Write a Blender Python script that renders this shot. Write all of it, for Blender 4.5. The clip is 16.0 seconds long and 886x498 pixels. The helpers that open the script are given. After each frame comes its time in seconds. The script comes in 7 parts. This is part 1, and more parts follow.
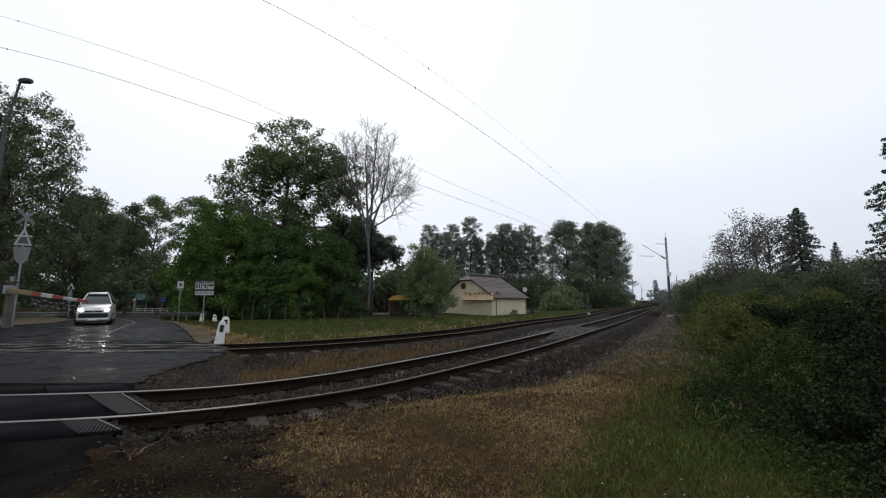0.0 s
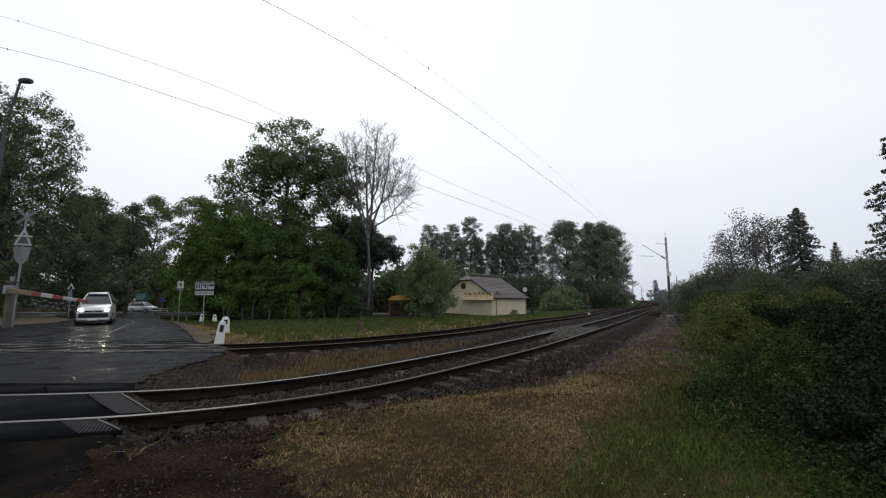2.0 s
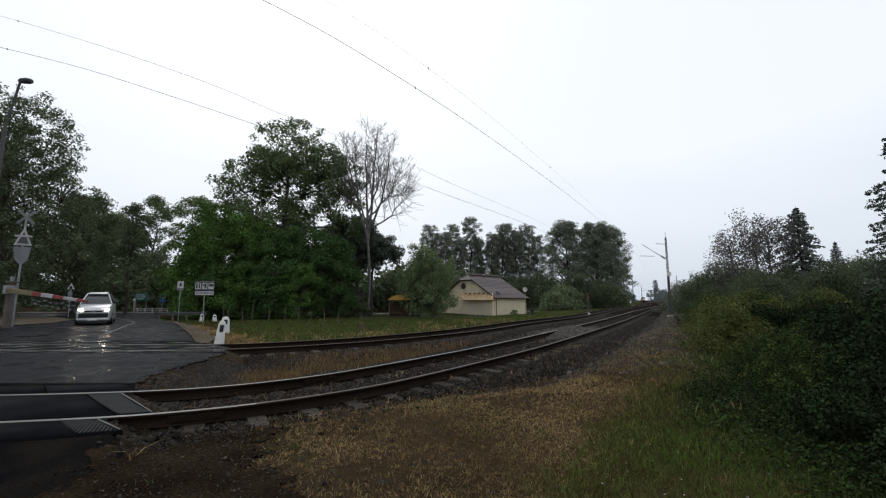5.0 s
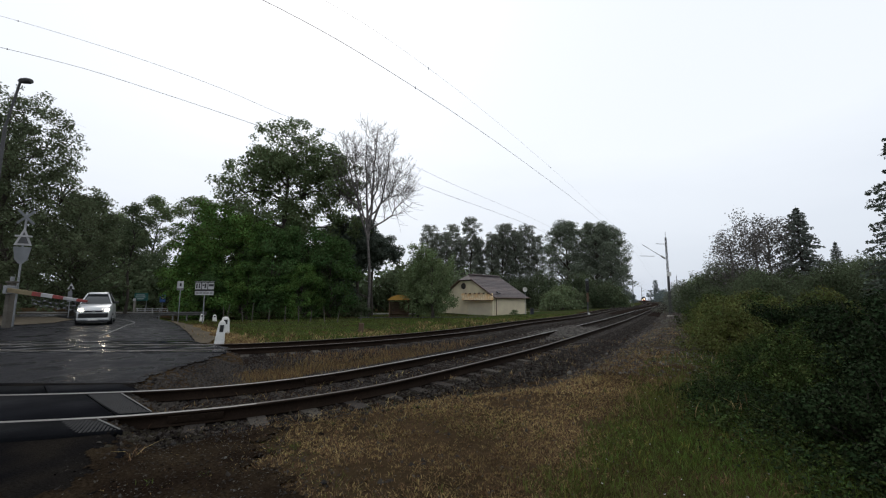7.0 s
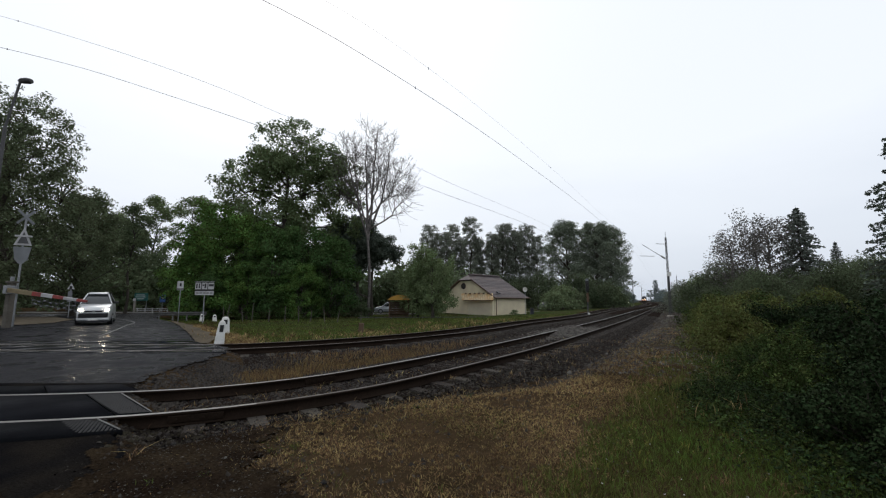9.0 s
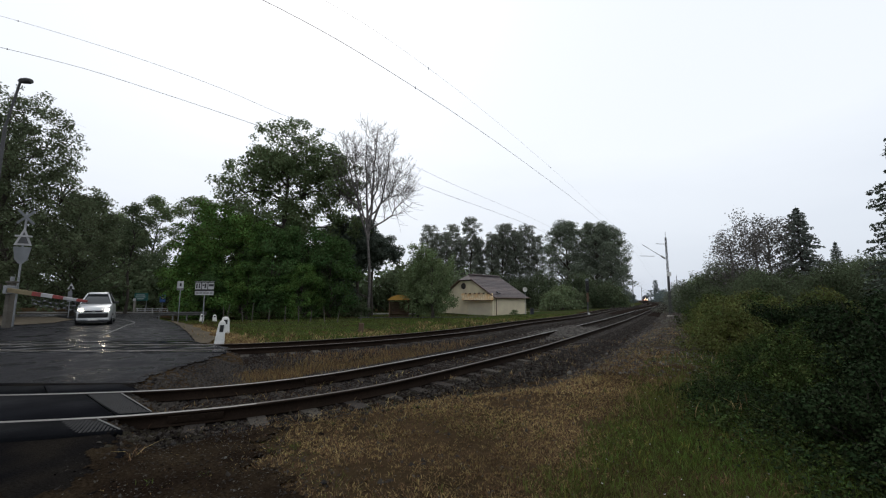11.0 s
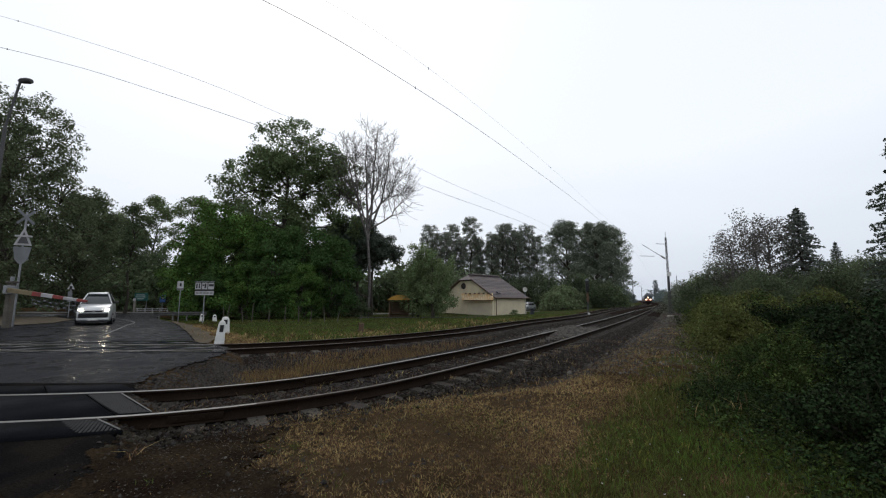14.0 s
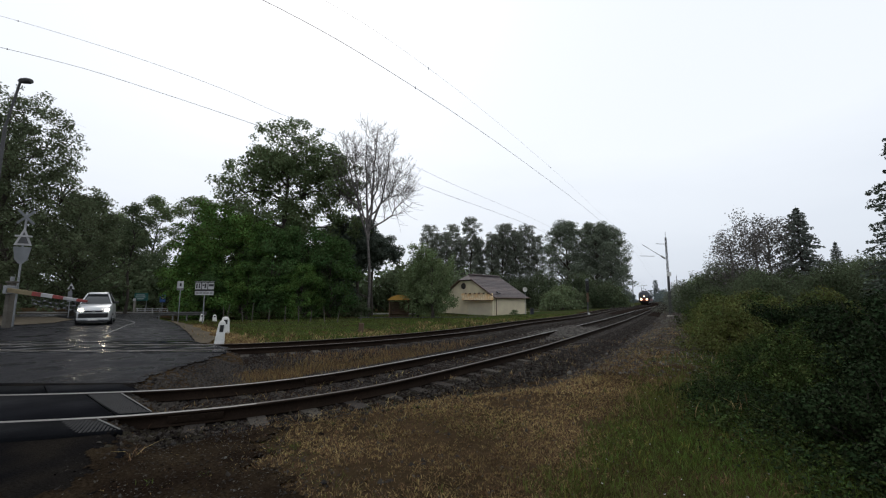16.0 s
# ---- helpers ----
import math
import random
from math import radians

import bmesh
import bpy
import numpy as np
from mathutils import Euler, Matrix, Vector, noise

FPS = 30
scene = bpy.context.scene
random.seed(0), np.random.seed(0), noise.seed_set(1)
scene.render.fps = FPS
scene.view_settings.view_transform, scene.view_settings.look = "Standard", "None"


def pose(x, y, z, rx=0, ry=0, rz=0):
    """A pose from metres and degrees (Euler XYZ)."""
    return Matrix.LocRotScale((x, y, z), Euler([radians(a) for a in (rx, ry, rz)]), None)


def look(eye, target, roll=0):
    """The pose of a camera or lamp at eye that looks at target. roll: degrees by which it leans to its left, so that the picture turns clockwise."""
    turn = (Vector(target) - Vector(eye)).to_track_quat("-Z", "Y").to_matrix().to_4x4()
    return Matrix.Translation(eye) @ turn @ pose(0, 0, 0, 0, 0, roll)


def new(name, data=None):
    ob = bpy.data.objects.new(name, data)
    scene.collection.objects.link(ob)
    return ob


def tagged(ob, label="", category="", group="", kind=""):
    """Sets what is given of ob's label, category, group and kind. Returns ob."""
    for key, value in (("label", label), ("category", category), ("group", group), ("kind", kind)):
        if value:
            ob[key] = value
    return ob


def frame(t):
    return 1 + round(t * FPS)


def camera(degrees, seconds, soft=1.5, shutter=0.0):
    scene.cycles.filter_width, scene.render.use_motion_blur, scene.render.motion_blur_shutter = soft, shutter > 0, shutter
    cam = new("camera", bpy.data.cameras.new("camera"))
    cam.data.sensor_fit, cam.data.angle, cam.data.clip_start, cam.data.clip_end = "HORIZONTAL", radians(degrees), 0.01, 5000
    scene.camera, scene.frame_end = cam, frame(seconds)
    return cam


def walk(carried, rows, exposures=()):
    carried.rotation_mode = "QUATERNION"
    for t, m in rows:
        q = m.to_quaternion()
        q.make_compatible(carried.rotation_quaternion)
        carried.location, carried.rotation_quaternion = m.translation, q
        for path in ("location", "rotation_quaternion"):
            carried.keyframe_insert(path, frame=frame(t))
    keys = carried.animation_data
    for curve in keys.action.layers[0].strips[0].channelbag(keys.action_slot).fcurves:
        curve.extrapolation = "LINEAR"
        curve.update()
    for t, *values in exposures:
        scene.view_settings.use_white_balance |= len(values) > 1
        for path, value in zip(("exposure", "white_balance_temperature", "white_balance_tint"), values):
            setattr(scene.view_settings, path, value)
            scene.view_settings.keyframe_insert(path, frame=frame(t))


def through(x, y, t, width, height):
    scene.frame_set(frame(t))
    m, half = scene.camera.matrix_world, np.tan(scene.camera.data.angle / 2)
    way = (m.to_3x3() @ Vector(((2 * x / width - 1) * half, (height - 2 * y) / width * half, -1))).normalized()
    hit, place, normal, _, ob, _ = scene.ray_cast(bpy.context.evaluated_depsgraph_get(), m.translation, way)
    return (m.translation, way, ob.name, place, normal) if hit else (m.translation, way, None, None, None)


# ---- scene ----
cam = camera(95.2, 16.0, soft=1.2)
STAND = look((0, 0, 1.40), (0, 10, 1.40 + 10 * math.tan(radians(7.2))))
walk(cam, [(0.0, STAND), (16.0, STAND)])

# ---------------------------------------------------------------- sky and light
world = bpy.data.worlds.new("overcast_sky")
scene.world = world
world.use_nodes = True
wn, wl = world.node_tree.nodes, world.node_tree.links
wn.clear()
w_out, w_bg, w_sky = wn.new("ShaderNodeOutputWorld"), wn.new("ShaderNodeBackground"), wn.new("ShaderNodeTexSky")
w_sky.sky_type, w_sky.sun_disc = "NISHITA", False
w_sky.sun_elevation, w_sky.sun_rotation = radians(48), radians(-20)
w_sky.dust_density = 4.0
w_dim = wn.new("ShaderNodeVectorMath")
w_dim.operation = "SCALE"
w_dim.inputs[3].default_value = 0.10
w_geo, w_map, w_noise = wn.new("ShaderNodeTexCoord"), wn.new("ShaderNodeMapping"), wn.new("ShaderNodeTexNoise")
w_map.inputs["Scale"].default_value = (1.0, 1.0, 3.2)
w_noise.inputs["Scale"].default_value, w_noise.inputs["Detail"].default_value = 1.6, 5.0
w_sep, w_up, w_add = wn.new("ShaderNodeSeparateXYZ"), wn.new("ShaderNodeMapRange"), wn.new("ShaderNodeMath")
w_up.inputs[1].default_value, w_up.inputs[2].default_value = -0.02, 0.55
w_ramp, w_mix = wn.new("ShaderNodeValToRGB"), wn.new("ShaderNodeMix")
w_ramp.color_ramp.elements[0].position, w_ramp.color_ramp.elements[0].color = 0.20, (0.66, 0.73, 0.85, 1)
w_ramp.color_ramp.elements[1].position, w_ramp.color_ramp.elements[1].color = 0.95, (0.995, 1.045, 1.11, 1)
w_add.operation = "MULTIPLY_ADD"
w_add.inputs[1].default_value = 0.55
w_mix.data_type = "RGBA"
w_mix.inputs[0].default_value = 0.88
wl.new(w_geo.outputs["Generated"], w_map.inputs[0])
wl.new(w_map.outputs[0], w_noise.inputs["Vector"])
wl.new(w_geo.outputs["Generated"], w_sep.inputs[0])
wl.new(w_sep.outputs[2], w_up.inputs[0])
wl.new(w_noise.outputs["Fac"], w_add.inputs[0])
wl.new(w_up.outputs[0], w_add.inputs[2])
wl.new(w_add.outputs[0], w_ramp.inputs[0])
wl.new(w_sky.outputs[0], w_dim.inputs[0])
wl.new(w_dim.outputs[0], w_mix.inputs[6])
wl.new(w_ramp.outputs[0], w_mix.inputs[7])
wl.new(w_mix.outputs[2], w_bg.inputs[0])
w_bg.inputs[1].default_value = 1.0
wl.new(w_bg.outputs[0], w_out.inputs[0])

sun = new("sun", bpy.data.lights.new("sun", "SUN"))
sun.data.energy, sun.data.angle, sun.data.color = 0.5, radians(25), (1.0, 0.97, 0.92)
sun.matrix_world = look((0, 0, 60), (20, -50, 0))
scene.view_settings.exposure = 0.0


# ---------------------------------------------------------------- materials
def material(name, colour, rough=0.8, metal=0.0, vary=0.25, scale=8.0, bump=0.0, second=None, patch=0.6, island=0.0, obj=0.0,
             rough_vary=0.0, spec=0.5, stretch=(1, 1, 1), coat=0.0):
    """A surface with a large-scale patch colour, a fine grain, relief, and a tint that differs from piece to piece."""
    m = bpy.data.materials.new(name)
    m.use_nodes = True
    n, l = m.node_tree.nodes, m.node_tree.links
    b = n["Principled BSDF"]
    b.inputs["Roughness"].default_value, b.inputs["Metallic"].default_value = rough, metal
    b.inputs["Specular IOR Level"].default_value = spec
    b.inputs["Coat Weight"].default_value = coat
    co, mp = n.new("ShaderNodeTexCoord"), n.new("ShaderNodeMapping")
    mp.inputs["Scale"].default_value = stretch
    l.new(co.outputs["Object"], mp.inputs[0])
    big, fine = n.new("ShaderNodeTexNoise"), n.new("ShaderNodeTexNoise")
    big.inputs["Scale"].default_value, big.inputs["Detail"].default_value = patch, 5.0
    fine.inputs["Scale"].default_value, fine.inputs["Detail"].default_value = scale, 8.0
    fine.inputs["Roughness"].default_value = 0.7
    l.new(mp.outputs[0], big.inputs["Vector"])
    l.new(mp.outputs[0], fine.inputs["Vector"])
    mix = n.new("ShaderNodeMix")
    mix.data_type = "RGBA"
    mix.inputs[6].default_value = (*colour, 1)
    mix.inputs[7].default_value = (*(second or [c * 0.72 for c in colour]), 1)
    rng = n.new("ShaderNodeMapRange")
    rng.inputs[1].default_value, rng.inputs[2].default_value = 0.36, 0.64
    l.new(big.outputs["Fac"], rng.inputs[0])
    l.new(rng.outputs[0], mix.inputs[0])
    val = n.new("ShaderNodeMapRange")
    val.inputs[1].default_value, val.inputs[2].default_value = 0.25, 0.75
    val.inputs[3].default_value, val.inputs[4].default_value = 1 - vary, 1 + vary
    l.new(fine.outputs["Fac"], val.inputs[0])
    hsv = n.new("ShaderNodeHueSaturation")
    l.new(mix.outputs[2], hsv.inputs["Color"])
    last = val.outputs[0]
    if island or obj:
        src = n.new("ShaderNodeNewGeometry").outputs["Random Per Island"] if island else n.new("ShaderNodeObjectInfo").outputs["Random"]
        k = island or obj
        ir, mu, hr = n.new("ShaderNodeMapRange"), n.new("ShaderNodeMath"), n.new("ShaderNodeMapRange")
        ir.inputs[3].default_value, ir.inputs[4].default_value = 1 - k, 1 + k
        hr.inputs[3].default_value, hr.inputs[4].default_value = 0.5 - 0.05 * k, 0.5 + 0.05 * k
        mu.operation = "MULTIPLY"
        l.new(src, ir.inputs[0])
        l.new(src, hr.inputs[0])
        l.new(hr.outputs[0], hsv.inputs["Hue"])
        l.new(ir.outputs[0], mu.inputs[0])
        l.new(last, mu.inputs[1])
        last = mu.outputs[0]
    l.new(last, hsv.inputs["Value"])
    l.new(hsv.outputs[0], b.inputs["Base Color"])
    if rough_vary:
        rr = n.new("ShaderNodeMapRange")
        rr.inputs[1].default_value, rr.inputs[2].default_value = 0.35, 0.65
        rr.inputs[3].default_value, rr.inputs[4].default_value = max(0.02, rough - rough_vary), min(1, rough + rough_vary)
        l.new(big.outputs["Fac"], rr.inputs[0])
        l.new(rr.outputs[0], b.inputs["Roughness"])
    if bump:
        bp = n.new("ShaderNodeBump")
        bp.inputs["Strength"].default_value, bp.inputs["Distance"].default_value = bump, 0.02
        l.new(fine.outputs["Fac"], bp.inputs["Height"])
        l.new(bp.outputs[0], b.inputs["Normal"])
    return m


def leaf_material(name, colour, second, island=0.45, through=0.35):
    """Foliage: the tint differs from leaf to leaf, and some light passes through."""
    m = material(name, colour, rough=0.8, vary=0.15, scale=3.0, second=second, patch=0.35, island=island, spec=0.06)
    n, l = m.node_tree.nodes, m.node_tree.links
    b, out = n["Principled BSDF"], n["Material Output"]
    tr, mx = n.new("ShaderNodeBsdfTranslucent"), n.new("ShaderNodeMixShader")
    mx.inputs[0].default_value = through
    l.new(b.inputs["Base Color"].links[0].from_socket, tr.inputs[0])
    l.new(b.outputs[0], mx.inputs[1])
    l.new(tr.outputs[0], mx.inputs[2])
    l.new(mx.outputs[0], out.inputs[0])
    return m


def glowing(name, colour, strength):
    m = bpy.data.materials.new(name)
    m.use_nodes = True
    b = m.node_tree.nodes["Principled BSDF"]
    b.inputs["Base Color"].default_value = (*colour, 1)
    b.inputs["Emission Color"].default_value = (*colour, 1)
    b.inputs["Emission Strength"].default_value = strength
    b.inputs["Roughness"].default_value = 0.2
    return m


M_EARTH = material("wet_earth", (0.054, 0.036, 0.021), 0.95, vary=0.65, scale=14, bump=0.9, second=(0.028, 0.020, 0.011), patch=0.5, spec=0.0)
M_ASPHALT = material("wet_asphalt", (0.0045, 0.0051, 0.0076), 0.40, vary=0.9, scale=26, bump=0.8, second=(0.020, 0.020, 0.023), patch=1.1, rough_vary=0.26, spec=0.022)
M_WETPANEL = material("wet_crossing_panel", (0.012, 0.0125, 0.015), 0.15, vary=0.6, scale=20, bump=0.16, second=(0.020, 0.020, 0.022), patch=0.9, rough_vary=0.07, spec=0.05, obj=0.3)
M_PATH = material("stony_path", (0.046, 0.038, 0.031), 0.95, vary=0.7, scale=18, bump=1.0, second=(0.034, 0.028, 0.020), patch=0.5, spec=0.0)
M_OLDROAD = material("worn_asphalt", (0.007, 0.007, 0.008), 0.85, vary=0.8, scale=60, bump=1.0, second=(0.016, 0.014, 0.012), patch=1.4, rough_vary=0.1, spec=0.0)
M_LANE = material("wet_side_road", (0.03, 0.03, 0.032), 0.35, vary=0.3, scale=20, patch=0.6, rough_vary=0.1)
M_PANEL = material("crossing_concrete", (0.0085, 0.0092, 0.0112), 0.7, vary=0.45, scale=45, bump=0.5, patch=1.2, rough_vary=0.12, obj=0.35, spec=0.012)
M_STUD = material("worn_stud_concrete", (0.021, 0.0210, 0.0225), 0.6, vary=0.4, scale=30, patch=2.0, spec=0.1)
M_TURF = material("thin_turf", (0.030, 0.044, 0.015), 0.95, vary=0.75, scale=10, bump=1.0, second=(0.044, 0.042, 0.020), patch=0.25, spec=0.0)
# dark soil whose colour also carries the dimness of the lower left foreground
M_SOIL = material("darkened_soil", (0.0144, 0.0101, 0.0072), 0.95, vary=0.95, scale=40, bump=1.0, second=(0.030, 0.022, 0.014), patch=1.6, spec=0.0)
M_SAND = material("sandy_verge", (0.084, 0.067, 0.046), 0.95, vary=0.6, scale=9, bump=0.6, second=(0.055, 0.045, 0.030), patch=0.6, spec=0.1)
M_TIMBER = material("weathered_timber", (0.20, 0.16, 0.09), 0.85, vary=0.3, scale=12, second=(0.14, 0.11, 0.06), patch=2.0)
M_DARKPOST = material("stained_concrete", (0.10, 0.09, 0.075), 0.9, vary=0.35, scale=14, bump=0.3, second=(0.06, 0.052, 0.042), patch=1.5)
M_SIGNWHITE = material("dull_white_sign", (0.42, 0.42, 0.42), 0.5, vary=0.12, scale=10, patch=2.0)
M_BALLAST = material("ballast_bed", (0.020, 0.016, 0.014), 0.92, vary=0.6, scale=26, bump=1.0, second=(0.016, 0.012, 0.010), patch=0.8, spec=0.0)
M_CAKED = material("earth_caked_stone", (0.0125, 0.0098, 0.0075), 0.9, vary=0.6, scale=40, bump=0.6, second=(0.022, 0.018, 0.014), patch=1.5, island=0.9, spec=0.05)
M_STONE = material("ballast_stone", (0.023, 0.0185, 0.0155), 0.75, vary=0.3, scale=30, second=(0.014, 0.0105, 0.009), patch=0.7, island=0.85, spec=0.15)
M_PALESTONE = material("pale_gravel", (0.074, 0.067, 0.061), 0.8, vary=0.3, scale=20, second=(0.07, 0.065, 0.06), patch=0.8, island=0.6, spec=0.05)
M_RAIL = material("rusty_rail_side", (0.022, 0.015, 0.011), 0.85, vary=0.4, scale=30, bump=0.2, patch=2.0, spec=0.04)
M_RAILTOP = material("polished_rail_head", (0.25, 0.24, 0.23), 0.38, metal=1.0, vary=0.1, scale=60)
M_DARKTOP = material("brown_rail_head", (0.075, 0.062, 0.054), 0.55, metal=0.5, vary=0.25, scale=40, patch=3.0)
M_DULLTOP = material("dull_rail_head", (0.10, 0.085, 0.075), 0.6, metal=0.6, vary=0.25, scale=40, patch=3.0)
M_SLEEPER = material("concrete_sleeper", (0.056, 0.049, 0.043), 0.8, vary=0.4, scale=25, bump=0.4, patch=2.0, obj=0.35, spec=0.05)
M_WHITE = material("white_paint", (0.72, 0.72, 0.70), 0.5, vary=0.1, scale=14, second=(0.55, 0.54, 0.50), patch=2.5)
M_SIGNGREY = material("weathered_sign", (0.17, 0.18, 0.19), 0.6, vary=0.15, scale=8, patch=2.0)
M_WORNLINE = material("worn_road_paint", (0.16, 0.16, 0.16), 0.6, vary=0.5, scale=18, second=(0.05, 0.05, 0.05), patch=2.5)
M_RED = material("red_paint", (0.42, 0.035, 0.03), 0.45, vary=0.12, scale=14, patch=2.0)
M_DULLRED = material("faded_red_paint", (0.24, 0.028, 0.022), 0.6, vary=0.2, scale=10, second=(0.17, 0.03, 0.025), patch=3.0)
M_BLACK = material("black_paint", (0.012, 0.012, 0.013), 0.5, vary=0.2)
M_STEEL = material("galvanised_steel", (0.30, 0.31, 0.32), 0.45, metal=0.8, vary=0.2, scale=20, patch=2.0)
M_GREYMAST = material("weathered_mast", (0.075, 0.075, 0.078), 0.75, metal=0.0, vary=0.3, scale=12, patch=1.5)
M_OLDSTEEL = material("dull_galvanised_steel", (0.17, 0.17, 0.165), 0.7, metal=0.2, vary=0.3, scale=14, second=(0.11, 0.11, 0.10), patch=1.5)
M_CONCRETE = material("old_concrete", (0.26, 0.24, 0.21), 0.85, vary=0.3, scale=18, bump=0.3, patch=1.5)
M_WIRE = material("copper_wire", (0.42, 0.42, 0.45), 0.5, metal=0.6, vary=0.1)
M_BARK = material("oak_bark", (0.055, 0.045, 0.036), 0.95, vary=0.4, scale=9, bump=0.6, stretch=(1, 1, 0.3))
M_PALEBARK = material("pale_bark", (0.150, 0.134, 0.126), 0.9, vary=0.5, scale=5, second=(0.090, 0.080, 0.076), patch=1.5, stretch=(1, 1, 2.5))
M_OAK = leaf_material("oak_leaves", (0.160, 0.200, 0.100), (0.112, 0.148, 0.070), through=0.42)
M_HAZEL = leaf_material("hazel_leaves", (0.128, 0.208, 0.054), (0.072, 0.122, 0.034), island=0.7)
M_YOUNG = leaf_material("young_tree_leaves", (0.176, 0.222, 0.108), (0.122, 0.160, 0.076))
M_HEDGE = leaf_material("hedge_leaves", (0.100, 0.122, 0.070), (0.064, 0.084, 0.046))
# needles of the further spruces, lightened in colour to stand in for haze
M_FARNEEDLE = leaf_material("haze_tinted_needles", (0.175, 0.195, 0.170), (0.130, 0.150, 0.128), through=0.3)
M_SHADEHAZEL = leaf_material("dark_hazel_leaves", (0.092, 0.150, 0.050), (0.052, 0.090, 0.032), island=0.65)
# greyed and lightened so the leaf colour itself carries the haze of distance
M_POPLAR = leaf_material("haze_pale_poplar_leaves", (0.195, 0.212, 0.168), (0.144, 0.160, 0.126))
M_GREYLEAF = leaf_material("grey_green_leaves", (0.132, 0.156, 0.088), (0.090, 0.110, 0.062))
# distance haze put into the leaf colour: paler and bluer than the near trees
M_HAZE = leaf_material("haze_tinted_leaves", (0.15, 0.18, 0.17), (0.12, 0.15, 0.15))
# oak leaves with aerial perspective mixed into their colour
M_FAROAK = leaf_material("haze_pale_oak_leaves", (0.190, 0.216, 0.160), (0.148, 0.174, 0.128))
# light green shrub leaves, raised further in colour for the haze over them
M_PALEHAZEL = leaf_material("pale_hazel_leaves", (0.155, 0.190, 0.100), (0.120, 0.152, 0.080))
M_WOODLEAF = leaf_material("woodland_leaves", (0.118, 0.146, 0.080), (0.078, 0.102, 0.056), through=0.4)
# leaf colour with the thicket's deep shade already in it
M_DARKLEAF = leaf_material("shade_dark_leaves", (0.022, 0.034, 0.0135), (0.011, 0.019, 0.008), island=0.7, through=0.05)
M_NEEDLE = leaf_material("conifer_needles", (0.112, 0.134, 0.106), (0.080, 0.098, 0.078), through=0.25)
M_BUSH = leaf_material("bramble_leaves", (0.047, 0.064, 0.018), (0.021, 0.033, 0.011), island=0.8, through=0.2)
M_YELLOWBUSH = leaf_material("young_leaves", (0.140, 0.142, 0.046), (0.062, 0.080, 0.028), island=0.6)
# young growth, its colour lightened to look lit from above
M_SHOOT = leaf_material("lit_tip_shoots", (0.110, 0.135, 0.042), (0.060, 0.082, 0.026), island=0.7)
M_BUD = leaf_material("budding_leaves", (0.140, 0.132, 0.120), (0.105, 0.100, 0.090), through=0.55)
M_DRYGRASS = leaf_material("dry_grass", (0.340, 0.228, 0.118), (0.126, 0.080, 0.042), island=0.8, through=0.25)
M_RUSTGRASS = leaf_material("russet_grass", (0.205, 0.130, 0.066), (0.130, 0.090, 0.042), island=0.5, through=0.25)
M_STRAWGREEN = leaf_material("yellowing_grass", (0.175, 0.155, 0.040), (0.110, 0.110, 0.026), island=0.7)
M_GRASS = leaf_material("green_grass", (0.078, 0.112, 0.024), (0.100, 0.106, 0.030), island=0.7)
M_RENDERWALL = material("cream_render", (0.66, 0.58, 0.41), 0.85, vary=0.08, scale=20, second=(0.58, 0.50, 0.36), patch=0.9)
M_SHUTTER = material("cream_door_panel", (0.60, 0.53, 0.40), 0.6, vary=0.06, scale=12, second=(0.54, 0.47, 0.36), patch=0.8)
M_TILE = material("brown_roof_tile", (0.070, 0.047, 0.045), 0.6, vary=0.3, scale=10, second=(0.050, 0.036, 0.037), patch=1.0, obj=0.3)
M_SHEET = material("ochre_corrugated_sheet", (0.80, 0.68, 0.47), 0.5, vary=0.15, scale=6, second=(0.74, 0.52, 0.26), patch=1.6)
M_YELLOW = material("yellow_shelter_roof", (0.32, 0.17, 0.015), 0.45, vary=0.15, scale=8)
M_BROWN = material("brown_timber", (0.10, 0.06, 0.035), 0.8, vary=0.3, scale=12, stretch=(1, 1, 0.3))
M_GLASS = material("dark_car_glass", (0.02, 0.024, 0.026), 0.06, vary=0.05, spec=0.8)
M_SILVER = material("silver_car_paint", (0.60, 0.61, 0.62), 0.3, metal=0.5, vary=0.05, scale=60, coat=0.5)
M_DARKCAR = material("dark_blue_car_paint", (0.02, 0.026, 0.045), 0.3, metal=0.3, vary=0.05, scale=60, coat=0.5)
M_PALECAR = material("pale_silver_car_paint", (0.62, 0.63, 0.64), 0.35, metal=0.2, vary=0.05, scale=60, coat=0.4)
M_GREYCAR = material("grey_car_paint", (0.40, 0.42, 0.44), 0.3, metal=0.5, vary=0.05, scale=60, coat=0.5)
M_TYRE = material("rubber_tyre", (0.014, 0.014, 0.015), 0.85, vary=0.2)
M_HEAD = glowing("headlight_glow", (1.0, 0.88, 0.66), 42.0)
M_DAYLAMP = glowing("lamp_glow", (1.0, 0.95, 0.85), 0.7)
M_ORANGE = glowing("train_lamp_glow", (1.0, 0.74, 0.48), 6.0)
M_TEAL = material("green_sign_face", (0.008, 0.095, 0.080), 0.4, vary=0.08)
M_BLUE = material("blue_sign_face", (0.03, 0.09, 0.26), 0.4, vary=0.08)
M_LOCO = material("dark_blue_loco_paint", (0.018, 0.022, 0.035), 0.4, vary=0.2)
M_LOCORED = material("red_loco_stripe", (0.32, 0.05, 0.03), 0.45, vary=0.15)


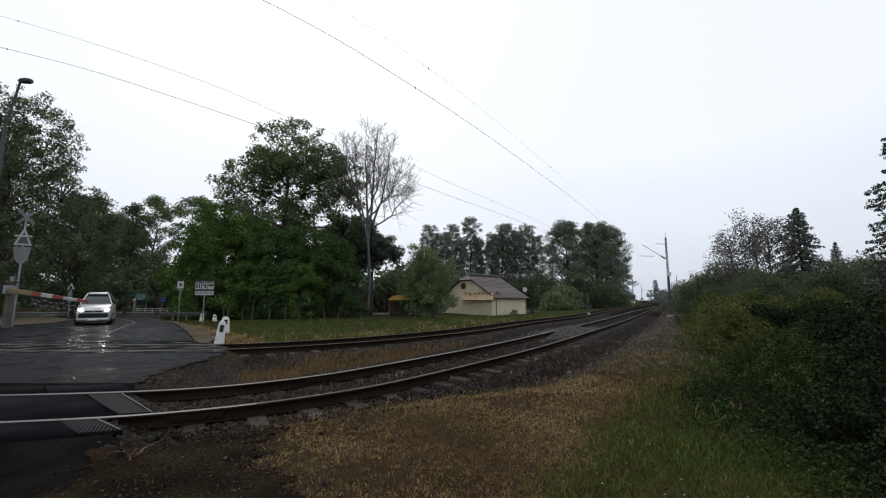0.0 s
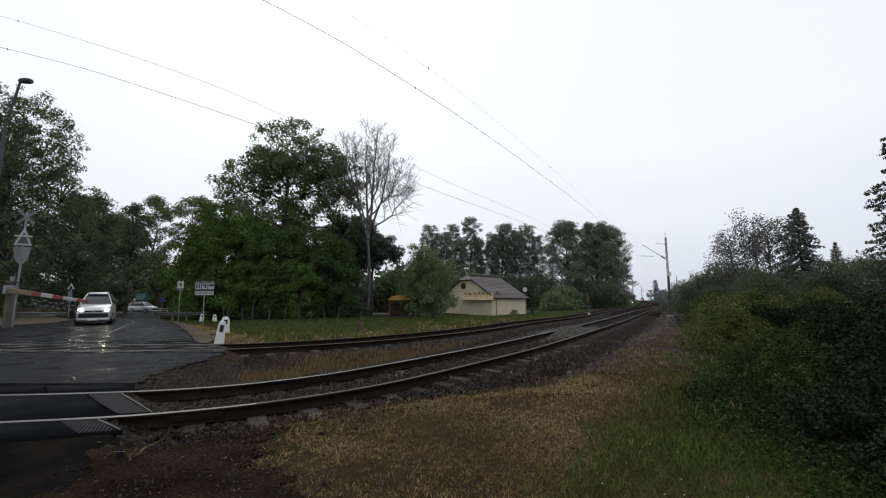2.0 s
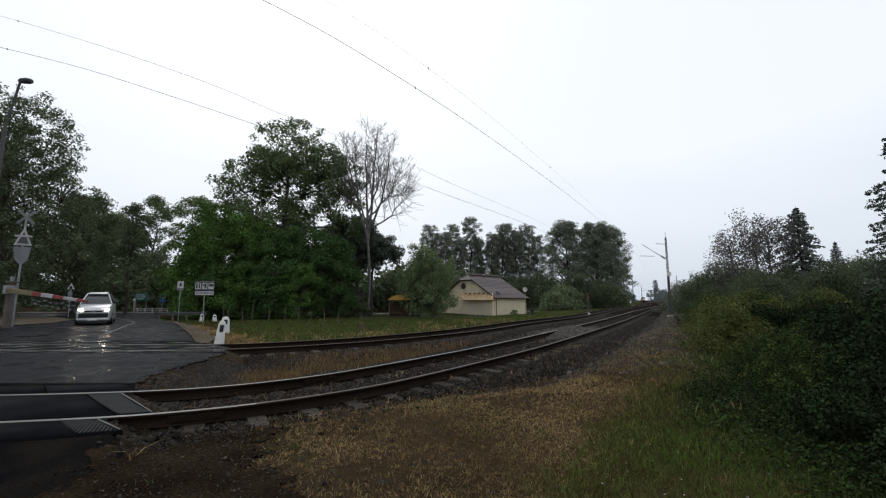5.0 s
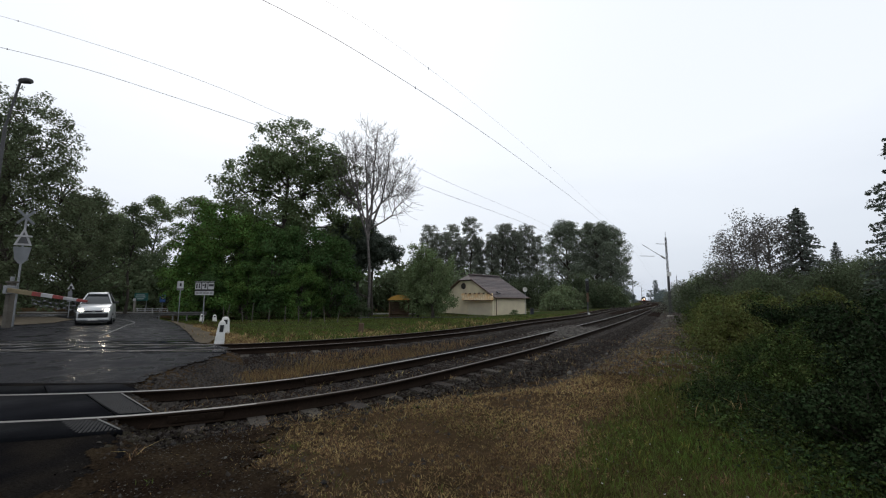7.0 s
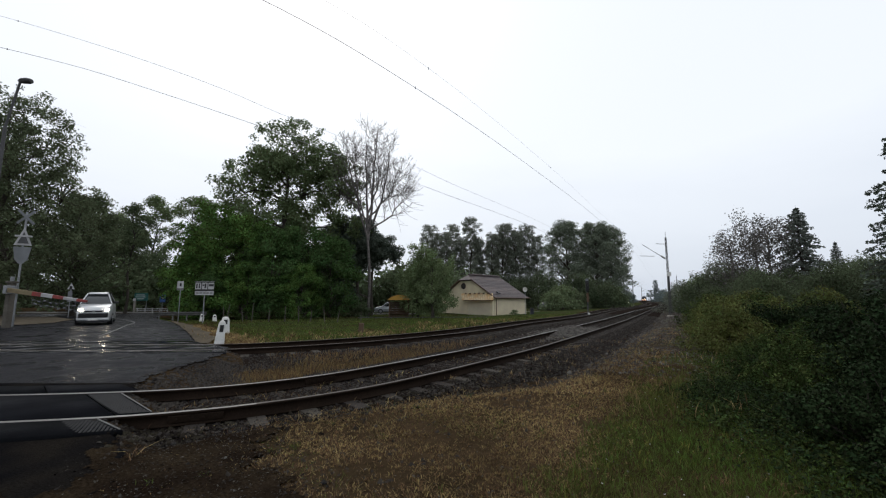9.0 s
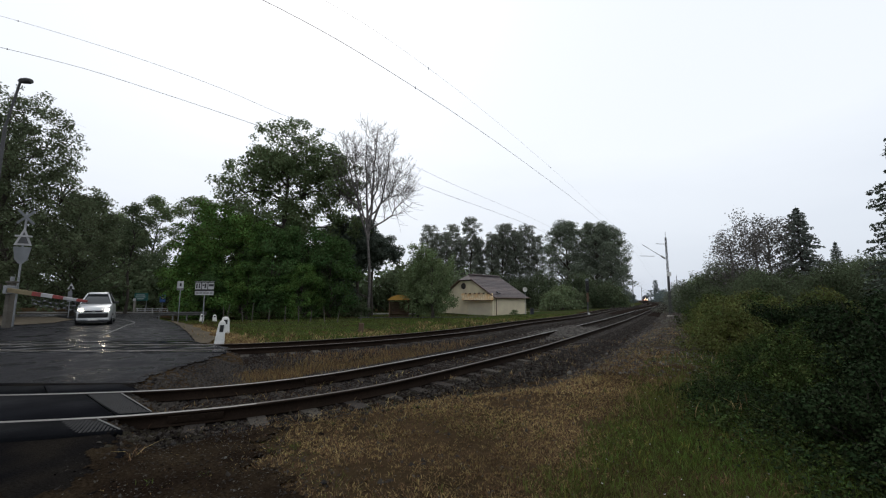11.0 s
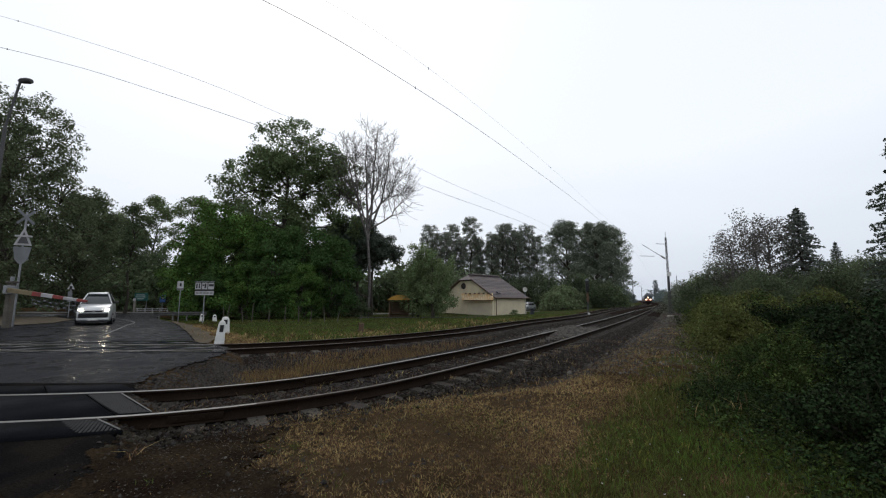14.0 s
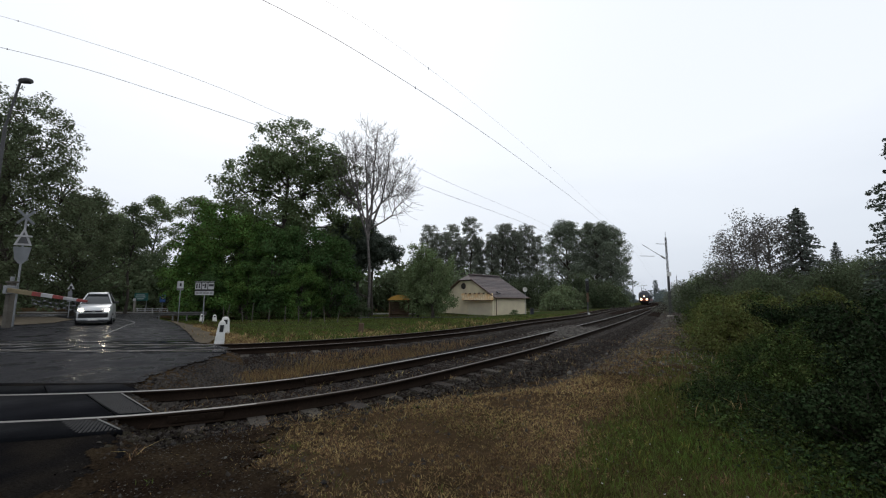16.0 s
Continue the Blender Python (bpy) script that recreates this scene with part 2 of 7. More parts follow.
# ---------------------------------------------------------------- mesh helpers
def quick_mesh(name, verts, faces, smooth=False):
    """A mesh from an array of points and an array of equal-sided faces."""
    verts, faces = np.asarray(verts, np.float32), np.asarray(faces, np.int32)
    me = bpy.data.meshes.new(name)
    k = faces.shape[1]
    me.vertices.add(len(verts))
    me.vertices.foreach_set("co", verts.ravel())
    me.loops.add(faces.size)
    me.loops.foreach_set("vertex_index", faces.ravel())
    me.polygons.add(len(faces))
    me.polygons.foreach_set("loop_start", np.arange(0, faces.size, k, dtype=np.int32))
    me.update(calc_edges=True)
    me.validate()
    if smooth:
        me.polygons.foreach_set("use_smooth", np.ones(len(faces), bool))
    return me


def part(name, shape, mat, parent=None, label=""):
    """Links a bmesh or a mesh as one object, under a thing or a part where one is given."""
    if isinstance(shape, bmesh.types.BMesh):
        me = bpy.data.meshes.new(name)
        bmesh.ops.recalc_face_normals(shape, faces=shape.faces)
        shape.to_mesh(me)
        shape.free()
    else:
        me = shape
    if mat and not me.materials:
        me.materials.append(mat)
    ob = new(name, me)
    if parent:
        ob.parent = parent
    return tagged(ob, label)


def empty(name, m, label, category, group="", kind=""):
    ob = new(name)
    ob.empty_display_size = 0.2
    ob.matrix_basis = m
    return tagged(ob, label, category, group, kind)


def box(sx, sy, sz, at=(0, 0, 0), bevel=0.0, turn=None, bm=None):
    """A bevelled box whose centre is at 'at'."""
    bm = bm or bmesh.new()
    m = Matrix.Translation(at) @ (turn or Matrix()) @ Matrix.Diagonal((sx, sy, sz, 1))
    made = bmesh.ops.create_cube(bm, size=1, matrix=m)
    if bevel:
        edges = list({e for v in made["verts"] for e in v.link_edges})
        bmesh.ops.bevel(bm, geom=edges, offset=bevel, segments=2, affect="EDGES", profile=0.6)
    return bm


def rod(p, q, r, r2=None, seg=10, bm=None):
    """A round bar from p to q."""
    bm = bm or bmesh.new()
    p, q = Vector(p), Vector(q)
    m = Matrix.Translation((p + q) / 2) @ (q - p).to_track_quat("Z", "Y").to_matrix().to_4x4()
    bmesh.ops.create_cone(bm, cap_ends=True, segments=seg, radius1=r, radius2=r if r2 is None else r2, depth=(q - p).length, matrix=m)
    return bm


def plate(points, thick, axis=(0, -1, 0), bm=None):
    """A flat plate: the outline pushed back along the axis by its thickness."""
    bm = bm or bmesh.new()
    a = Vector(axis) * thick
    f = [bm.verts.new(p) for p in points]
    k = [bm.verts.new(Vector(p) - a) for p in points]
    bm.faces.new(f)
    bm.faces.new(k[::-1])
    for i in range(len(f)):
        j = (i + 1) % len(f)
        bm.faces.new((f[i], k[i], k[j], f[j]))
    return bm


def tubes(lines, seg=5):
    """Points and faces of tapered tubes; each line is a list of (point, radius)."""
    V, Fc, base = [], [], 0
    ring = np.arange(seg) * 2 * np.pi / seg
    for line in lines:
        pts = np.array([p for p, _ in line], float)
        rad = np.array([r for _, r in line], float)
        d = np.gradient(pts, axis=0)
        d /= np.linalg.norm(d, axis=1)[:, None] + 1e-9
        ref = np.where(np.abs(d[:, 2:3]) > 0.9, np.array([[1.0, 0, 0]]), np.array([[0, 0, 1.0]]))
        u = np.cross(d, ref)
        u /= np.linalg.norm(u, axis=1)[:, None] + 1e-9
        v = np.cross(d, u)
        P3 = pts[:, None] + rad[:, None, None] * (np.cos(ring)[None, :, None] * u[:, None] + np.sin(ring)[None, :, None] * v[:, None])
        V.append(P3.reshape(-1, 3))
        for i in range(len(line) - 1):
            for j in range(seg):
                k = (j + 1) % seg
                Fc.append((base + i * seg + j, base + i * seg + k, base + (i + 1) * seg + k, base + (i + 1) * seg + j))
        base += len(line) * seg
    return np.concatenate(V), np.array(Fc)


def leaf_cloud(rng, centres, radii, counts, size, flat=0.75, lift=0.25):
    """Points and faces of many folded leaves round the given centres."""
    cs = np.repeat(np.arange(len(centres)), counts)
    n = len(cs)
    off = rng.normal(size=(n, 3))
    off /= np.linalg.norm(off, axis=1)[:, None]
    off *= (rng.random(n) ** 0.42)[:, None] * np.asarray(radii)[cs][:, None]
    off[:, 2] *= flat
    c = np.asarray(centres)[cs] + off
    nrm = rng.normal(size=(n, 3)) * 0.55 + off / (np.asarray(radii)[cs][:, None]) * 1.1
    nrm[:, 2] += lift
    nrm /= np.linalg.norm(nrm, axis=1)[:, None]
    a = np.cross(nrm, rng.normal(size=(n, 3)))
    a /= np.linalg.norm(a, axis=1)[:, None]
    b = np.cross(nrm, a)
    s = (size * (0.6 + 0.8 * rng.random(n)))[:, None]
    fold = nrm * s * 0.18
    v = np.stack([c - a * s * 0.62, c - b * s * 0.36 + fold, c + a * s * 0.62, c + b * s * 0.36 + fold], 1).reshape(-1, 3)
    i = np.arange(n)[:, None] * 4
    f = np.concatenate([i + np.array([[0, 1, 2]]), i + np.array([[0, 2, 3]])], 0)
    return v, f


def bend(p, q, rng, n=5, sag=0.12):
    """A slightly crooked line of n points from p to q that first rises."""
    p, q = np.array(p, float), np.array(q, float)
    t = np.linspace(0, 1, n)[:, None]
    L = np.linalg.norm(q - p)
    line = p + (q - p) * t + rng.normal(size=(n, 3)) * L * 0.035 * np.sin(np.pi * t)
    line[:, 2] += np.sin(np.pi * t[:, 0]) * L * sag
    return line


def tree(rng, height, crown_low, spread, trunk_r, leaf_mat, bark, clumps=70, per=120, leaf=0.24, clump_r=1.2,
         profile=None, lean=(0, 0), name="tree", shell=0.55, twigs=2, limbs=2):
    """A tree at the origin: trunk with limbs, and a crown of leaf clumps that follow the profile (share of height -> share of spread)."""
    profile = profile or (lambda h: math.sin(math.pi * min(1, 0.12 + 0.83 * h)) ** 0.7)
    top = np.array([lean[0], lean[1], height * 0.93])
    n = 9
    t = np.linspace(0, 1, n)
    tr = np.stack([top[0] * t ** 1.5, top[1] * t ** 1.5, top[2] * t], 1)
    tr[1:-1, :2] += rng.normal(size=(n - 2, 2)) * height * 0.008
    lines = [[(tr[i], trunk_r * (1.25 if i == 0 else (1 - t[i]) ** 0.8 + 0.06)) for i in range(n)]]
    cen, rad = [], []
    for _ in range(clumps):
        h = rng.random() ** 0.85
        ang = rng.random() * 2 * math.pi
        z = height * (crown_low + (1 - crown_low) * h) - clump_r * 0.5
        wob = 1 + 0.30 * math.sin(ang * 3 + h * 7 + height) + 0.15 * rng.normal()
        rr = spread * profile(h) * wob * (shell + (1 - shell) * rng.random() ** 0.5)
        cen.append((math.cos(ang) * rr + top[0] * z / height, math.sin(ang) * rr + top[1] * z / height, max(z, clump_r * 0.4)))
        rad.append(clump_r * (0.6 + 0.8 * rng.random()))
    cen, rad = np.array(cen), np.array(rad)
    for c in cen[::limbs]:
        r = math.hypot(c[0], c[1])
        hz = max(height * crown_low * 0.6, c[2] - r * (0.5 + 0.5 * rng.random()))
        hz = min(hz, height * 0.9)
        k = hz / (height * 0.93)
        s = np.array([np.interp(k, t, tr[:, j]) for j in range(3)])
        limb = bend(s, c, rng)
        r0 = trunk_r * (0.16 + 0.22 * (1 - k))
        lines.append([(p, r0 * (1 - 0.85 * i / 4)) for i, p in enumerate(limb)])
        for _ in range(twigs):
            e = c + rng.normal(size=3) * clump_r * 0.7
            lines.append([(p, r0 * 0.22 * (1 - 0.3 * i)) for i, p in enumerate(bend(limb[3], e, rng, 3, 0.05))])
    tv, tf = tubes(lines)
    counts = np.maximum(8, (per * (rad / clump_r) ** 2).astype(int))
    lv, lf = leaf_cloud(rng, cen, rad, counts, leaf)
    return quick_mesh("trunk", tv, tf, True), quick_mesh("crown", lv, lf)


def lobed_tree(rng, height, trunk_r, lobes, clumps, per, leaf, clump_r, shell=0.5, lean=(0, 0), twigs=1, limbs=3, gaps=0.0):
    """A tree whose crown is made of several lobes (x, y, z, half width, half height), each filled with clumps of leaves on its own bough."""
    n = 9
    t = np.linspace(0, 1, n)
    tr = np.stack([lean[0] * t ** 1.5, lean[1] * t ** 1.5, height * 0.9 * t], 1)
    tr[1:-1, :2] += rng.normal(size=(n - 2, 2)) * height * 0.008
    lines = [[(tr[i], trunk_r * (1.25 if i == 0 else (1 - t[i]) ** 0.8 + 0.06)) for i in range(n)]]
    area = np.array([w * (w + 2 * h) for *_, w, h in lobes])
    cen, rad = [], []
    for lobe, share in zip(lobes, area / area.sum()):
        x, y, z, w, h = lobe
        k = np.clip((z - 0.6 * w) / (height * 0.9), 0.05, 0.95)
        root = np.array([np.interp(k, t, tr[:, j]) for j in range(3)])
        hub = np.array([x, y, z - 0.35 * h])
        bough = bend(root, hub, rng)
        r0 = trunk_r * (0.18 + 0.28 * (1 - k))
        lines.append([(p, r0 * (1 - 0.15 * i)) for i, p in enumerate(bough)])
        phase = rng.random(4) * 6.28
        for j in range(max(6, int(clumps * share))):
            d = rng.normal(size=3)
            d /= np.linalg.norm(d)
            a = math.atan2(d[1], d[0])
            hole = math.sin(3 * a + phase[0] + 4 * d[2]) + math.sin(5 * a + phase[1] - 3 * d[2])
            if gaps and hole < -1.6 + gaps:
                continue
            q = (shell + (1 - shell) * rng.random() ** 0.5) * (1 + 0.13 * math.sin(4 * a + phase[2] + 5 * d[2]) + 0.07 * rng.normal())
            c = np.array([x + d[0] * w * q, y + d[1] * w * q, max(z + d[2] * h * q, clump_r * 0.4)])
            cen.append(c)
            rad.append(clump_r * (0.55 + 0.8 * rng.random()))
            if j % limbs == 0:
                limb = bend(bough[4 if d[2] > -0.3 else 3], c, rng)
                lines.append([(p, r0 * 0.36 * (1 - 0.2 * i)) for i, p in enumerate(limb)])
                for _ in range(twigs):
                    e = c + rng.normal(size=3) * clump_r * 0.7
                    lines.append([(p, r0 * 0.10 * (1 - 0.3 * i)) for i, p in enumerate(bend(limb[3], e, rng, 3, 0.05))])
    rad = np.array(rad)
    tv, tf = tubes(lines)
    lv, lf = leaf_cloud(rng, np.array(cen), rad, np.maximum(8, (per * (rad / clump_r) ** 2).astype(int)), leaf)
    return quick_mesh("trunk", tv, tf, True), quick_mesh("crown", lv, lf)


def plant(name, shapes, mats, at, label, category="tree", group="", turn=0.0, scale=1.0):
    ob = empty(name, pose(*at, 0, 0, turn), label, category, group)
    ob.scale = (scale, scale, scale)
    for nm, me, mt in zip(("trunk", "crown"), shapes, mats):
        p = part(nm, me, mt, ob)
        p.material_slots[0].link = "OBJECT"
        p.material_slots[0].material = mt
    return ob


# ---------------------------------------------------------------- the lie of the land
def smooth_line(knots, step):
    """Points every 'step' metres along a smooth line through the knots."""
    k = np.array(knots, float)
    k = np.concatenate([[2 * k[0] - k[1]], k, [2 * k[-1] - k[-2]]])
    out = []
    for i in range(1, len(k) - 2):
        p0, p1, p2, p3 = k[i - 1:i + 3]
        t0, t1 = 0.0, math.sqrt(np.linalg.norm(p1 - p0))
        t2 = t1 + math.sqrt(np.linalg.norm(p2 - p1))
        t3 = t2 + math.sqrt(np.linalg.norm(p3 - p2))
        t = np.linspace(t1, t2, 40, endpoint=False)[:, None]
        a1 = (t1 - t) / (t1 - t0) * p0 + (t - t0) / (t1 - t0) * p1
        a2 = (t2 - t) / (t2 - t1) * p1 + (t - t1) / (t2 - t1) * p2
        a3 = (t3 - t) / (t3 - t2) * p2 + (t - t2) / (t3 - t2) * p3
        b1 = (t2 - t) / (t2 - t0) * a1 + (t - t0) / (t2 - t0) * a2
        b2 = (t3 - t) / (t3 - t1) * a2 + (t - t1) / (t3 - t1) * a3
        out.append((t2 - t) / (t2 - t1) * b1 + (t - t1) / (t2 - t1) * b2)
    p = np.concatenate(out + [k[-2][None]])
    s = np.concatenate([[0], np.cumsum(np.linalg.norm(np.diff(p, axis=0), axis=1))])
    u = np.arange(0, s[-1], step)
    return np.stack([np.interp(u, s, p[:, j]) for j in range(p.shape[1])], 1)


NEAR_LINE = [(-40, 5.2), (-14, 5.35), (-7.2, 5.45), (-4.95, 5.70), (-3.9, 5.95), (-2.92, 6.42), (-1.82, 7.30), (-0.93, 8.36), (0.25, 9.97), (2.36, 13.03),
             (7.0, 20.6), (12.1, 29.1), (30.0, 60.5), (67.2, 124), (96.3, 180), (129, 250), (177.5, 350), (250.5, 502), (367, 740)]
FAR_LINE = [(-45, 13.2), (-20, 12.7), (-12, 12.45), (-8.2, 12.35), (-6.5, 12.65), (-5.0, 13.35), (-3.3, 14.55), (-1.35, 16.5), (1.1, 19.7), (4.95, 26.2),
            (11.7, 36.6), (25.8, 63.0), (62.8, 126.4), (91.8, 182.3), (124.8, 252.1), (173, 352), (246, 504), (362.5, 742)]
NEAR, FAR = smooth_line(NEAR_LINE, 0.3), smooth_line(FAR_LINE, 0.3)


def heading(line):
    d = np.gradient(line, axis=0)
    return d / np.linalg.norm(d, axis=1)[:, None]


def beside(line, d):
    """The line moved by d metres to its right."""
    h = heading(line)
    return line + np.stack([h[:, 1], -h[:, 0]], 1) * d


def offset_to(line, x, y):
    """Signed distance of places from a line: positive on its right."""
    x, y = np.asarray(x, float).ravel(), np.asarray(y, float).ravel()
    cut = np.concatenate([line[:260:2], line[260::14]])
    h = heading(cut)
    out = np.empty(len(x))
    for a in range(0, len(x), 20000):
        dx, dy = x[a:a + 20000, None] - cut[None, :, 0], y[a:a + 20000, None] - cut[None, :, 1]
        i = (dx * dx + dy * dy).argmin(1)
        k = np.arange(len(i))
        out[a:a + 20000] = dx[k, i] * h[i, 1] - dy[k, i] * h[i, 0]
    return out


# the road's right-hand edge, its left-hand edge and its height, by distance
ROAD_Y = [3.1, 3.5, 4.0, 4.5, 4.9, 7.2, 9.0, 11.2, 12.6, 13.8, 17.2, 21.5, 26.0, 36.0, 45.0, 56.0]
ROAD_R = [-2.95, -2.78, -3.08, -3.45, -3.9, -5.3, -5.65, -5.8, -6.6, -8.2, -10.6, -13.8, -17.2, -25.2, -31.0, -34.0]
ROAD_L = [-24, -24, -24, -26, -26, -28, -28, -28, -28, -27, -25, -24.0, -26.0, -36.5, -50.0, -60.0]
ROAD_Z = [-0.10, -0.07, -0.04, -0.01, 0.0, 0.0, 0.0, 0.0, 0.0, 0.0, 0.04, 0.09, 0.04, -0.14, -0.30, -0.40]
LANE = smooth_line([(-120, 60), (-60, 60.5), (-44, 60), (-20, 56.5), (-6, 55.5), (8, 62), (24, 82), (58, 146), (90, 210)], 1.0)


def wave(x, y, k, a):
    return a * (np.sin(x * k + 1.3 * np.sin(y * k * 0.7)) + np.sin(y * k * 1.31 + 0.8 * np.sin(x * k * 0.9 + 2)))


def shoulder(x):
    """How far the near track's ballast reaches towards the meadow."""
    return np.interp(x, [-3.6, -3.0, -2.6, -1.6, 0.15, 2.2, 6], [2.3, 2.0, 1.35, 1.2, 1.7, 2.8, 3.1])


def ground_z(x, y):
    x, y = np.asarray(x, float), np.asarray(y, float)
    dn, df = offset_to(NEAR, x, y).reshape(x.shape), offset_to(FAR, x, y).reshape(x.shape)
    z = np.where(dn > 0, np.interp(dn - shoulder(x), [-0.9, -0.3, 0.25, 2.5, 6, 30], [-0.40, -0.27, -0.15, -0.18, -0.25, -0.55]), -0.34)
    z = np.where((dn <= 0) & (df < 0), np.interp(-df, [0, 1.8, 3, 8, 40], [-0.36, -0.34, -0.26, -0.36, -0.44]), z)
    z = z - 0.22 * np.exp(-((x - 5) / 9) ** 2 - ((y - 46) / 6.5) ** 2)
    far = np.clip(np.hypot(x, y) / 12, 0.15, 1)
    z = z + wave(x, y, 1.7, 0.012) + wave(x, y, 0.35, 0.03) * far * (np.abs(dn) > 2.5)
    edge = np.interp(y, ROAD_Y, ROAD_R)
    m = np.clip((edge + 0.9 - x) / 0.9, 0, 1) * (y > 2.0) * np.clip((75 - y) / 20, 0, 1)
    left = np.clip((x - np.interp(y, ROAD_Y, ROAD_L) + 6) / 6, 0, 1)
    rz = np.interp(y, ROAD_Y, ROAD_Z) - 0.034
    return z * (1 - m) + (rz * left + (rz + 0.12) * (1 - left)) * m


def sheet(xs, ys, lift=0.0):
    X, Y = np.meshgrid(xs, ys)
    Z = ground_z(X, Y) + lift
    w = len(xs)
    i = (np.arange(len(ys) - 1)[:, None] * w + np.arange(w - 1)[None]).ravel()
    return np.stack([X.ravel(), Y.ravel(), Z.ravel()], 1), np.stack([i, i + 1, i + w + 1, i + w], 1)


far_steps = np.geomspace(45, 3000, 26)
gx = np.concatenate([-far_steps[::-1], np.arange(-44, -14, 1.0), np.arange(-14, 14, 0.25), np.arange(14, 45, 1.0), far_steps])
gy = np.concatenate([-far_steps[::-1][:-2], np.arange(-44, -2, 2.0), np.arange(-2, 26, 0.25), np.arange(26, 90, 1.5), np.geomspace(90, 3000, 24)])
ground = tagged(part("ground", quick_mesh("ground", *sheet(gx, gy), True), M_EARTH), "damp brown earth with thin grass beside the railway", "ground", kind="structure")


def ribbon(name, edges, mat, lift=0.0, across=8):
    """A strip of ground cover: rows of (left x, right x, y, z)."""
    V, Fc = [], []
    for l, r, y, z in edges:
        for i in range(across + 1):
            x = l + (r - l) * i / across
            V.append((x, y, z + lift + 0.006 * math.sin(x * 1.3 + y)))
    w = across + 1
    for j in range(len(edges) - 1):
        for i in range(across):
            a = j * w + i
            Fc.append((a, a + 1, a + w + 1, a + w))
    return part(name, quick_mesh(name, V, Fc, True), mat)


road_rows = []
for y in np.concatenate([np.arange(3.1, 14, 0.1), np.arange(14, 56.1, 0.8)]):
    wob = 0.06 * math.sin(y * 2.1) + 0.04 * math.sin(y * 7.7 + 1) + 0.03 * math.sin(y * 19)
    road_rows.append((np.interp(y, ROAD_Y, ROAD_L), np.interp(y, ROAD_Y, ROAD_R) + wob, y, np.interp(y, ROAD_Y, ROAD_Z)))


road = ribbon("road", [r for r in road_rows if r[2] > 7.15], M_ASPHALT, -0.014, 60)
CROSS_Y = (11.15, 11.62, 12.02, 13.12, 13.55, 14.3)
tagged(road, "wet dark asphalt road beyond the level crossing", "road", kind="structure")
tagged(ribbon("road_approach", [r for r in road_rows if r[2] < 7.25], M_OLDROAD, -0.016, 60), "dull black asphalt approach to the level crossing", "road", kind="structure")


def lane_mesh(line, half, lift):
    l, r = beside(line, -half), beside(line, half)
    V = []
    for a, b in zip(l, r):
        V += [(a[0], a[1], -0.39 + lift), (b[0], b[1], -0.39 + lift)]
    i = np.arange(len(line) - 1)[:, None] * 2
    return quick_mesh("side_road", V, i + np.array([[0, 1, 3, 2]]), True)


tagged(part("side_road", lane_mesh(LANE, 3.2, 0.0), M_LANE), "wet asphalt road running behind the trees", "road", kind="structure")


# ---------------------------------------------------------------- railway tracks
def sweep(line, profile, z0=0.0):
    """A profile (offset to the right, height) swept along a line."""
    h = heading(line)
    nrm = np.stack([h[:, 1], -h[:, 0]], 1)
    V = np.concatenate([np.concatenate([line + nrm * o, np.full((len(line), 1), z + z0)], 1)[:, None] for o, z in profile], 1)
    n, k = len(line), len(profile)
    Fc = [(i * k + j, i * k + (j + 1) % k, (i + 1) * k + (j + 1) % k, (i + 1) * k + j) for i in range(n - 1) for j in range(k)]
    return V.reshape(-1, 3), Fc


RAIL_PROFILE = [(-0.070, -0.165), (0.070, -0.165), (0.070, -0.152), (0.012, -0.135), (0.009, -0.045), (0.035, -0.034), (0.036, -0.006), (-0.036, -0.006), (-0.035, -0.034),
                (-0.009, -0.045), (-0.012, -0.135), (-0.070, -0.152)]
HEAD_PROFILE = [(-0.036, -0.0065), (0.036, -0.0065), (0.033, -0.002), (0.022, 0.0), (-0.022, 0.0), (-0.033, -0.002)]


def sleeper_mesh():
    bm = bmesh.new()
    rows = [(-1.25, 0.14, 0.0), (-0.85, 0.15, 0.02), (-0.35, 0.12, -0.03), (0.35, 0.12, -0.03), (0.85, 0.15, 0.02), (1.25, 0.14, 0.0)]
    rings = []
    for x, w, z in rows:
        rings.append([bm.verts.new(p) for p in ((x, -w, -0.2), (x, w, -0.2), (x, w * 0.75, z), (x, -w * 0.75, z))])
    for a, b in zip(rings, rings[1:]):
        for j in range(4):
            bm.faces.new((a[j], a[(j + 1) % 4], b[(j + 1) % 4], b[j]))
    bm.faces.new(rings[0])
    bm.faces.new(rings[-1][::-1])
    bmesh.ops.recalc_face_normals(bm, faces=bm.faces)
    me = bpy.data.meshes.new("sleeper")
    bm.to_mesh(me)
    bm.free()
    return me


SLEEPER = sleeper_mesh()
SLEEPER.materials.append(M_SLEEPER)


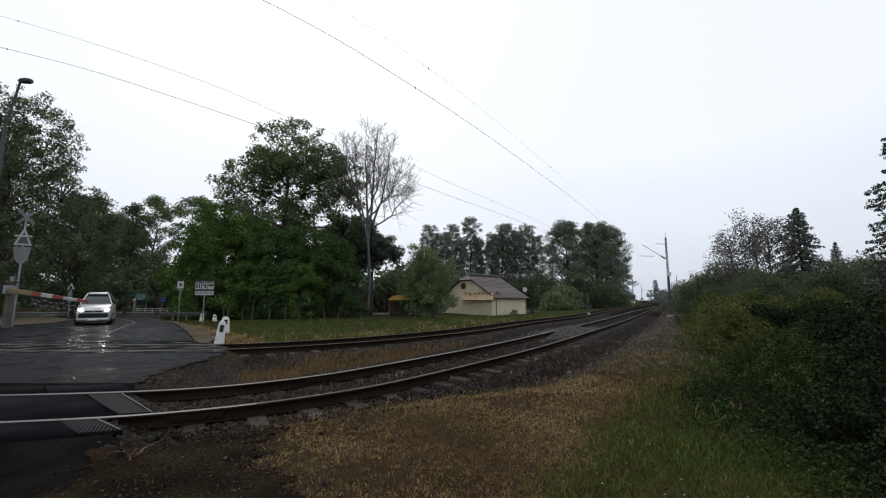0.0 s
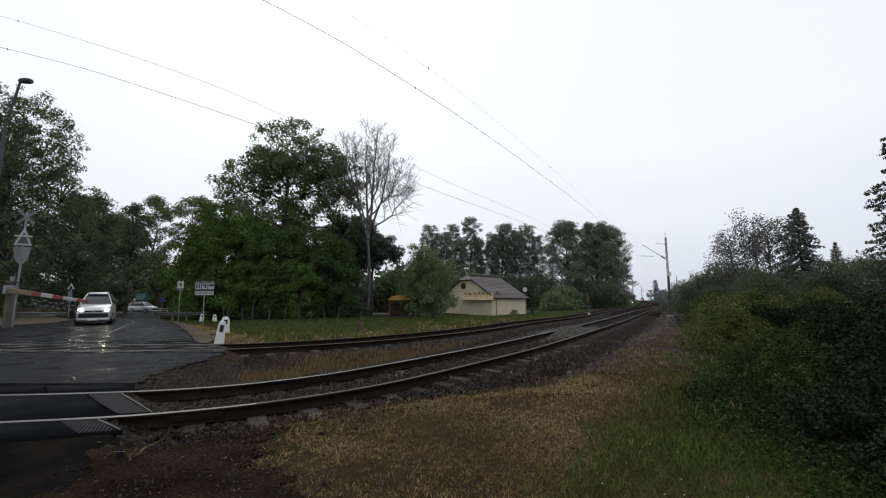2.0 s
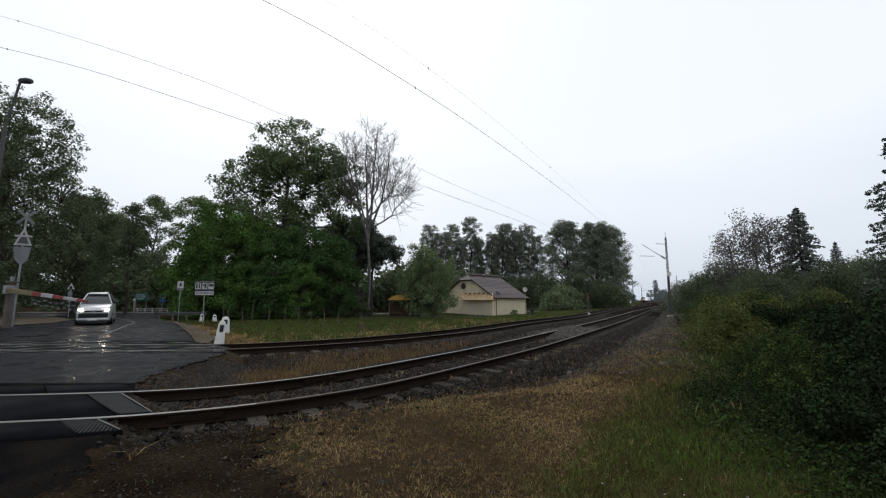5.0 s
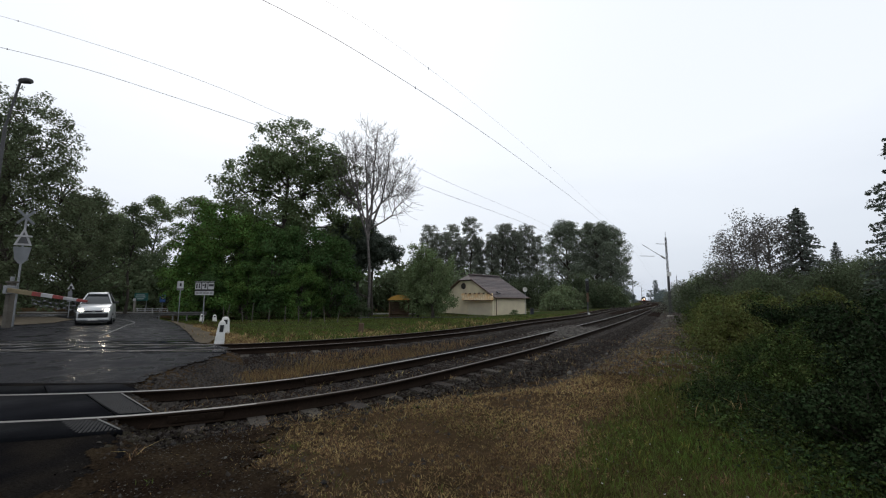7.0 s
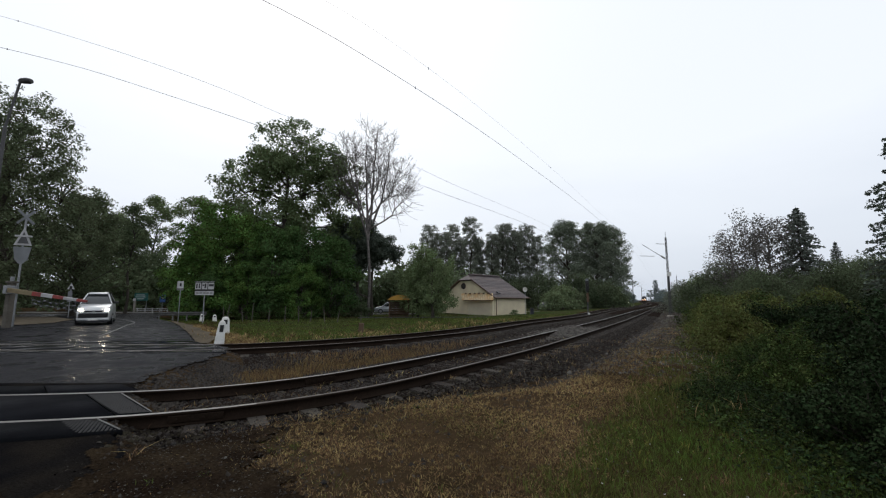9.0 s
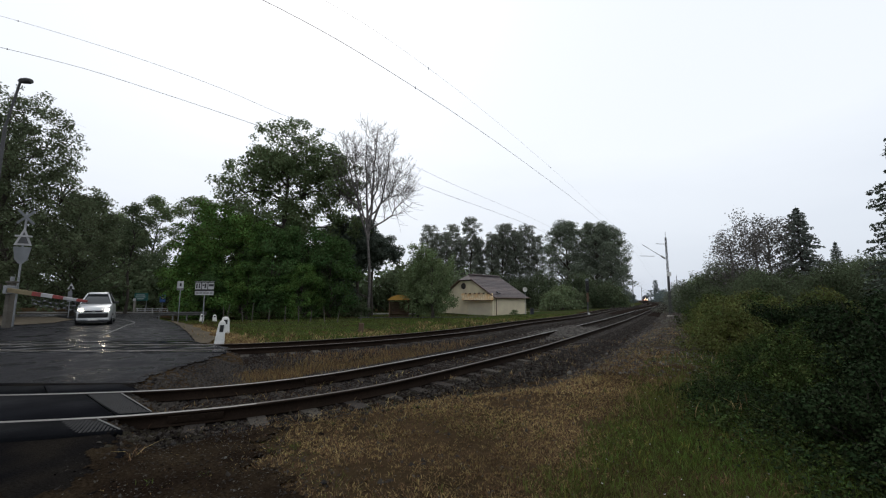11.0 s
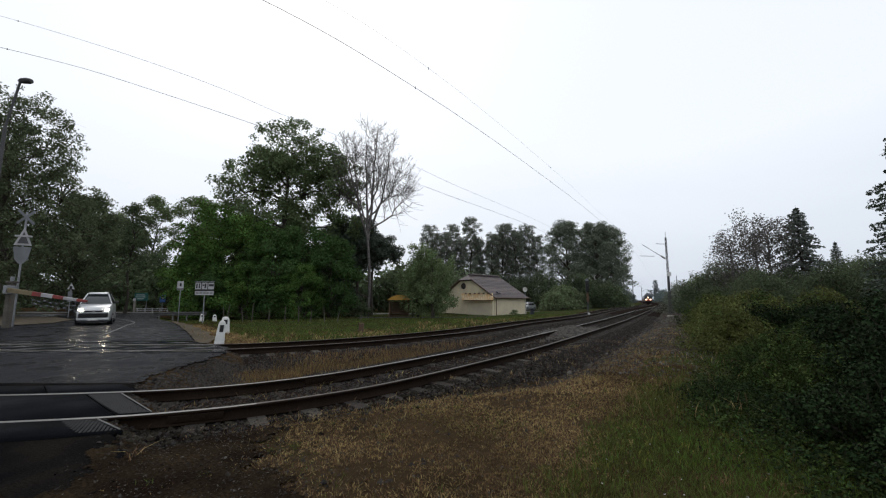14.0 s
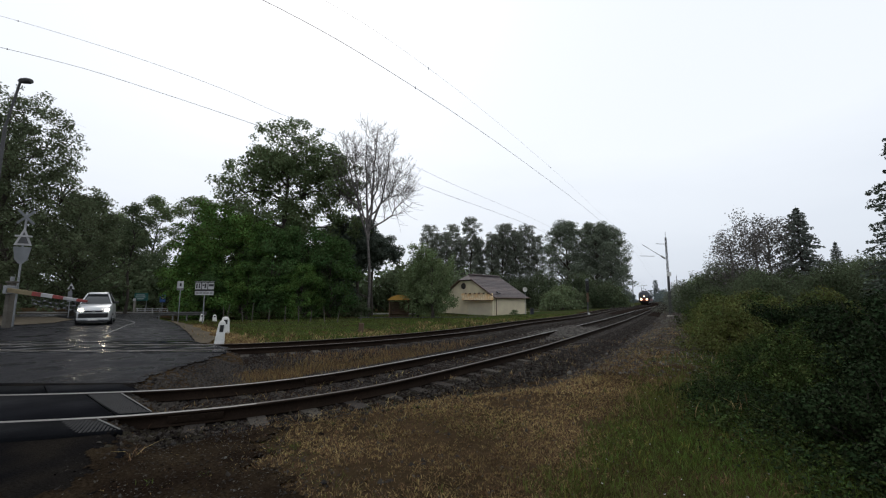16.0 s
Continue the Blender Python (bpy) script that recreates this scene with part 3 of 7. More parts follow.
def track(line, label, singles, head):
    ob = empty("railway_track", Matrix(), label, "railway track", "railway tracks", "structure")
    for side in (-0.7535, 0.7535):
        l = beside(line, side)
        l = np.concatenate([l[(l[:, 1] < 60)], l[(l[:, 1] >= 60)][::14]])
        rail = part("rail", quick_mesh("rail", *sweep(l, RAIL_PROFILE)), M_RAIL, ob, "rust-brown steel rail")
        worn = l[:, 0] < (-2.4 if head is M_RAILTOP and side > 0 else 9999)
        part("rail_head", quick_mesh("rail_head", *sweep(l[worn], HEAD_PROFILE)), head, rail, "polished running surface")
        if not worn.all():
            part("rail_head", quick_mesh("rail_head", *sweep(l[worn.argmin() - 1:], HEAD_PROFILE)), M_DARKTOP, rail, "dull running surface")
    h = heading(line)
    rest_v, rest_f = [], []
    base = np.array([v.co for v in SLEEPER.vertices])
    faces = [list(p.vertices) for p in SLEEPER.polygons if len(p.vertices) == 4]
    for n, i in enumerate(range(0, len(line), 2)):
        a = math.atan2(-h[i, 0], h[i, 1])
        if n in singles:
            s = part("sleeper", SLEEPER, None, ob)
            s.matrix_basis = pose(line[i, 0], line[i, 1], -0.176 + random.uniform(-0.012, 0.006), 0, 0, math.degrees(a) + random.uniform(-0.6, 0.6))
        elif line[i, 1] < 320:
            ca, sa = math.cos(a), math.sin(a)
            v = base @ np.array([[ca, sa, 0], [-sa, ca, 0], [0, 0, 1]]) + [line[i, 0], line[i, 1], -0.178]
            k = len(rest_v) * 8 * 3
            rest_v.append(v)
            rest_f += [[q + (len(rest_v) - 1) * len(base) for q in f] for f in faces]
    far = part("far_sleepers", quick_mesh("far_sleepers", np.concatenate(rest_v), rest_f), M_SLEEPER, ob)
    tagged(far, kind="stuff")
    return ob


def nearest_index(line, x, y):
    return int(((line - [x, y]) ** 2).sum(1).argmin())


n0 = nearest_index(NEAR, -4.2, 5.9) // 2
f0 = nearest_index(FAR, -8.0, 12.3) // 2
near_track = track(NEAR, "near railway track with concrete sleepers and polished rails", range(n0, n0 + 160), M_RAILTOP)
far_track = track(FAR, "far railway track with rusty rails on dark ballast", range(f0, f0 + 120), M_DULLTOP)


def rail_joint(line, side, x, y, owner):
    """Two bolted fishplates where rails meet."""
    l = beside(line, side)
    i = nearest_index(l, x, y)
    h = heading(l)[i]
    turn = Matrix.Rotation(math.atan2(h[1], h[0]), 4, "Z")
    for k in (-1, 1):
        c = Vector((l[i, 0] + h[1] * 0.028 * k, l[i, 1] - h[0] * 0.028 * k, -0.088))
        bar = part("fishplate", box(0.62, 0.03, 0.085, c, 0.006, turn), M_RAIL, owner, "bolted joint plate")
        for d in (-0.22, -0.08, 0.08, 0.22):
            q = c + Vector((h[0] * d + h[1] * 0.022 * k, h[1] * d - h[0] * 0.022 * k, 0))
            part("bolt", rod(q, q + Vector((h[1] * 0.02 * k, -h[0] * 0.02 * k, 0)), 0.016, seg=6), M_RAIL, bar)


rail_joint(NEAR, 0.7535, -3.15, 5.4, near_track)
rail_joint(NEAR, -0.7535, -2.4, 8.0, near_track)


def bed(line, name, label, trim=False):
    """The ballast bed: a long low bank with sloping shoulders."""
    prof = [(-3.0, -0.42), (-1.75, -0.225), (-1.2, -0.183), (0.0, -0.200), (1.0, -0.183), (1.75, -0.215), (3.0, -0.42)]
    v, f = sweep(line, prof)
    if line is not FAR and name == "ballast_bed" and trim:
        k = len(prof)
        lim = shoulder(v[3::k, 0])
        h = heading(line)
        for j, share in ((5, 0.75), (6, 1.12)):
            o = np.minimum(prof[j][0], np.maximum(1.0, lim * share))
            v[j::k, 0], v[j::k, 1] = line[:, 0] + h[:, 1] * o, line[:, 1] - h[:, 0] * o
    v[:, 2] += 0.012 * np.sin(v[:, 0] * 4.1 + 2 * np.sin(v[:, 1] * 3.3))
    f = [q for q in f if abs(q[0] - q[1]) == 1]
    return tagged(part(name, quick_mesh(name, v, f, True), M_BALLAST), label, "ballast", kind="structure")


bed(NEAR[nearest_index(NEAR, -6.2, 5.55):], "ballast_bed", "dark stone ballast bed under the near track", True)
bed(FAR[nearest_index(FAR, -8.6, 12.35):], "ballast_bed", "dark stone ballast bed under the far track")


def bed_z(d):
    return np.interp(np.abs(d), [0, 1.2, 1.75, 3.0], [-0.200, -0.183, -0.215, -0.42])


def surface_z(x, y):
    """The height of what one would step on: earth or ballast."""
    x, y = np.asarray(x, float), np.asarray(y, float)
    z = ground_z(x, y)
    z = np.where((x < np.interp(y, ROAD_Y, ROAD_R)) & (y > 3.1) & (y < 50), np.interp(y, ROAD_Y, ROAD_Z) - 0.014, z)
    for line, x0 in ((NEAR, -6.0), (FAR, -8.4)):
        d = offset_to(line, x, y).reshape(x.shape)
        z = np.maximum(z, np.where((np.abs(d) < 3.0) & (x > x0), bed_z(d), -9))
    return z


def scatter_stones(rng, line, n, lo, hi, length, start, size=(0.015, 0.038), wide=False):
    """Broken stones lying on the ballast bed, thickest near the start."""
    s = (rng.random(n) ** 1.7) * length
    i = np.clip(start + (s / 0.3).astype(int), 0, len(line) - 2)
    t = (s / 0.3) % 1
    h = heading(line)
    d = lo + (hi - lo) * rng.random(n)
    g = h[i] * (1 - t)[:, None] + h[i + 1] * t[:, None]
    c = line[i] * (1 - t)[:, None] + line[i + 1] * t[:, None] + np.stack([g[:, 1], -g[:, 0]], 1) * d[:, None]
    keep = (d < shoulder(c[:, 0]) + 0.25 * rng.normal(size=n)) | (line is FAR) | wide | (rng.random(n) < 0.06)
    if wide:
        keep &= (rng.random(n) < 0.08 + s / 12) & (rng.random(n) < 1.25 - np.abs(d - 3.6) / 2.2)
    keep &= c[:, 0] > np.interp(c[:, 1], ROAD_Y, ROAD_R) + 0.02 - 0.35 * (rng.random(n) < 0.10) * rng.random(n)
    c, d = c[keep], d[keep]
    n = len(c)
    z = surface_z(c[:, 0], c[:, 1])
    r = size[0] + (size[1] - size[0]) * rng.random(n) ** 2
    octa = np.array([(1, 0, 0), (-1, 0, 0), (0, 1, 0), (0, -1, 0), (0, 0, 0.8), (0, 0, -0.8)])
    tri = np.array([(0, 2, 4), (2, 1, 4), (1, 3, 4), (3, 0, 4), (0, 5, 2), (1, 5, 3)])[:4]
    a = rng.random(n) * 6.28
    v = octa[None] * (0.65 + 0.7 * rng.random((n, 6, 1))) * r[:, None, None]
    v = v + rng.normal(size=(n, 6, 3)) * r[:, None, None] * 0.22
    x, y = v[..., 0] * np.cos(a)[:, None] - v[..., 1] * np.sin(a)[:, None], v[..., 0] * np.sin(a)[:, None] + v[..., 1] * np.cos(a)[:, None]
    V = np.stack([x + c[:, 0:1], y + c[:, 1:2], v[..., 2] + (z + r * 0.15)[:, None]], 2).reshape(-1, 3)
    Fc = (np.arange(n)[:, None, None] * 6 + tri[None]).reshape(-1, 3)
    return V, Fc


rng = np.random.default_rng(5)
for line, start, n, lo, hi, length in ((NEAR, nearest_index(NEAR, -6.0, 5.6), 92000, -4.8, 3.8, 46), (FAR, nearest_index(FAR, -8.4, 12.3), 28000, -2.0, 3.4, 45)):
    tagged(part("ballast_stones", quick_mesh("ballast_stones", *scatter_stones(rng, line, n, lo, hi, length, start)), M_STONE),
           "loose broken grey ballast stones along the track", "ballast", kind="stuff")


tagged(part("ballast_stones", quick_mesh("ballast_stones", *scatter_stones(rng, NEAR, 3600, 0.85, 2.1, 9, nearest_index(NEAR, -4.0, 5.2), (0.016, 0.042))), M_CAKED),
       "broken stones caked with black earth beside the crossing slabs", "ballast", kind="stuff")
tagged(part("path_stones", quick_mesh("path_stones", *scatter_stones(rng, NEAR, 15000, 2.3, 5.6, 60, nearest_index(NEAR, 1.0, 11.0), (0.022, 0.055), True)), M_PALESTONE),
       "pale loose stones on the path beside the ballast", "gravel", kind="stuff")


# ---------------------------------------------------------------- level crossing panels
def slab(d0, d1, cut0, cut1):
    """A crossing slab between two distances beside the track; each cut names the x at which it meets either long side."""
    step = np.arange(0, len(NEAR) * 0.3, 0.05)
    fine = np.stack([np.interp(step, np.arange(len(NEAR)) * 0.3, NEAR[:, j]) for j in (0, 1)], 1)
    fine = fine[(fine[:, 0] > -25) & (fine[:, 0] < 2)]
    rows = []
    for d, x0, x1 in ((d0, cut0[0], cut1[0]), (d1, cut0[1], cut1[1])):
        p = beside(fine, d)
        k = np.linspace(x0, x1, 9)
        rows.append(np.stack([k, np.interp(k, p[:, 0], p[:, 1])], 1))
    v = [(*p, z) for row, z in ((rows[0], -0.002), (rows[1], -0.002), (rows[1], -0.14), (rows[0], -0.14)) for p in row]
    f = [(r * 9 + i, r * 9 + i + 1, (r + 1) % 4 * 9 + i + 1, (r + 1) % 4 * 9 + i) for r in range(4) for i in range(8)]
    f += [(0, 9, 18, 27), (8, 17, 26, 35)]
    return quick_mesh("slab", v, f)


for d0, d1, cuts in ((-1.42, -0.80, ((-5.42, -4.75), (-6.6, -6.0), (-8.6, -8.1), (-10.6, -10.2), (-12.6, -12.2))),
                     (-0.68, 0.68, ((-4.88, -3.66), (-5.39, -4.04), (-7.5, -6.2), (-9.4, -8.2), (-11.4, -10.4), (-13.4, -12.6))),
                     (0.80, 1.42, ((-4.15, -3.46), (-5.6, -5.1), (-7.6, -7.2), (-9.6, -9.2), (-11.6, -11.2)))):
    ob = empty("level_crossing", Matrix(), "dark concrete slabs between and beside the rails", "level crossing", "crossing slabs", "structure")
    for c0, c1 in zip(cuts, cuts[1:]):
        part("slab", slab(d0, d1, (c0[0] - 0.01, c0[1] - 0.01), (c1[0] + 0.01, c1[1] + 0.01)), M_PANEL, ob)

def tread(d0, d1, cut0, cut1, pitch=0.036):
    """Rows of small raised studs over the end of a slab."""
    step = np.arange(0, 60, 0.05)
    fine = np.stack([np.interp(step, np.arange(len(NEAR)) * 0.3, NEAR[:, j]) for j in (0, 1)], 1)
    fine = fine[np.argmin(np.abs(fine[:, 0] + 25)):]
    sides = [beside(fine, d) for d in (d0, d1)]
    rows, cols = int((d1 - d0) / pitch), int((cut0[0] - cut1[0]) / pitch)
    v, f = [], []
    for r in range(1, rows):
        a = r / rows
        x0, x1 = cut0[0] + (cut0[1] - cut0[0]) * a, cut1[0] + (cut1[1] - cut1[0]) * a
        for c in range(1, cols):
            x = x1 + (x0 - x1) * (c + 0.5 * (r % 2)) / (cols + 0.5)
            y = (1 - a) * np.interp(x, sides[0][:, 0], sides[0][:, 1]) + a * np.interp(x, sides[1][:, 0], sides[1][:, 1])
            k, h = len(v), pitch * 0.49
            v += [(x - h, y, -0.0015), (x, y - h, -0.0015), (x + h, y, -0.0015), (x, y + h, -0.0015), (x, y, 0.0035)]
            f += [(k, k + 1, k + 4), (k + 1, k + 2, k + 4), (k + 2, k + 3, k + 4), (k + 3, k, k + 4)]
    return quick_mesh("tread", v, f)


for d0, d1, c0, c1 in ((-0.66, 0.66, (-4.90, -3.68), (-5.37, -4.02)), (0.82, 1.40, (-4.12, -3.50), (-4.5, -3.9))):
    tagged(part("tread", tread(d0, d1, c0, c1), M_STUD, near_track, "studded end of the crossing slab"), kind="stuff")
    ends = np.array([(c0[k], np.interp(c0[k], beside(NEAR, d)[:, 0], beside(NEAR, d)[:, 1])) for k, d in enumerate((d0, d1))])
    along = (ends[1] - ends[0]) / np.linalg.norm(ends[1] - ends[0])
    side = np.array([-along[1], along[0]]) * 0.005
    rim = [(*(ends[k] + along * g + side * w), z) for k, g in ((0, 0.03), (1, -0.03)) for w in (-1, 1) for z in (-0.05, 0.007)]
    part("edge_strip", quick_mesh("edge_strip", rim, [(0, 1, 3, 2), (4, 6, 7, 5), (0, 4, 5, 1), (2, 3, 7, 6), (1, 5, 7, 3)]), M_OLDSTEEL, near_track, "worn bright edging of the slab")


def turf(line, offsets, lo, hi, label, mat=M_TURF, name="turf"):
    """A skin of thin grass laid over the earth along one side of a track."""
    l = line[(line[:, 1] > lo) & (line[:, 1] < hi)][::4]
    V = np.concatenate([beside(l, d)[:, None] for d in offsets], 1).reshape(-1, 2)
    z = ground_z(V[:, 0], V[:, 1]) + 0.018
    k = len(offsets)
    i = (np.arange(len(l) - 1)[:, None] * k + np.arange(k - 1)[None]).ravel()
    f = np.stack([i, i + 1, i + k + 1, i + k], 1)
    c = V[f].mean(1)
    f = f[(c[:, 0] > np.interp(c[:, 1], ROAD_Y, ROAD_R) + 1.2) | (c[:, 1] > 62)]
    return tagged(part(name, quick_mesh(name, np.column_stack([V, z]), f, True), mat), label, name, kind="structure")


turf(FAR[nearest_index(FAR, -8.0, 12.3):], (-2.7, -3.6, -5, -7, -10, -14, -19, -26, -34), 12, 260, "thin green turf beyond the far track")
turf(NEAR, (5.2, 6.5, 8.5, 11, 15, 20, 28), 9.5, 260, "thin green turf below the hedge along the line")

turf(NEAR, (2.7, 3.4, 4.3, 5.2), 15, 200, "pale stony path between ballast and brambles", M_PATH, "path")

# wet rubber panels across the far track
deck = empty("level_crossing", Matrix(), "smooth wet panels laid across the far track", "level crossing", "crossing slabs", "structure")
for row, (ya, yb) in enumerate(zip(CROSS_Y, CROSS_Y[1:])):
    ends = list(np.arange(-26.0 + 0.6 * (row % 2), np.interp((ya + yb) / 2, ROAD_Y, ROAD_R) - 0.6, 1.5))
    for xa, xb in zip(ends, ends[1:] + [None]):
        v = []
        for z in (-0.004 + 0.002 * math.sin(row * 5 + xa * 7), -0.05):
            for y in (ya + 0.012, yb - 0.012):
                r = xb - 0.012 if xb is not None else np.interp(y, ROAD_Y, ROAD_R) - 0.05
                v += [(xa, y, z + 0.03 * max(0, y - 13.9)), (r, y, z + 0.03 * max(0, y - 13.9))]
        part("panel", quick_mesh("panel", v, [(0, 1, 3, 2), (4, 5, 1, 0), (2, 3, 7, 6), (1, 5, 7, 3), (0, 2, 6, 4)]), M_WETPANEL, deck)

# black strips added for the dark flangeway grooves beside the far rails where the road crosses
i1, i2 = nearest_index(FAR, -26, 12.9), nearest_index(FAR, -6.9, 12.5)
for d in (-0.86, -0.66, 0.66, 0.86):
    strip = quick_mesh("flangeway", *sweep(beside(FAR[i1:i2], d), [(-0.055, -0.02), (0.055, -0.02), (0.055, -0.005), (-0.055, -0.005)]))
    part("flangeway", strip, M_BLACK, far_track, "black strip added for the dark flangeway groove")


# gritty soil trodden over the approach's edge, coloured near black for the dim foreground corner
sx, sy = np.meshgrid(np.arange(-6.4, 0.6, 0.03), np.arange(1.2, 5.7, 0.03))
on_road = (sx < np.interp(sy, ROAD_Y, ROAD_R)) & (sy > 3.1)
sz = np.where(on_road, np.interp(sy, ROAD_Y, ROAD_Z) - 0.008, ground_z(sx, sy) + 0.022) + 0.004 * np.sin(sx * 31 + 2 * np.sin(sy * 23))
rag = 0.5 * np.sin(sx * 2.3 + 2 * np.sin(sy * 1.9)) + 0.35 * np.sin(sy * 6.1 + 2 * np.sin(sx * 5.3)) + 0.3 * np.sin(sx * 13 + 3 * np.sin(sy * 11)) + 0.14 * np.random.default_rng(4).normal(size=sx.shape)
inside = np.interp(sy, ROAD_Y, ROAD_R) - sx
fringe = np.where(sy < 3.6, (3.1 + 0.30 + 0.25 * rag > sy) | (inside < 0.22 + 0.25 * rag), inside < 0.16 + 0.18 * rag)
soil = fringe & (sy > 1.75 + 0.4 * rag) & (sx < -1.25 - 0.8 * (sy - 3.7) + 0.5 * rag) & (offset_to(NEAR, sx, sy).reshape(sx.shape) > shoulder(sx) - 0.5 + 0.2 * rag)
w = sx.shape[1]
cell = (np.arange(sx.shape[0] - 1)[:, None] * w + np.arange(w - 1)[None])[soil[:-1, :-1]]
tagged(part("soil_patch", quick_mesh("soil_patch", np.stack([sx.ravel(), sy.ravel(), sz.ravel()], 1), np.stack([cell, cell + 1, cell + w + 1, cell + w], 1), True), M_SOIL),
       "gritty soil spilling over the asphalt edge, coloured darker for the dim corner", "soil", kind="stuff")

# a low heap of pale gravel dumped over the far rail of the near track
hrng = np.random.default_rng(8)
hc = NEAR[nearest_index(NEAR, 6.9, 20.4)]
hh = heading(NEAR)[nearest_index(NEAR, 6.9, 20.4)]
hn = 5200
hu, hv = hrng.normal(size=hn) * 1.7, hrng.normal(size=hn) * 0.55 - 0.55
hx, hy = hc[0] + hh[0] * hu + hh[1] * hv, hc[1] + hh[1] * hu - hh[0] * hv
hz = -0.20 + 0.30 * np.exp(-(hu / 2.2) ** 2 - ((hv + 0.55) / 0.75) ** 2) * hrng.random(hn) ** 0.3
hr = 0.03 + 0.04 * hrng.random(hn)
shape = np.array([(1, 0, 0), (-0.5, 0.87, 0), (-0.5, -0.87, 0), (0, 0, 0.9)])[None] * hr[:, None, None] * (0.7 + 0.6 * hrng.random((hn, 4, 1)))
HV = (shape + np.stack([hx, hy, hz], 1)[:, None]).reshape(-1, 3)
HF = (np.arange(hn)[:, None, None] * 4 + np.array([(0, 1, 3), (1, 2, 3), (2, 0, 3)])[None]).reshape(-1, 3)
tagged(part("gravel_heap", quick_mesh("gravel_heap", HV, HF), M_PALESTONE), "low heap of pale gravel over the rail", "gravel", kind="stuff")


# ---------------------------------------------------------------- trees and shrubs
def place(x, y, lift=0.0):
    return (x, y, float(ground_z(np.array([x]), np.array([y]))[0]) + lift - 0.05)


R = np.random.default_rng


def tall(h):
    return 0.55 + 0.45 * math.sin(math.pi * min(1, 0.2 + 0.75 * h))


def broad(h):
    return max(0.3, math.sin(math.pi * (0.20 + 0.68 * h)) ** 0.55)


def dome(h):
    return max(0.15, math.sin(math.pi * (0.14 + 0.80 * h)) ** 0.75)


def bush_shape(rng, height, spread, leaf, clumps, per, size=0.30):
    """A shrub: many stems from the ground, leafy down to it."""
    cen, rad, lines = [], [], []
    cr = min(height, spread) * size
    for _ in range(clumps):
        a, u = rng.random() * 6.28, rng.random() ** 0.55
        h = rng.random() ** 0.8
        r = spread * u * math.sqrt(max(0.05, 1 - 0.75 * h * h))
        c = np.array([math.cos(a) * r, math.sin(a) * r, max(cr * 0.5, height * (1 - 0.35 * u * u) * h * (0.85 + 0.3 * rng.random()))])
        cen.append(c)
        rad.append(cr * (0.55 + 0.8 * rng.random()))
        b = np.array([c[0] * 0.25, c[1] * 0.25, 0.0])
        if len(cen) % 3 and len(cen) > 3:
            continue
        lines.append([(p, 0.012 * height * (1 - 0.2 * i)) for i, p in enumerate(bend(b, c + [0, 0, cr * 0.5], rng, 4, 0.05))])
    rad = np.array(rad)
    tv, tf = tubes(lines, 4)
    lv, lf = leaf_cloud(rng, np.array(cen), rad, np.maximum(6, (per * (rad / cr) ** 2).astype(int)), leaf, 0.85, 0.4)
    return quick_mesh("stems", tv, tf, True), quick_mesh("foliage", lv, lf)


def shoots_shape(rng, height, spread, n, leaf):
    """Young leafy tips standing out of a shrub's top and sides, doubling as lit tips."""
    a, u = rng.random(n) * 6.28, rng.random(n) ** 0.6
    r = spread * u * (0.92 + 0.16 * rng.random(n))
    z = height * (1 - 0.55 * u * u) * (0.80 + 0.30 * rng.random(n))
    c = np.stack([np.cos(a) * r, np.sin(a) * r, z], 1)
    v, f = leaf_cloud(rng, c, np.full(n, 0.075), np.full(n, 9), leaf, 1.5, 0.8)
    return quick_mesh("shoots", v, f)


def conifer_shape(rng, height, spread, leaf=0.16, tiers=26, open_=0.0):
    """A spruce: whorls of drooping boughs that carry sprays of needles."""
    lines = [[(np.array([0, 0, height * t]), 0.02 * height * (1 - t) + 0.01) for t in (0, 0.25, 0.5, 0.75, 1.0)]]
    cen, rad, cnt = [], [], []
    for i in range(tiers):
        h = 0.06 + 0.93 * i / tiers
        r = spread * (1 - h) ** 0.8 * (0.8 + 0.4 * rng.random()) + 0.12
        for k in range(5):
            if rng.random() < open_:
                continue
            a = k * 1.2566 + i * 0.9 + rng.random() * 0.6
            L = r * (0.75 + 0.4 * rng.random())
            tip = np.array([math.cos(a) * L, math.sin(a) * L, height * h - L * 0.22])
            root = np.array([0, 0, height * h])
            pts = bend(root, tip, rng, 4, 0.06)
            lines.append([(p, 0.012 * L + 0.006 - 0.003 * j) for j, p in enumerate(pts)])
            for t in np.arange(0.35, 1.01, 0.3 / max(0.4, L)):
                cen.append(root + (tip - root) * t)
                rad.append(0.16 + 0.16 * L * t * 0.5)
                cnt.append(16)
    tv, tf = tubes(lines, 5)
    lv, lf = leaf_cloud(rng, np.array(cen), np.array(rad), np.array(cnt), leaf, 0.55, 0.0)
    return quick_mesh("trunk", tv, tf, True), quick_mesh("crown", lv, lf)


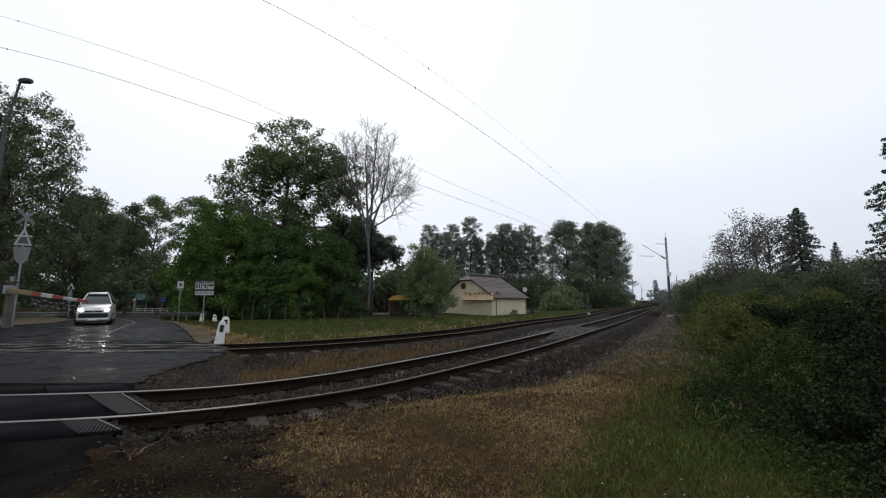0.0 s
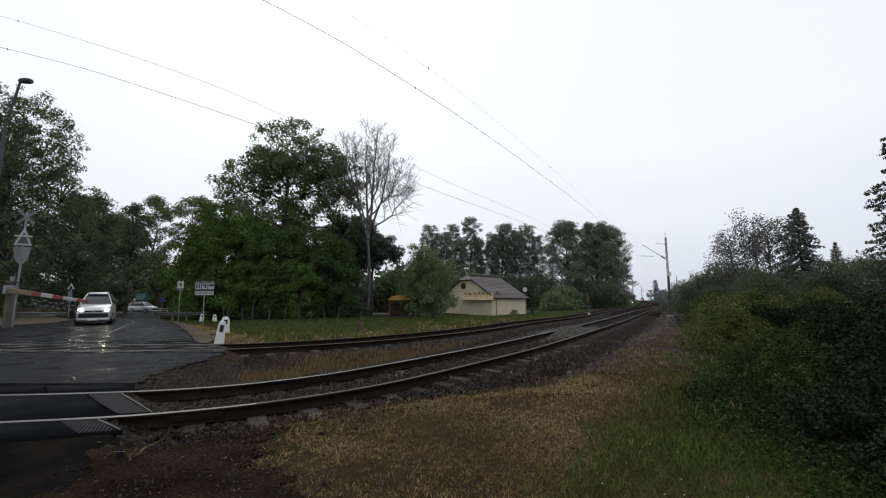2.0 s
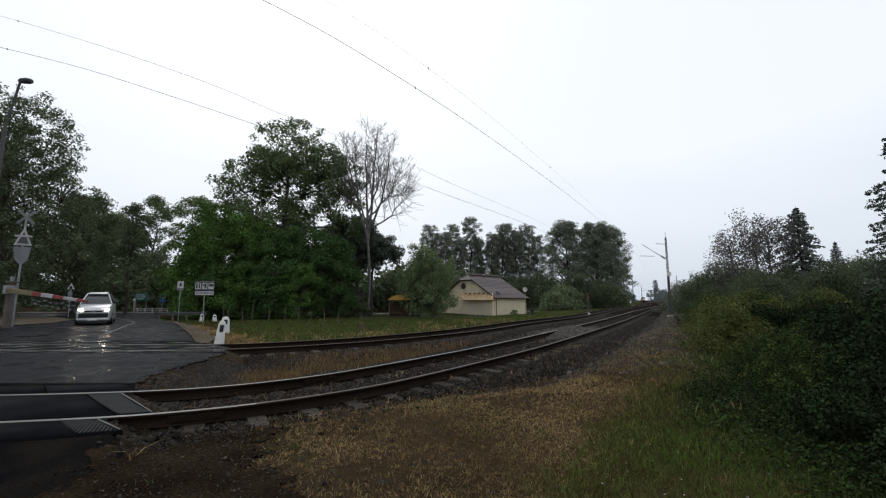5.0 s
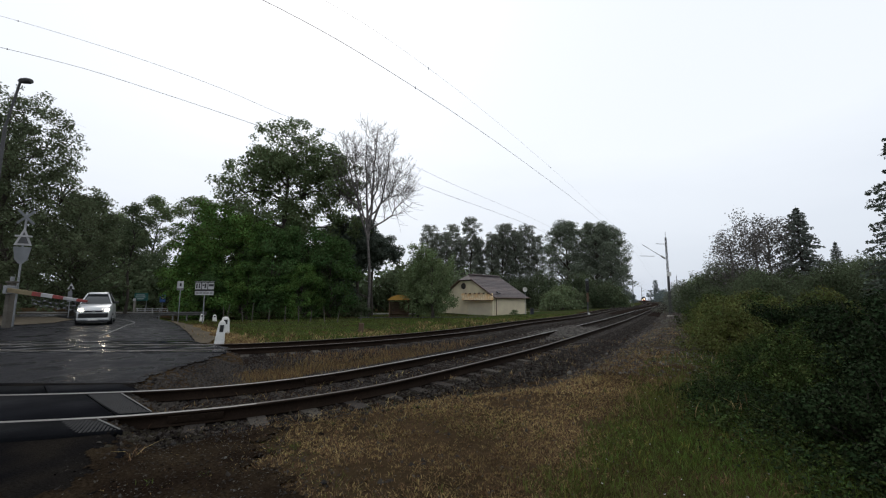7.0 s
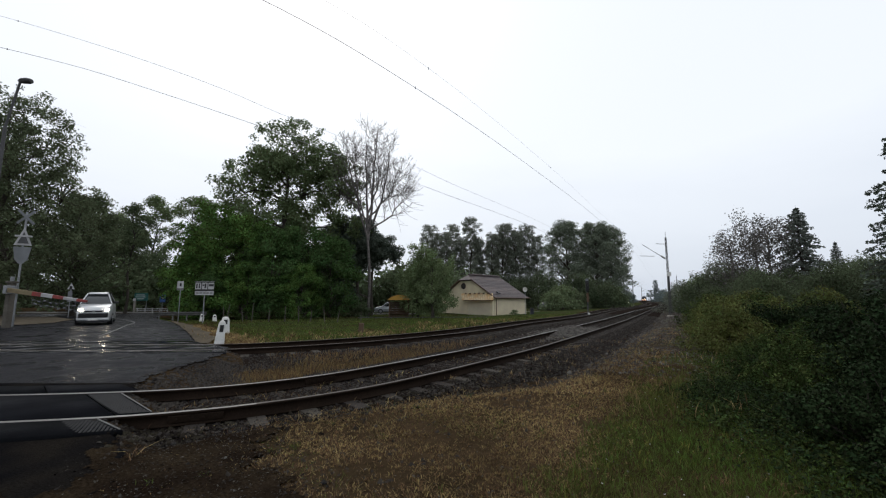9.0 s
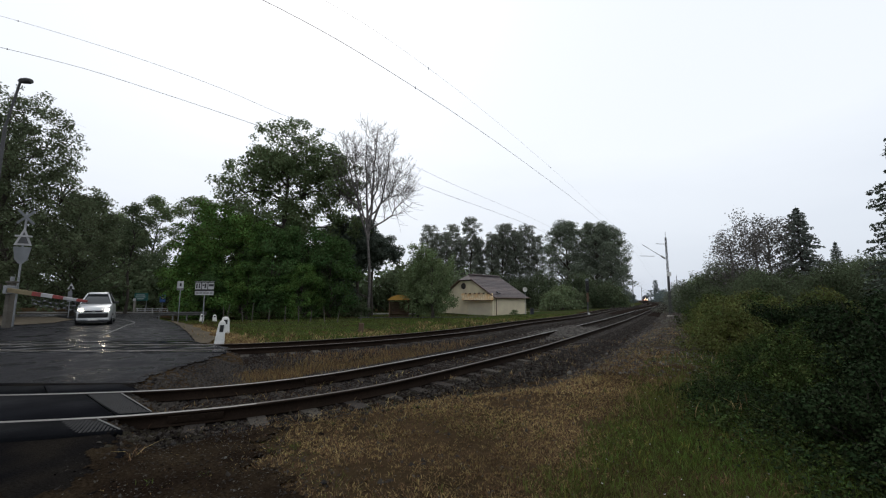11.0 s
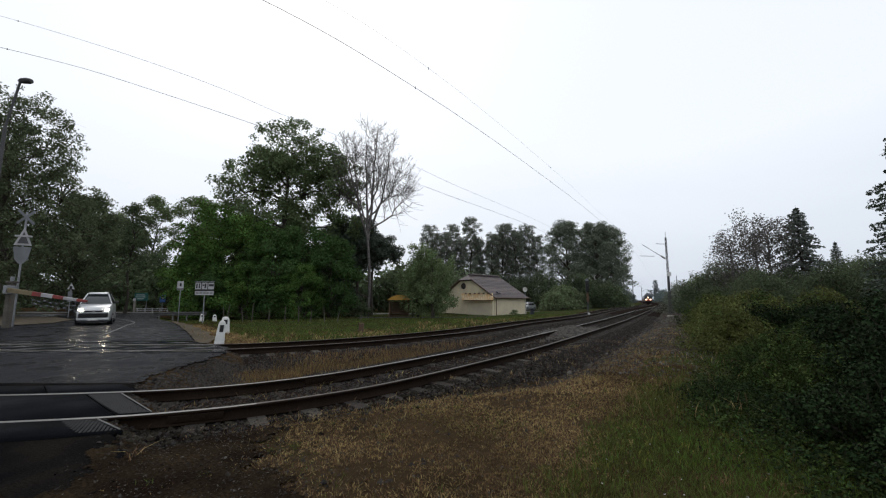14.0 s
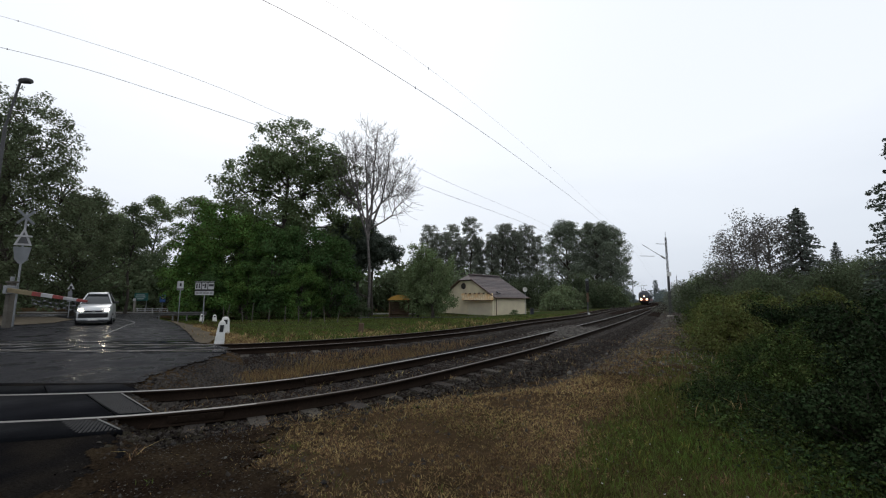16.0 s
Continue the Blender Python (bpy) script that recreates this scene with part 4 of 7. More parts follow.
def bare_shape(rng, height):
    """A leafless tree: limbs that fork again and again into fine twigs."""
    lines = []

    def fork(p, d, L, r, depth):
        n = 4
        pts = [np.array(p, float)]
        for _ in range(n):
            d = d + rng.normal(size=3) * 0.10 + np.array([0, 0, 0.06])
            d = d / np.linalg.norm(d)
            pts.append(pts[-1] + d * L / n)
        lines.append([(q, max(0.010, r * (1 - 0.14 * i))) for i, q in enumerate(pts)])
        if depth == 0:
            return
        for j in range(3 if depth > 1 else 2):
            q = pts[1 + int(rng.random() * n)]
            e = d + rng.normal(size=3) * np.array([0.62, 0.62, 0.35])
            e = e / np.linalg.norm(e)
            fork(q, e, L * (0.52 + 0.22 * rng.random()), r * 0.5, depth - 1)
        fork(pts[-1], d, L * 0.62, r * 0.55, depth - 1)

    t = np.linspace(0, 1, 10)
    stem = np.stack([0.16 * np.sin(t * 5), 0.2 * np.sin(t * 4 + 1), t * height * 0.52], 1)
    lines.append([(q, 0.185 * (1 - 0.35 * k)) for q, k in zip(stem, t)])
    top = stem[-1]
    # the main boughs: reach to the side, rise and share of the trunk's thickness
    boughs = ((0.9, 0.2, 10.6, 0.62), (-0.5, 0.6, 10.2, 0.55), (-2.5, -0.6, 8.8, 0.55), (-2.9, 0.8, 6.2, 0.4), (2.3, -0.7, 7.8, 0.5), (2.9, 0.5, 5.4, 0.42), (3.7, -0.3, 2.6, 0.42), (1.6, 1.6, 8.4, 0.4), (-1.2, -1.7, 7.4, 0.4))
    for n, (bx, by, rise, share) in enumerate(boughs):
        root = np.array([np.interp(0.74 + 0.26 * ((n * 5) % 9) / 8, t, stem[:, j]) for j in range(3)])
        end = top + np.array([bx, by, rise])
        u = np.linspace(0, 1, 9)[:, None]
        line = root + (end - root) * u
        line[:, :2] += (end - root)[:2] * 0.35 * np.sin(np.pi * u) * (0.4 if rise > 8 else 1.0)
        line += rng.normal(size=line.shape) * 0.10 * np.sin(np.pi * u)
        lines.append([(q, max(0.022, 0.27 * share * (1 - 0.88 * k))) for q, k in zip(line, u[:, 0])])
        for m in range(15):
            k = 0.25 + 0.74 * m / 15
            q = np.array([np.interp(k, u[:, 0], line[:, j]) for j in range(3)])
            d = (end - root) / np.linalg.norm(end - root) * 0.8 + rng.normal(size=3) * np.array([0.55, 0.55, 0.25])
            fork(q, d / np.linalg.norm(d), (1.0 + 1.9 * (1 - k)) * (0.7 + 0.5 * rng.random()), 0.05 * (1.15 - k), 3 if m % 3 == 0 else 2)
        if bx > 2.6:
            for m in range(5):
                fork(line[-1 - m], np.array([0.75, 0.1 * (m - 2), -0.55 - 0.1 * m]) / 1.0, 1.7, 0.028, 1)
    tv, tf = tubes(lines, 4)
    return quick_mesh("trunk", tv, tf, True)


OAK_A = lobed_tree(R(11), 22.0, 0.48, [(0.6, 0, 19.8, 4.6, 2.5), (-2.4, 0.6, 18.0, 2.6, 2.0), (-4.6, -0.5, 15.2, 3.3, 3.0), (1.6, 1.0, 15.0, 5.0, 3.6), (6.4, -0.4, 14.8, 2.9, 3.0), (4.0, 0.5, 17.8, 3.2, 2.2), (-1.0, -0.6, 17.0, 3.4, 2.2),
                                      (-6.8, 0.4, 11.6, 2.5, 2.6), (7.2, 0.6, 10.4, 2.6, 1.5), (-0.4, -0.8, 10.4, 4.6, 2.2), (-3.4, 0, 8.2, 4.2, 2.8), (4.0, 0, 6.6, 4.0, 1.8)], 1050, 66, 0.23, 0.85, 0.5, twigs=1, limbs=6, gaps=0.64)
OAK_B = tree(R(12), 17.5, 0.12, 5.0, 0.32, None, None, 190, 85, 0.25, 1.05, dome, shell=0.35, twigs=1)
OAK_C = tree(R(13), 22.5, 0.06, 6.4, 0.40, None, None, 460, 76, 0.26, 1.05, dome, shell=0.35, twigs=1, limbs=5)
THIN_A = tree(R(14), 24.0, 0.45, 4.2, 0.28, None, None, 42, 130, 0.32, 1.3, dome, limbs=1)
THIN_B = tree(R(15), 21.0, 0.38, 4.0, 0.26, None, None, 40, 130, 0.32, 1.4, dome, limbs=1)
POP_A = tree(R(16), 21.5, 0.10, 2.5, 0.24, None, None, 300, 46, 0.20, 0.62, tall, shell=0.25, twigs=1, limbs=4)
POP_B = tree(R(17), 20.0, 0.10, 2.4, 0.22, None, None, 270, 46, 0.20, 0.62, tall, shell=0.25, twigs=1, limbs=4)
WILLOW = lobed_tree(R(18), 20.0, 0.34, [(0.6, 0, 18.0, 2.9, 2.7), (-2.6, 0.8, 16.0, 3.2, 3.2), (3.6, -0.4, 14.8, 3.0, 2.8), (0.4, 0.2, 13.4, 3.6, 3.0), (5.3, 0, 10.6, 2.5, 2.6), (2.2, 0.4, 9.6, 3.2, 2.6), (-3.8, 0, 10.6, 3.8, 4.0),
                                        (5.6, 0.3, 7.0, 2.4, 2.2), (1.8, -0.3, 5.6, 3.4, 2.4), (-3.4, 0, 5.4, 3.6, 2.8)], 920, 52, 0.17, 0.62, 0.35, twigs=2, limbs=4, gaps=0.35)
HAZEL_A = tree(R(19), 11.4, 0.03, 3.2, 0.14, None, None, 120, 150, 0.16, 0.80, tall, shell=0.55, twigs=1)
HAZEL_B = tree(R(20), 8.8, 0.03, 3.0, 0.13, None, None, 105, 150, 0.16, 0.78, dome, shell=0.55, twigs=1)
YOUNG = lobed_tree(R(21), 7.4, 0.12, [(0.1, 0, 2.4, 2.3, 2.3), (-0.3, 0, 5.2, 1.15, 2.0), (1.2, 0.2, 4.9, 1.0, 1.7), (-1.7, 0.1, 4.2, 0.95, 1.7), (-2.4, 0, 2.2, 1.1, 1.7), (-0.9, 0.3, 6.3, 0.7, 1.2)], 250, 44, 0.14, 0.42, 0.35, limbs=3, gaps=0.75)
BUDDING = tree(R(22), 10.4, 0.06, 2.35, 0.16, None, None, 130, 34, 0.15, 0.8, tall, shell=0.35, twigs=1)
PINE = lobed_tree(R(23), 11.6, 0.20, [(-0.9, 0, 9.9, 1.5, 1.0), (-2.2, 0.3, 8.7, 1.9, 1.3), (0.6, 0, 8.0, 2.1, 1.2), (2.1, -0.2, 6.9, 1.6, 0.8), (-2.9, 0, 6.0, 2.1, 1.6), (-0.6, 0.3, 6.2, 1.7, 1.0), (-3.4, 0, 3.2, 2.2, 2.6)], 400, 95, 0.17, 0.55, 0.35, limbs=3)

WOOD_A = tree(R(24), 17.5, 0.10, 5.0, 0.30, None, None, 80, 60, 0.40, 1.5, dome, shell=0.35, twigs=0)
FAR_A = tree(R(25), 17.5, 0.06, 4.6, 0.30, None, None, 34, 34, 0.75, 1.7, dome, shell=0.35, twigs=0)
GREEN = (M_BARK, M_OAK)
for shape, x, y, mats, label, turn in (
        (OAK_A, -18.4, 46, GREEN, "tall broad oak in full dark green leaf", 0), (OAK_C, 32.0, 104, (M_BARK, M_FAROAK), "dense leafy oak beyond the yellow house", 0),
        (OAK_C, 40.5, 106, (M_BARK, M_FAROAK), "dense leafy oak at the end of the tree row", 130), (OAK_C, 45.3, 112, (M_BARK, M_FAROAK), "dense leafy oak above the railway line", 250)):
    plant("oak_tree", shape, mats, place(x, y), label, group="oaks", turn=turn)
for shape, x, y, turn in ((THIN_B, -71, 86, 0), (THIN_A, -61.5, 85, 50), (THIN_A, -52.5, 84, 170), (THIN_B, -80, 92, 220), (THIN_B, -46, 90, 20),
                          (THIN_B, -66, 74, 300), (WOOD_A, -75, 70, 0), (WOOD_A, -62, 78, 90), (WOOD_A, -52, 74, 30), (WOOD_A, -43, 76, 60), (WOOD_A, -35, 78, 10),
                          (WOOD_A, -86, 66, 10), (WOOD_A, -26, 70, 70), (WOOD_A, -95, 74, 130), (THIN_A, -42, 54, 80), (WOOD_A, -56, 76, 40)):
    plant("woodland_tree", shape, (M_BARK, M_OAK if y > 80 else M_WOODLEAF), place(x, y), "slender woodland tree in a dark green row behind the road", group="woodland trees", turn=turn, scale=0.62 if (x, y) in ((-52, 74), (-43, 76), (-56, 76), (-42, 54)) else 1.0)
for shape, x, y, turn in ((POP_B, -3.4, 97, 10), (POP_B, -1.2, 99, 77), (POP_A, 0.8, 95, 0), (POP_B, 2.6, 99, 60), (POP_B, 4.4, 96, 20), (POP_B, 8.0, 96, 150), (POP_B, 13.0, 99, 44), (POP_B, 15.8, 99, 210), (POP_B, 19.0, 99, 310), (POP_B, 22.4, 96, 260), (POP_A, 6.4, 94, 120), (POP_B, 9.2, 98, 200), (POP_A, 11.6, 95, 250), (POP_B, 14.4, 97, 300), (POP_B, 17.2, 95, 30),
                          (POP_B, 20.6, 97, 140)):
    plant("poplar_tree", shape, (M_BARK, M_POPLAR), place(x, y), "tall narrow poplar in a row behind the house", group="poplars", turn=turn, scale=0.93 + 0.11 * math.sin(x * 5.3))
for shape, x, y, turn, s in ((WILLOW, -38.2, 34, 0, 1.0), (WILLOW, -47, 40, 150, 0.95), (OAK_B, -40, 44, 0, 0.8), (THIN_B, -47, 52, 60, 0.7)):
    plant("roadside_tree", shape, (M_BARK, M_GREYLEAF), place(x, y), "tall small-leaved tree behind the crossing barrier", group="roadside trees", turn=turn, scale=s)
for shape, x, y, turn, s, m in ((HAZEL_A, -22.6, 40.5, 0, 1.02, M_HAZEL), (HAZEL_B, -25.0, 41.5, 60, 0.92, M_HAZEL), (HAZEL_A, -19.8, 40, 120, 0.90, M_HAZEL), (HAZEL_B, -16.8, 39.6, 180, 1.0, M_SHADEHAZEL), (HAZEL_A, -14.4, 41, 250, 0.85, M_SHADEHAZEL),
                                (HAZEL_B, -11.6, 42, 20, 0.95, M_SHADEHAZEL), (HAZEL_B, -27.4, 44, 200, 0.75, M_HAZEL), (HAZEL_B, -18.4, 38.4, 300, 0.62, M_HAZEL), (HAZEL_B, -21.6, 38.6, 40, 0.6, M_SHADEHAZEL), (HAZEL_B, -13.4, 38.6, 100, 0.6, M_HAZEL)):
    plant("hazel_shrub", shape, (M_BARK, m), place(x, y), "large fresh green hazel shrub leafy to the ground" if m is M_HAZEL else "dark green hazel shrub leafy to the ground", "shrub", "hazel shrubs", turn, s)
part_birch = empty("birch_tree", pose(*place(-8.15, 44)), "tall leafless tree with a pale trunk", "tree")
part("trunk", bare_shape(R(31), 21.6), M_PALEBARK, part_birch)
for x, y, turn, k in ((-8.4, 47.6, 0, 1.05), (-10.2, 48.2, 15, 1.10)):
    plant("pine_tree", PINE, (M_BARK, M_NEEDLE), place(x, y), "dark pine behind the pale bare tree", group="pines", turn=turn, scale=k)
for x, y, turn, s in ((-1.1, 42, 0, 1.0), (-2.7, 44.4, 90, 1.08), (-1.0, 43.8, 20, 1.10), (-3.4, 46.0, 150, 0.9)):
    plant("young_tree", YOUNG, (M_BARK, M_YOUNG), place(x, y), "young light green tree beside the yellow house", group="young trees", turn=turn, scale=s)

SHRUB_A = bush_shape(R(41), 4.6, 3.6, 0.30, 62, 46)
SHRUB_H = bush_shape(R(43), 4.6, 3.6, 0.15, 90, 110, 0.24)
SHRUB_B = bush_shape(R(42), 4.6, 3.6, 0.42, 48, 26)


def shrub(shape, x, y, mat, label, turn=0.0, s=1.0, group="shrubs"):
    ob = empty("shrub", pose(*place(x, y), 0, 0, turn), label, "shrub", group)
    ob.scale = (s, s, s)
    part("stem", shape[0], M_BARK, ob)
    f = part("foliage", shape[1], None, ob)
    if not f.data.materials:
        f.data.materials.append(mat)
    f.material_slots[0].link = "OBJECT"
    f.material_slots[0].material = mat
    return ob


for x, y, m, t, s in ((22, 75, M_PALEHAZEL, 0, 1.0), (18.6, 68.5, M_PALEHAZEL, 200, 0.72), (36, 88, M_PALEHAZEL, 40, 1.1), (39.2, 96, M_PALEHAZEL, 80, 1.0), (27, 82, M_GREYLEAF, 10, 0.8), (42.8, 104, M_PALEHAZEL, 10, 1.1), (51, 121, M_GREYLEAF, 60, 0.9),
                      (60, 151, M_OAK, 10, 0.8), (8.9, 50.9, M_OAK, 10, 0.16)):
    shrub(SHRUB_A, x, y, m, "light green shrub on the far side of the line", t, s)
for x, y, t, s in ((-60, 66, 0, 1.0), (-57, 73, 20, 1.7), (-51, 72, 130, 1.6), (-50, 68, 40, 0.9), (-13, 64, 10, 1.4), (-7.5, 65, 80, 1.5), (-2, 66, 150, 1.5), (4, 69, 220, 1.4), (-42, 69, 80, 1.0), (-33, 66, 10, 0.9), (-70, 62, 110, 1.2), (-24, 64, 60, 0.9), (-80, 58, 0, 1.2), (-16, 62, 150, 0.8), (-9, 80, 20, 1.9), (-3, 83, 70, 1.7), (2.5, 80, 130, 1.5), (-52, 46, 90, 1.1),
                   (-8.6, 43.6, 33, 0.35), (-9.6, 43.4, 80, 0.35)):
    shrub(SHRUB_B, x, y, M_WOODLEAF, "dark green undergrowth at the wood's edge", t, s, "undergrowth")

for i in range(17):
    shrub(SHRUB_H, -22 + 3.6 * i + 0.8 * math.sin(i * 5), 88 + 2 * math.sin(i * 3), M_HEDGE, "grey-green undergrowth below the tall trees", i * 67 % 360, 1.35 + 0.25 * math.sin(i * 2.3), "undergrowth")

for i in (0, 1, 2, 3, 4, 5, 6, 7, 8, 11, 12, 13, 14, 15):
    plant("woodland_tree", FAR_A, (M_BARK, M_WOODLEAF), place(-140 + 7.4 * i + 2 * math.sin(i * 4), 104 + 5 * math.sin(i * 2.2)), "woodland tree in the dark wall of forest", group="woodland trees", turn=i * 47 % 360, scale=1.15 + 0.1 * math.sin(i * 3))

for i in range(18):
    shrub(SHRUB_B, -150 + 6.6 * i + 1.5 * math.sin(i * 5), 112 + 3 * math.sin(i * 3), M_WOODLEAF, "dark green undergrowth deep in the wood", i * 83 % 360, 1.9 + 0.3 * math.sin(i * 1.7), "undergrowth")

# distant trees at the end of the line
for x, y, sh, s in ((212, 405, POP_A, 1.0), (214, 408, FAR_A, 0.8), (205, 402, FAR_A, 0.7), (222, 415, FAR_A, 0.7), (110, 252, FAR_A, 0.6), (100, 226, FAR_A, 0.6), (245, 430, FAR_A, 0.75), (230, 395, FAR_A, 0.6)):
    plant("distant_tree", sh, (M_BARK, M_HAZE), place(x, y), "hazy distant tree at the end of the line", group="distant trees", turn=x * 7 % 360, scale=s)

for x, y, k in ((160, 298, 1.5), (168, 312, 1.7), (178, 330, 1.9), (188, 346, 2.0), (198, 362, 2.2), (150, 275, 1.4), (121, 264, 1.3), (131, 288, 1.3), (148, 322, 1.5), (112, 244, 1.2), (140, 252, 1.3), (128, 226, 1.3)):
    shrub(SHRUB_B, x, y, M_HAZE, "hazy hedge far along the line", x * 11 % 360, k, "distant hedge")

# the right-hand side of the line
# two oaks out of view, added only to keep sky light off the brambles
for x, y, turn in ((17, 5, 70), (16, -3, 160)):
    plant("oak_tree", OAK_B, GREEN, place(x, y), "unseen round-crowned oak added to shade the bramble bank", group="oaks", turn=turn)
SPRUCE_A, SPRUCE_B = conifer_shape(R(51), 10.8, 3.5, 0.15, 46), conifer_shape(R(52), 12.2, 2.8, 0.16, 32, 0.15)
SPRUCE_C = conifer_shape(R(53), 10.8, 2.1, 0.13, 44)
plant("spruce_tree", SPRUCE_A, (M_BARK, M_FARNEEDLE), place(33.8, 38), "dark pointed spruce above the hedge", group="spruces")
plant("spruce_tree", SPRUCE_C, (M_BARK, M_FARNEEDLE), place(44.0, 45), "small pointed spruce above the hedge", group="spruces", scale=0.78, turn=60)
swaying_spruce = plant("spruce_tree", SPRUCE_B, (M_BARK, M_NEEDLE), place(25.8, 22), "tall spruce with open drooping boughs", group="spruces")
for x, y, t, s in ((29.6, 38, 0, 1.0), (29.8, 41.5, 120, 0.88), (32.0, 39.5, 220, 0.95)):
    plant("budding_tree", BUDDING, (M_PALEBARK, M_BUD), place(x, y), "thin-leaved tree with greyish pink buds", group="budding trees", turn=t, scale=s)
for x, y, s, m in ((32.0, 46, 1.25, M_POPLAR), (29.0, 45, 0.95, M_HEDGE), (30.5, 52, 0.8, M_POPLAR), (32, 44, 1.1, M_HEDGE), (37, 42, 1.0, M_HEDGE), (31, 36, 0.9, M_HEDGE), (26, 34, 0.85, M_HEDGE),
                   (22, 33, 0.55, M_HEDGE), (34, 34, 1.0, M_HEDGE), (38, 36, 1.1, M_HEDGE), (30, 28, 0.95, M_HEDGE), (25, 26, 0.8, M_HEDGE), (20.5, 26, 0.7, M_HEDGE), (41, 39, 1.2, M_POPLAR), (36, 30, 1.2, M_HEDGE),
                   (24.6, 19, 0.9, M_HEDGE), (29, 22, 1.1, M_HEDGE), (40, 62, 1.1, M_OAK), (50, 80, 1.2, M_OAK), (64, 104, 1.3, M_HEDGE), (86, 142, 1.5, M_HEDGE), (110, 190, 1.7, M_HEDGE)):
    shrub(SHRUB_H, x, y, m, "dense grey-green hedge shrub along the line", (x * 37) % 360, s, "hedge shrubs")

NEAR_A, NEAR_B, NEAR_C = bush_shape(R(61), 1.75, 1.7, 0.048, 170, 120, 0.16), bush_shape(R(62), 1.3, 1.5, 0.044, 170, 110, 0.16), bush_shape(R(63), 1.75, 1.7, 0.075, 110, 90, 0.20)
SHOOTS_A, SHOOTS_B, SHOOTS_C = shoots_shape(R(64), 1.75, 1.7, 120, 0.046), shoots_shape(R(65), 1.3, 1.5, 100, 0.042), shoots_shape(R(66), 1.75, 1.7, 90, 0.072)
# M_DARKLEAF colours the shaded hollows, M_YELLOWBUSH behind them also the lit tops
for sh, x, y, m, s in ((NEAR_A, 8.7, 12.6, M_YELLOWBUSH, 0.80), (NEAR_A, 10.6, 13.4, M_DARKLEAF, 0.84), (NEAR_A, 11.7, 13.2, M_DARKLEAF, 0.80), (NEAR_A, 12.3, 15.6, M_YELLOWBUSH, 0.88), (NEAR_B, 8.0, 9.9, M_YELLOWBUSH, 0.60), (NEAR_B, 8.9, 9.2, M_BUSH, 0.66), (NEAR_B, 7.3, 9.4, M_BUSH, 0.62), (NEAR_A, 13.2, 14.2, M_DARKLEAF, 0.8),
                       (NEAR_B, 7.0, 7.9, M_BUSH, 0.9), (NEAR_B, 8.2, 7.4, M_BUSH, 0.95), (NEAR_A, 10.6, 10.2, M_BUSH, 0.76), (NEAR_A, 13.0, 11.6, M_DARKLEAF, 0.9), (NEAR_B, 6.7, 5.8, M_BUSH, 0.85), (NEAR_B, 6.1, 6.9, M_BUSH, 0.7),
                       # the two scaled 1.4 stand out of view, added to block side light
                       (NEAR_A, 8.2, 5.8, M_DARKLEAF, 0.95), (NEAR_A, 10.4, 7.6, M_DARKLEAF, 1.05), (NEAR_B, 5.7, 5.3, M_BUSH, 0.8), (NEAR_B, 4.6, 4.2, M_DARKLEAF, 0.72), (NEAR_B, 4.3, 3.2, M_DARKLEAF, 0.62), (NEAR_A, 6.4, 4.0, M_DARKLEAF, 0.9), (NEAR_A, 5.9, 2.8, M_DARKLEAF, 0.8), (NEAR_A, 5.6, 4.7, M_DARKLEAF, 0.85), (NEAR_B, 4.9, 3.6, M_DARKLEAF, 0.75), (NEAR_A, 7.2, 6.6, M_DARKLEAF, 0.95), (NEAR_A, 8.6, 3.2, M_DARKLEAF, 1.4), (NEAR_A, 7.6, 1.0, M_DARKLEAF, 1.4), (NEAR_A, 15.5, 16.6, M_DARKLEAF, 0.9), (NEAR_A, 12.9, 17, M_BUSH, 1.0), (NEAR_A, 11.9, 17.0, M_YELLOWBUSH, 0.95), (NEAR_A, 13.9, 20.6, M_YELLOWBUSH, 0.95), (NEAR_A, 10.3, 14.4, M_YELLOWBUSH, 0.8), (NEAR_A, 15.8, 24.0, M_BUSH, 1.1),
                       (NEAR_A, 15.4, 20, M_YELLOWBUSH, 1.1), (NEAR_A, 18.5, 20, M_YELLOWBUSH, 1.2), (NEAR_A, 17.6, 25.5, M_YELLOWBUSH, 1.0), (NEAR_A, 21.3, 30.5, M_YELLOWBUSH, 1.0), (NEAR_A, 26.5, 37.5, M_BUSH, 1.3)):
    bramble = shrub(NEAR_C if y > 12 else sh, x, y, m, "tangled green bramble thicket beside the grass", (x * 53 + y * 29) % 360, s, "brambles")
    if m is M_DARKLEAF:
        continue
    tips = part("young_growth", SHOOTS_C if y > 12 else SHOOTS_A if sh is NEAR_A else SHOOTS_B, None, bramble, "young shoots coloured lighter as lit tips")
    if not tips.data.materials:
        tips.data.materials.append(M_SHOOT)


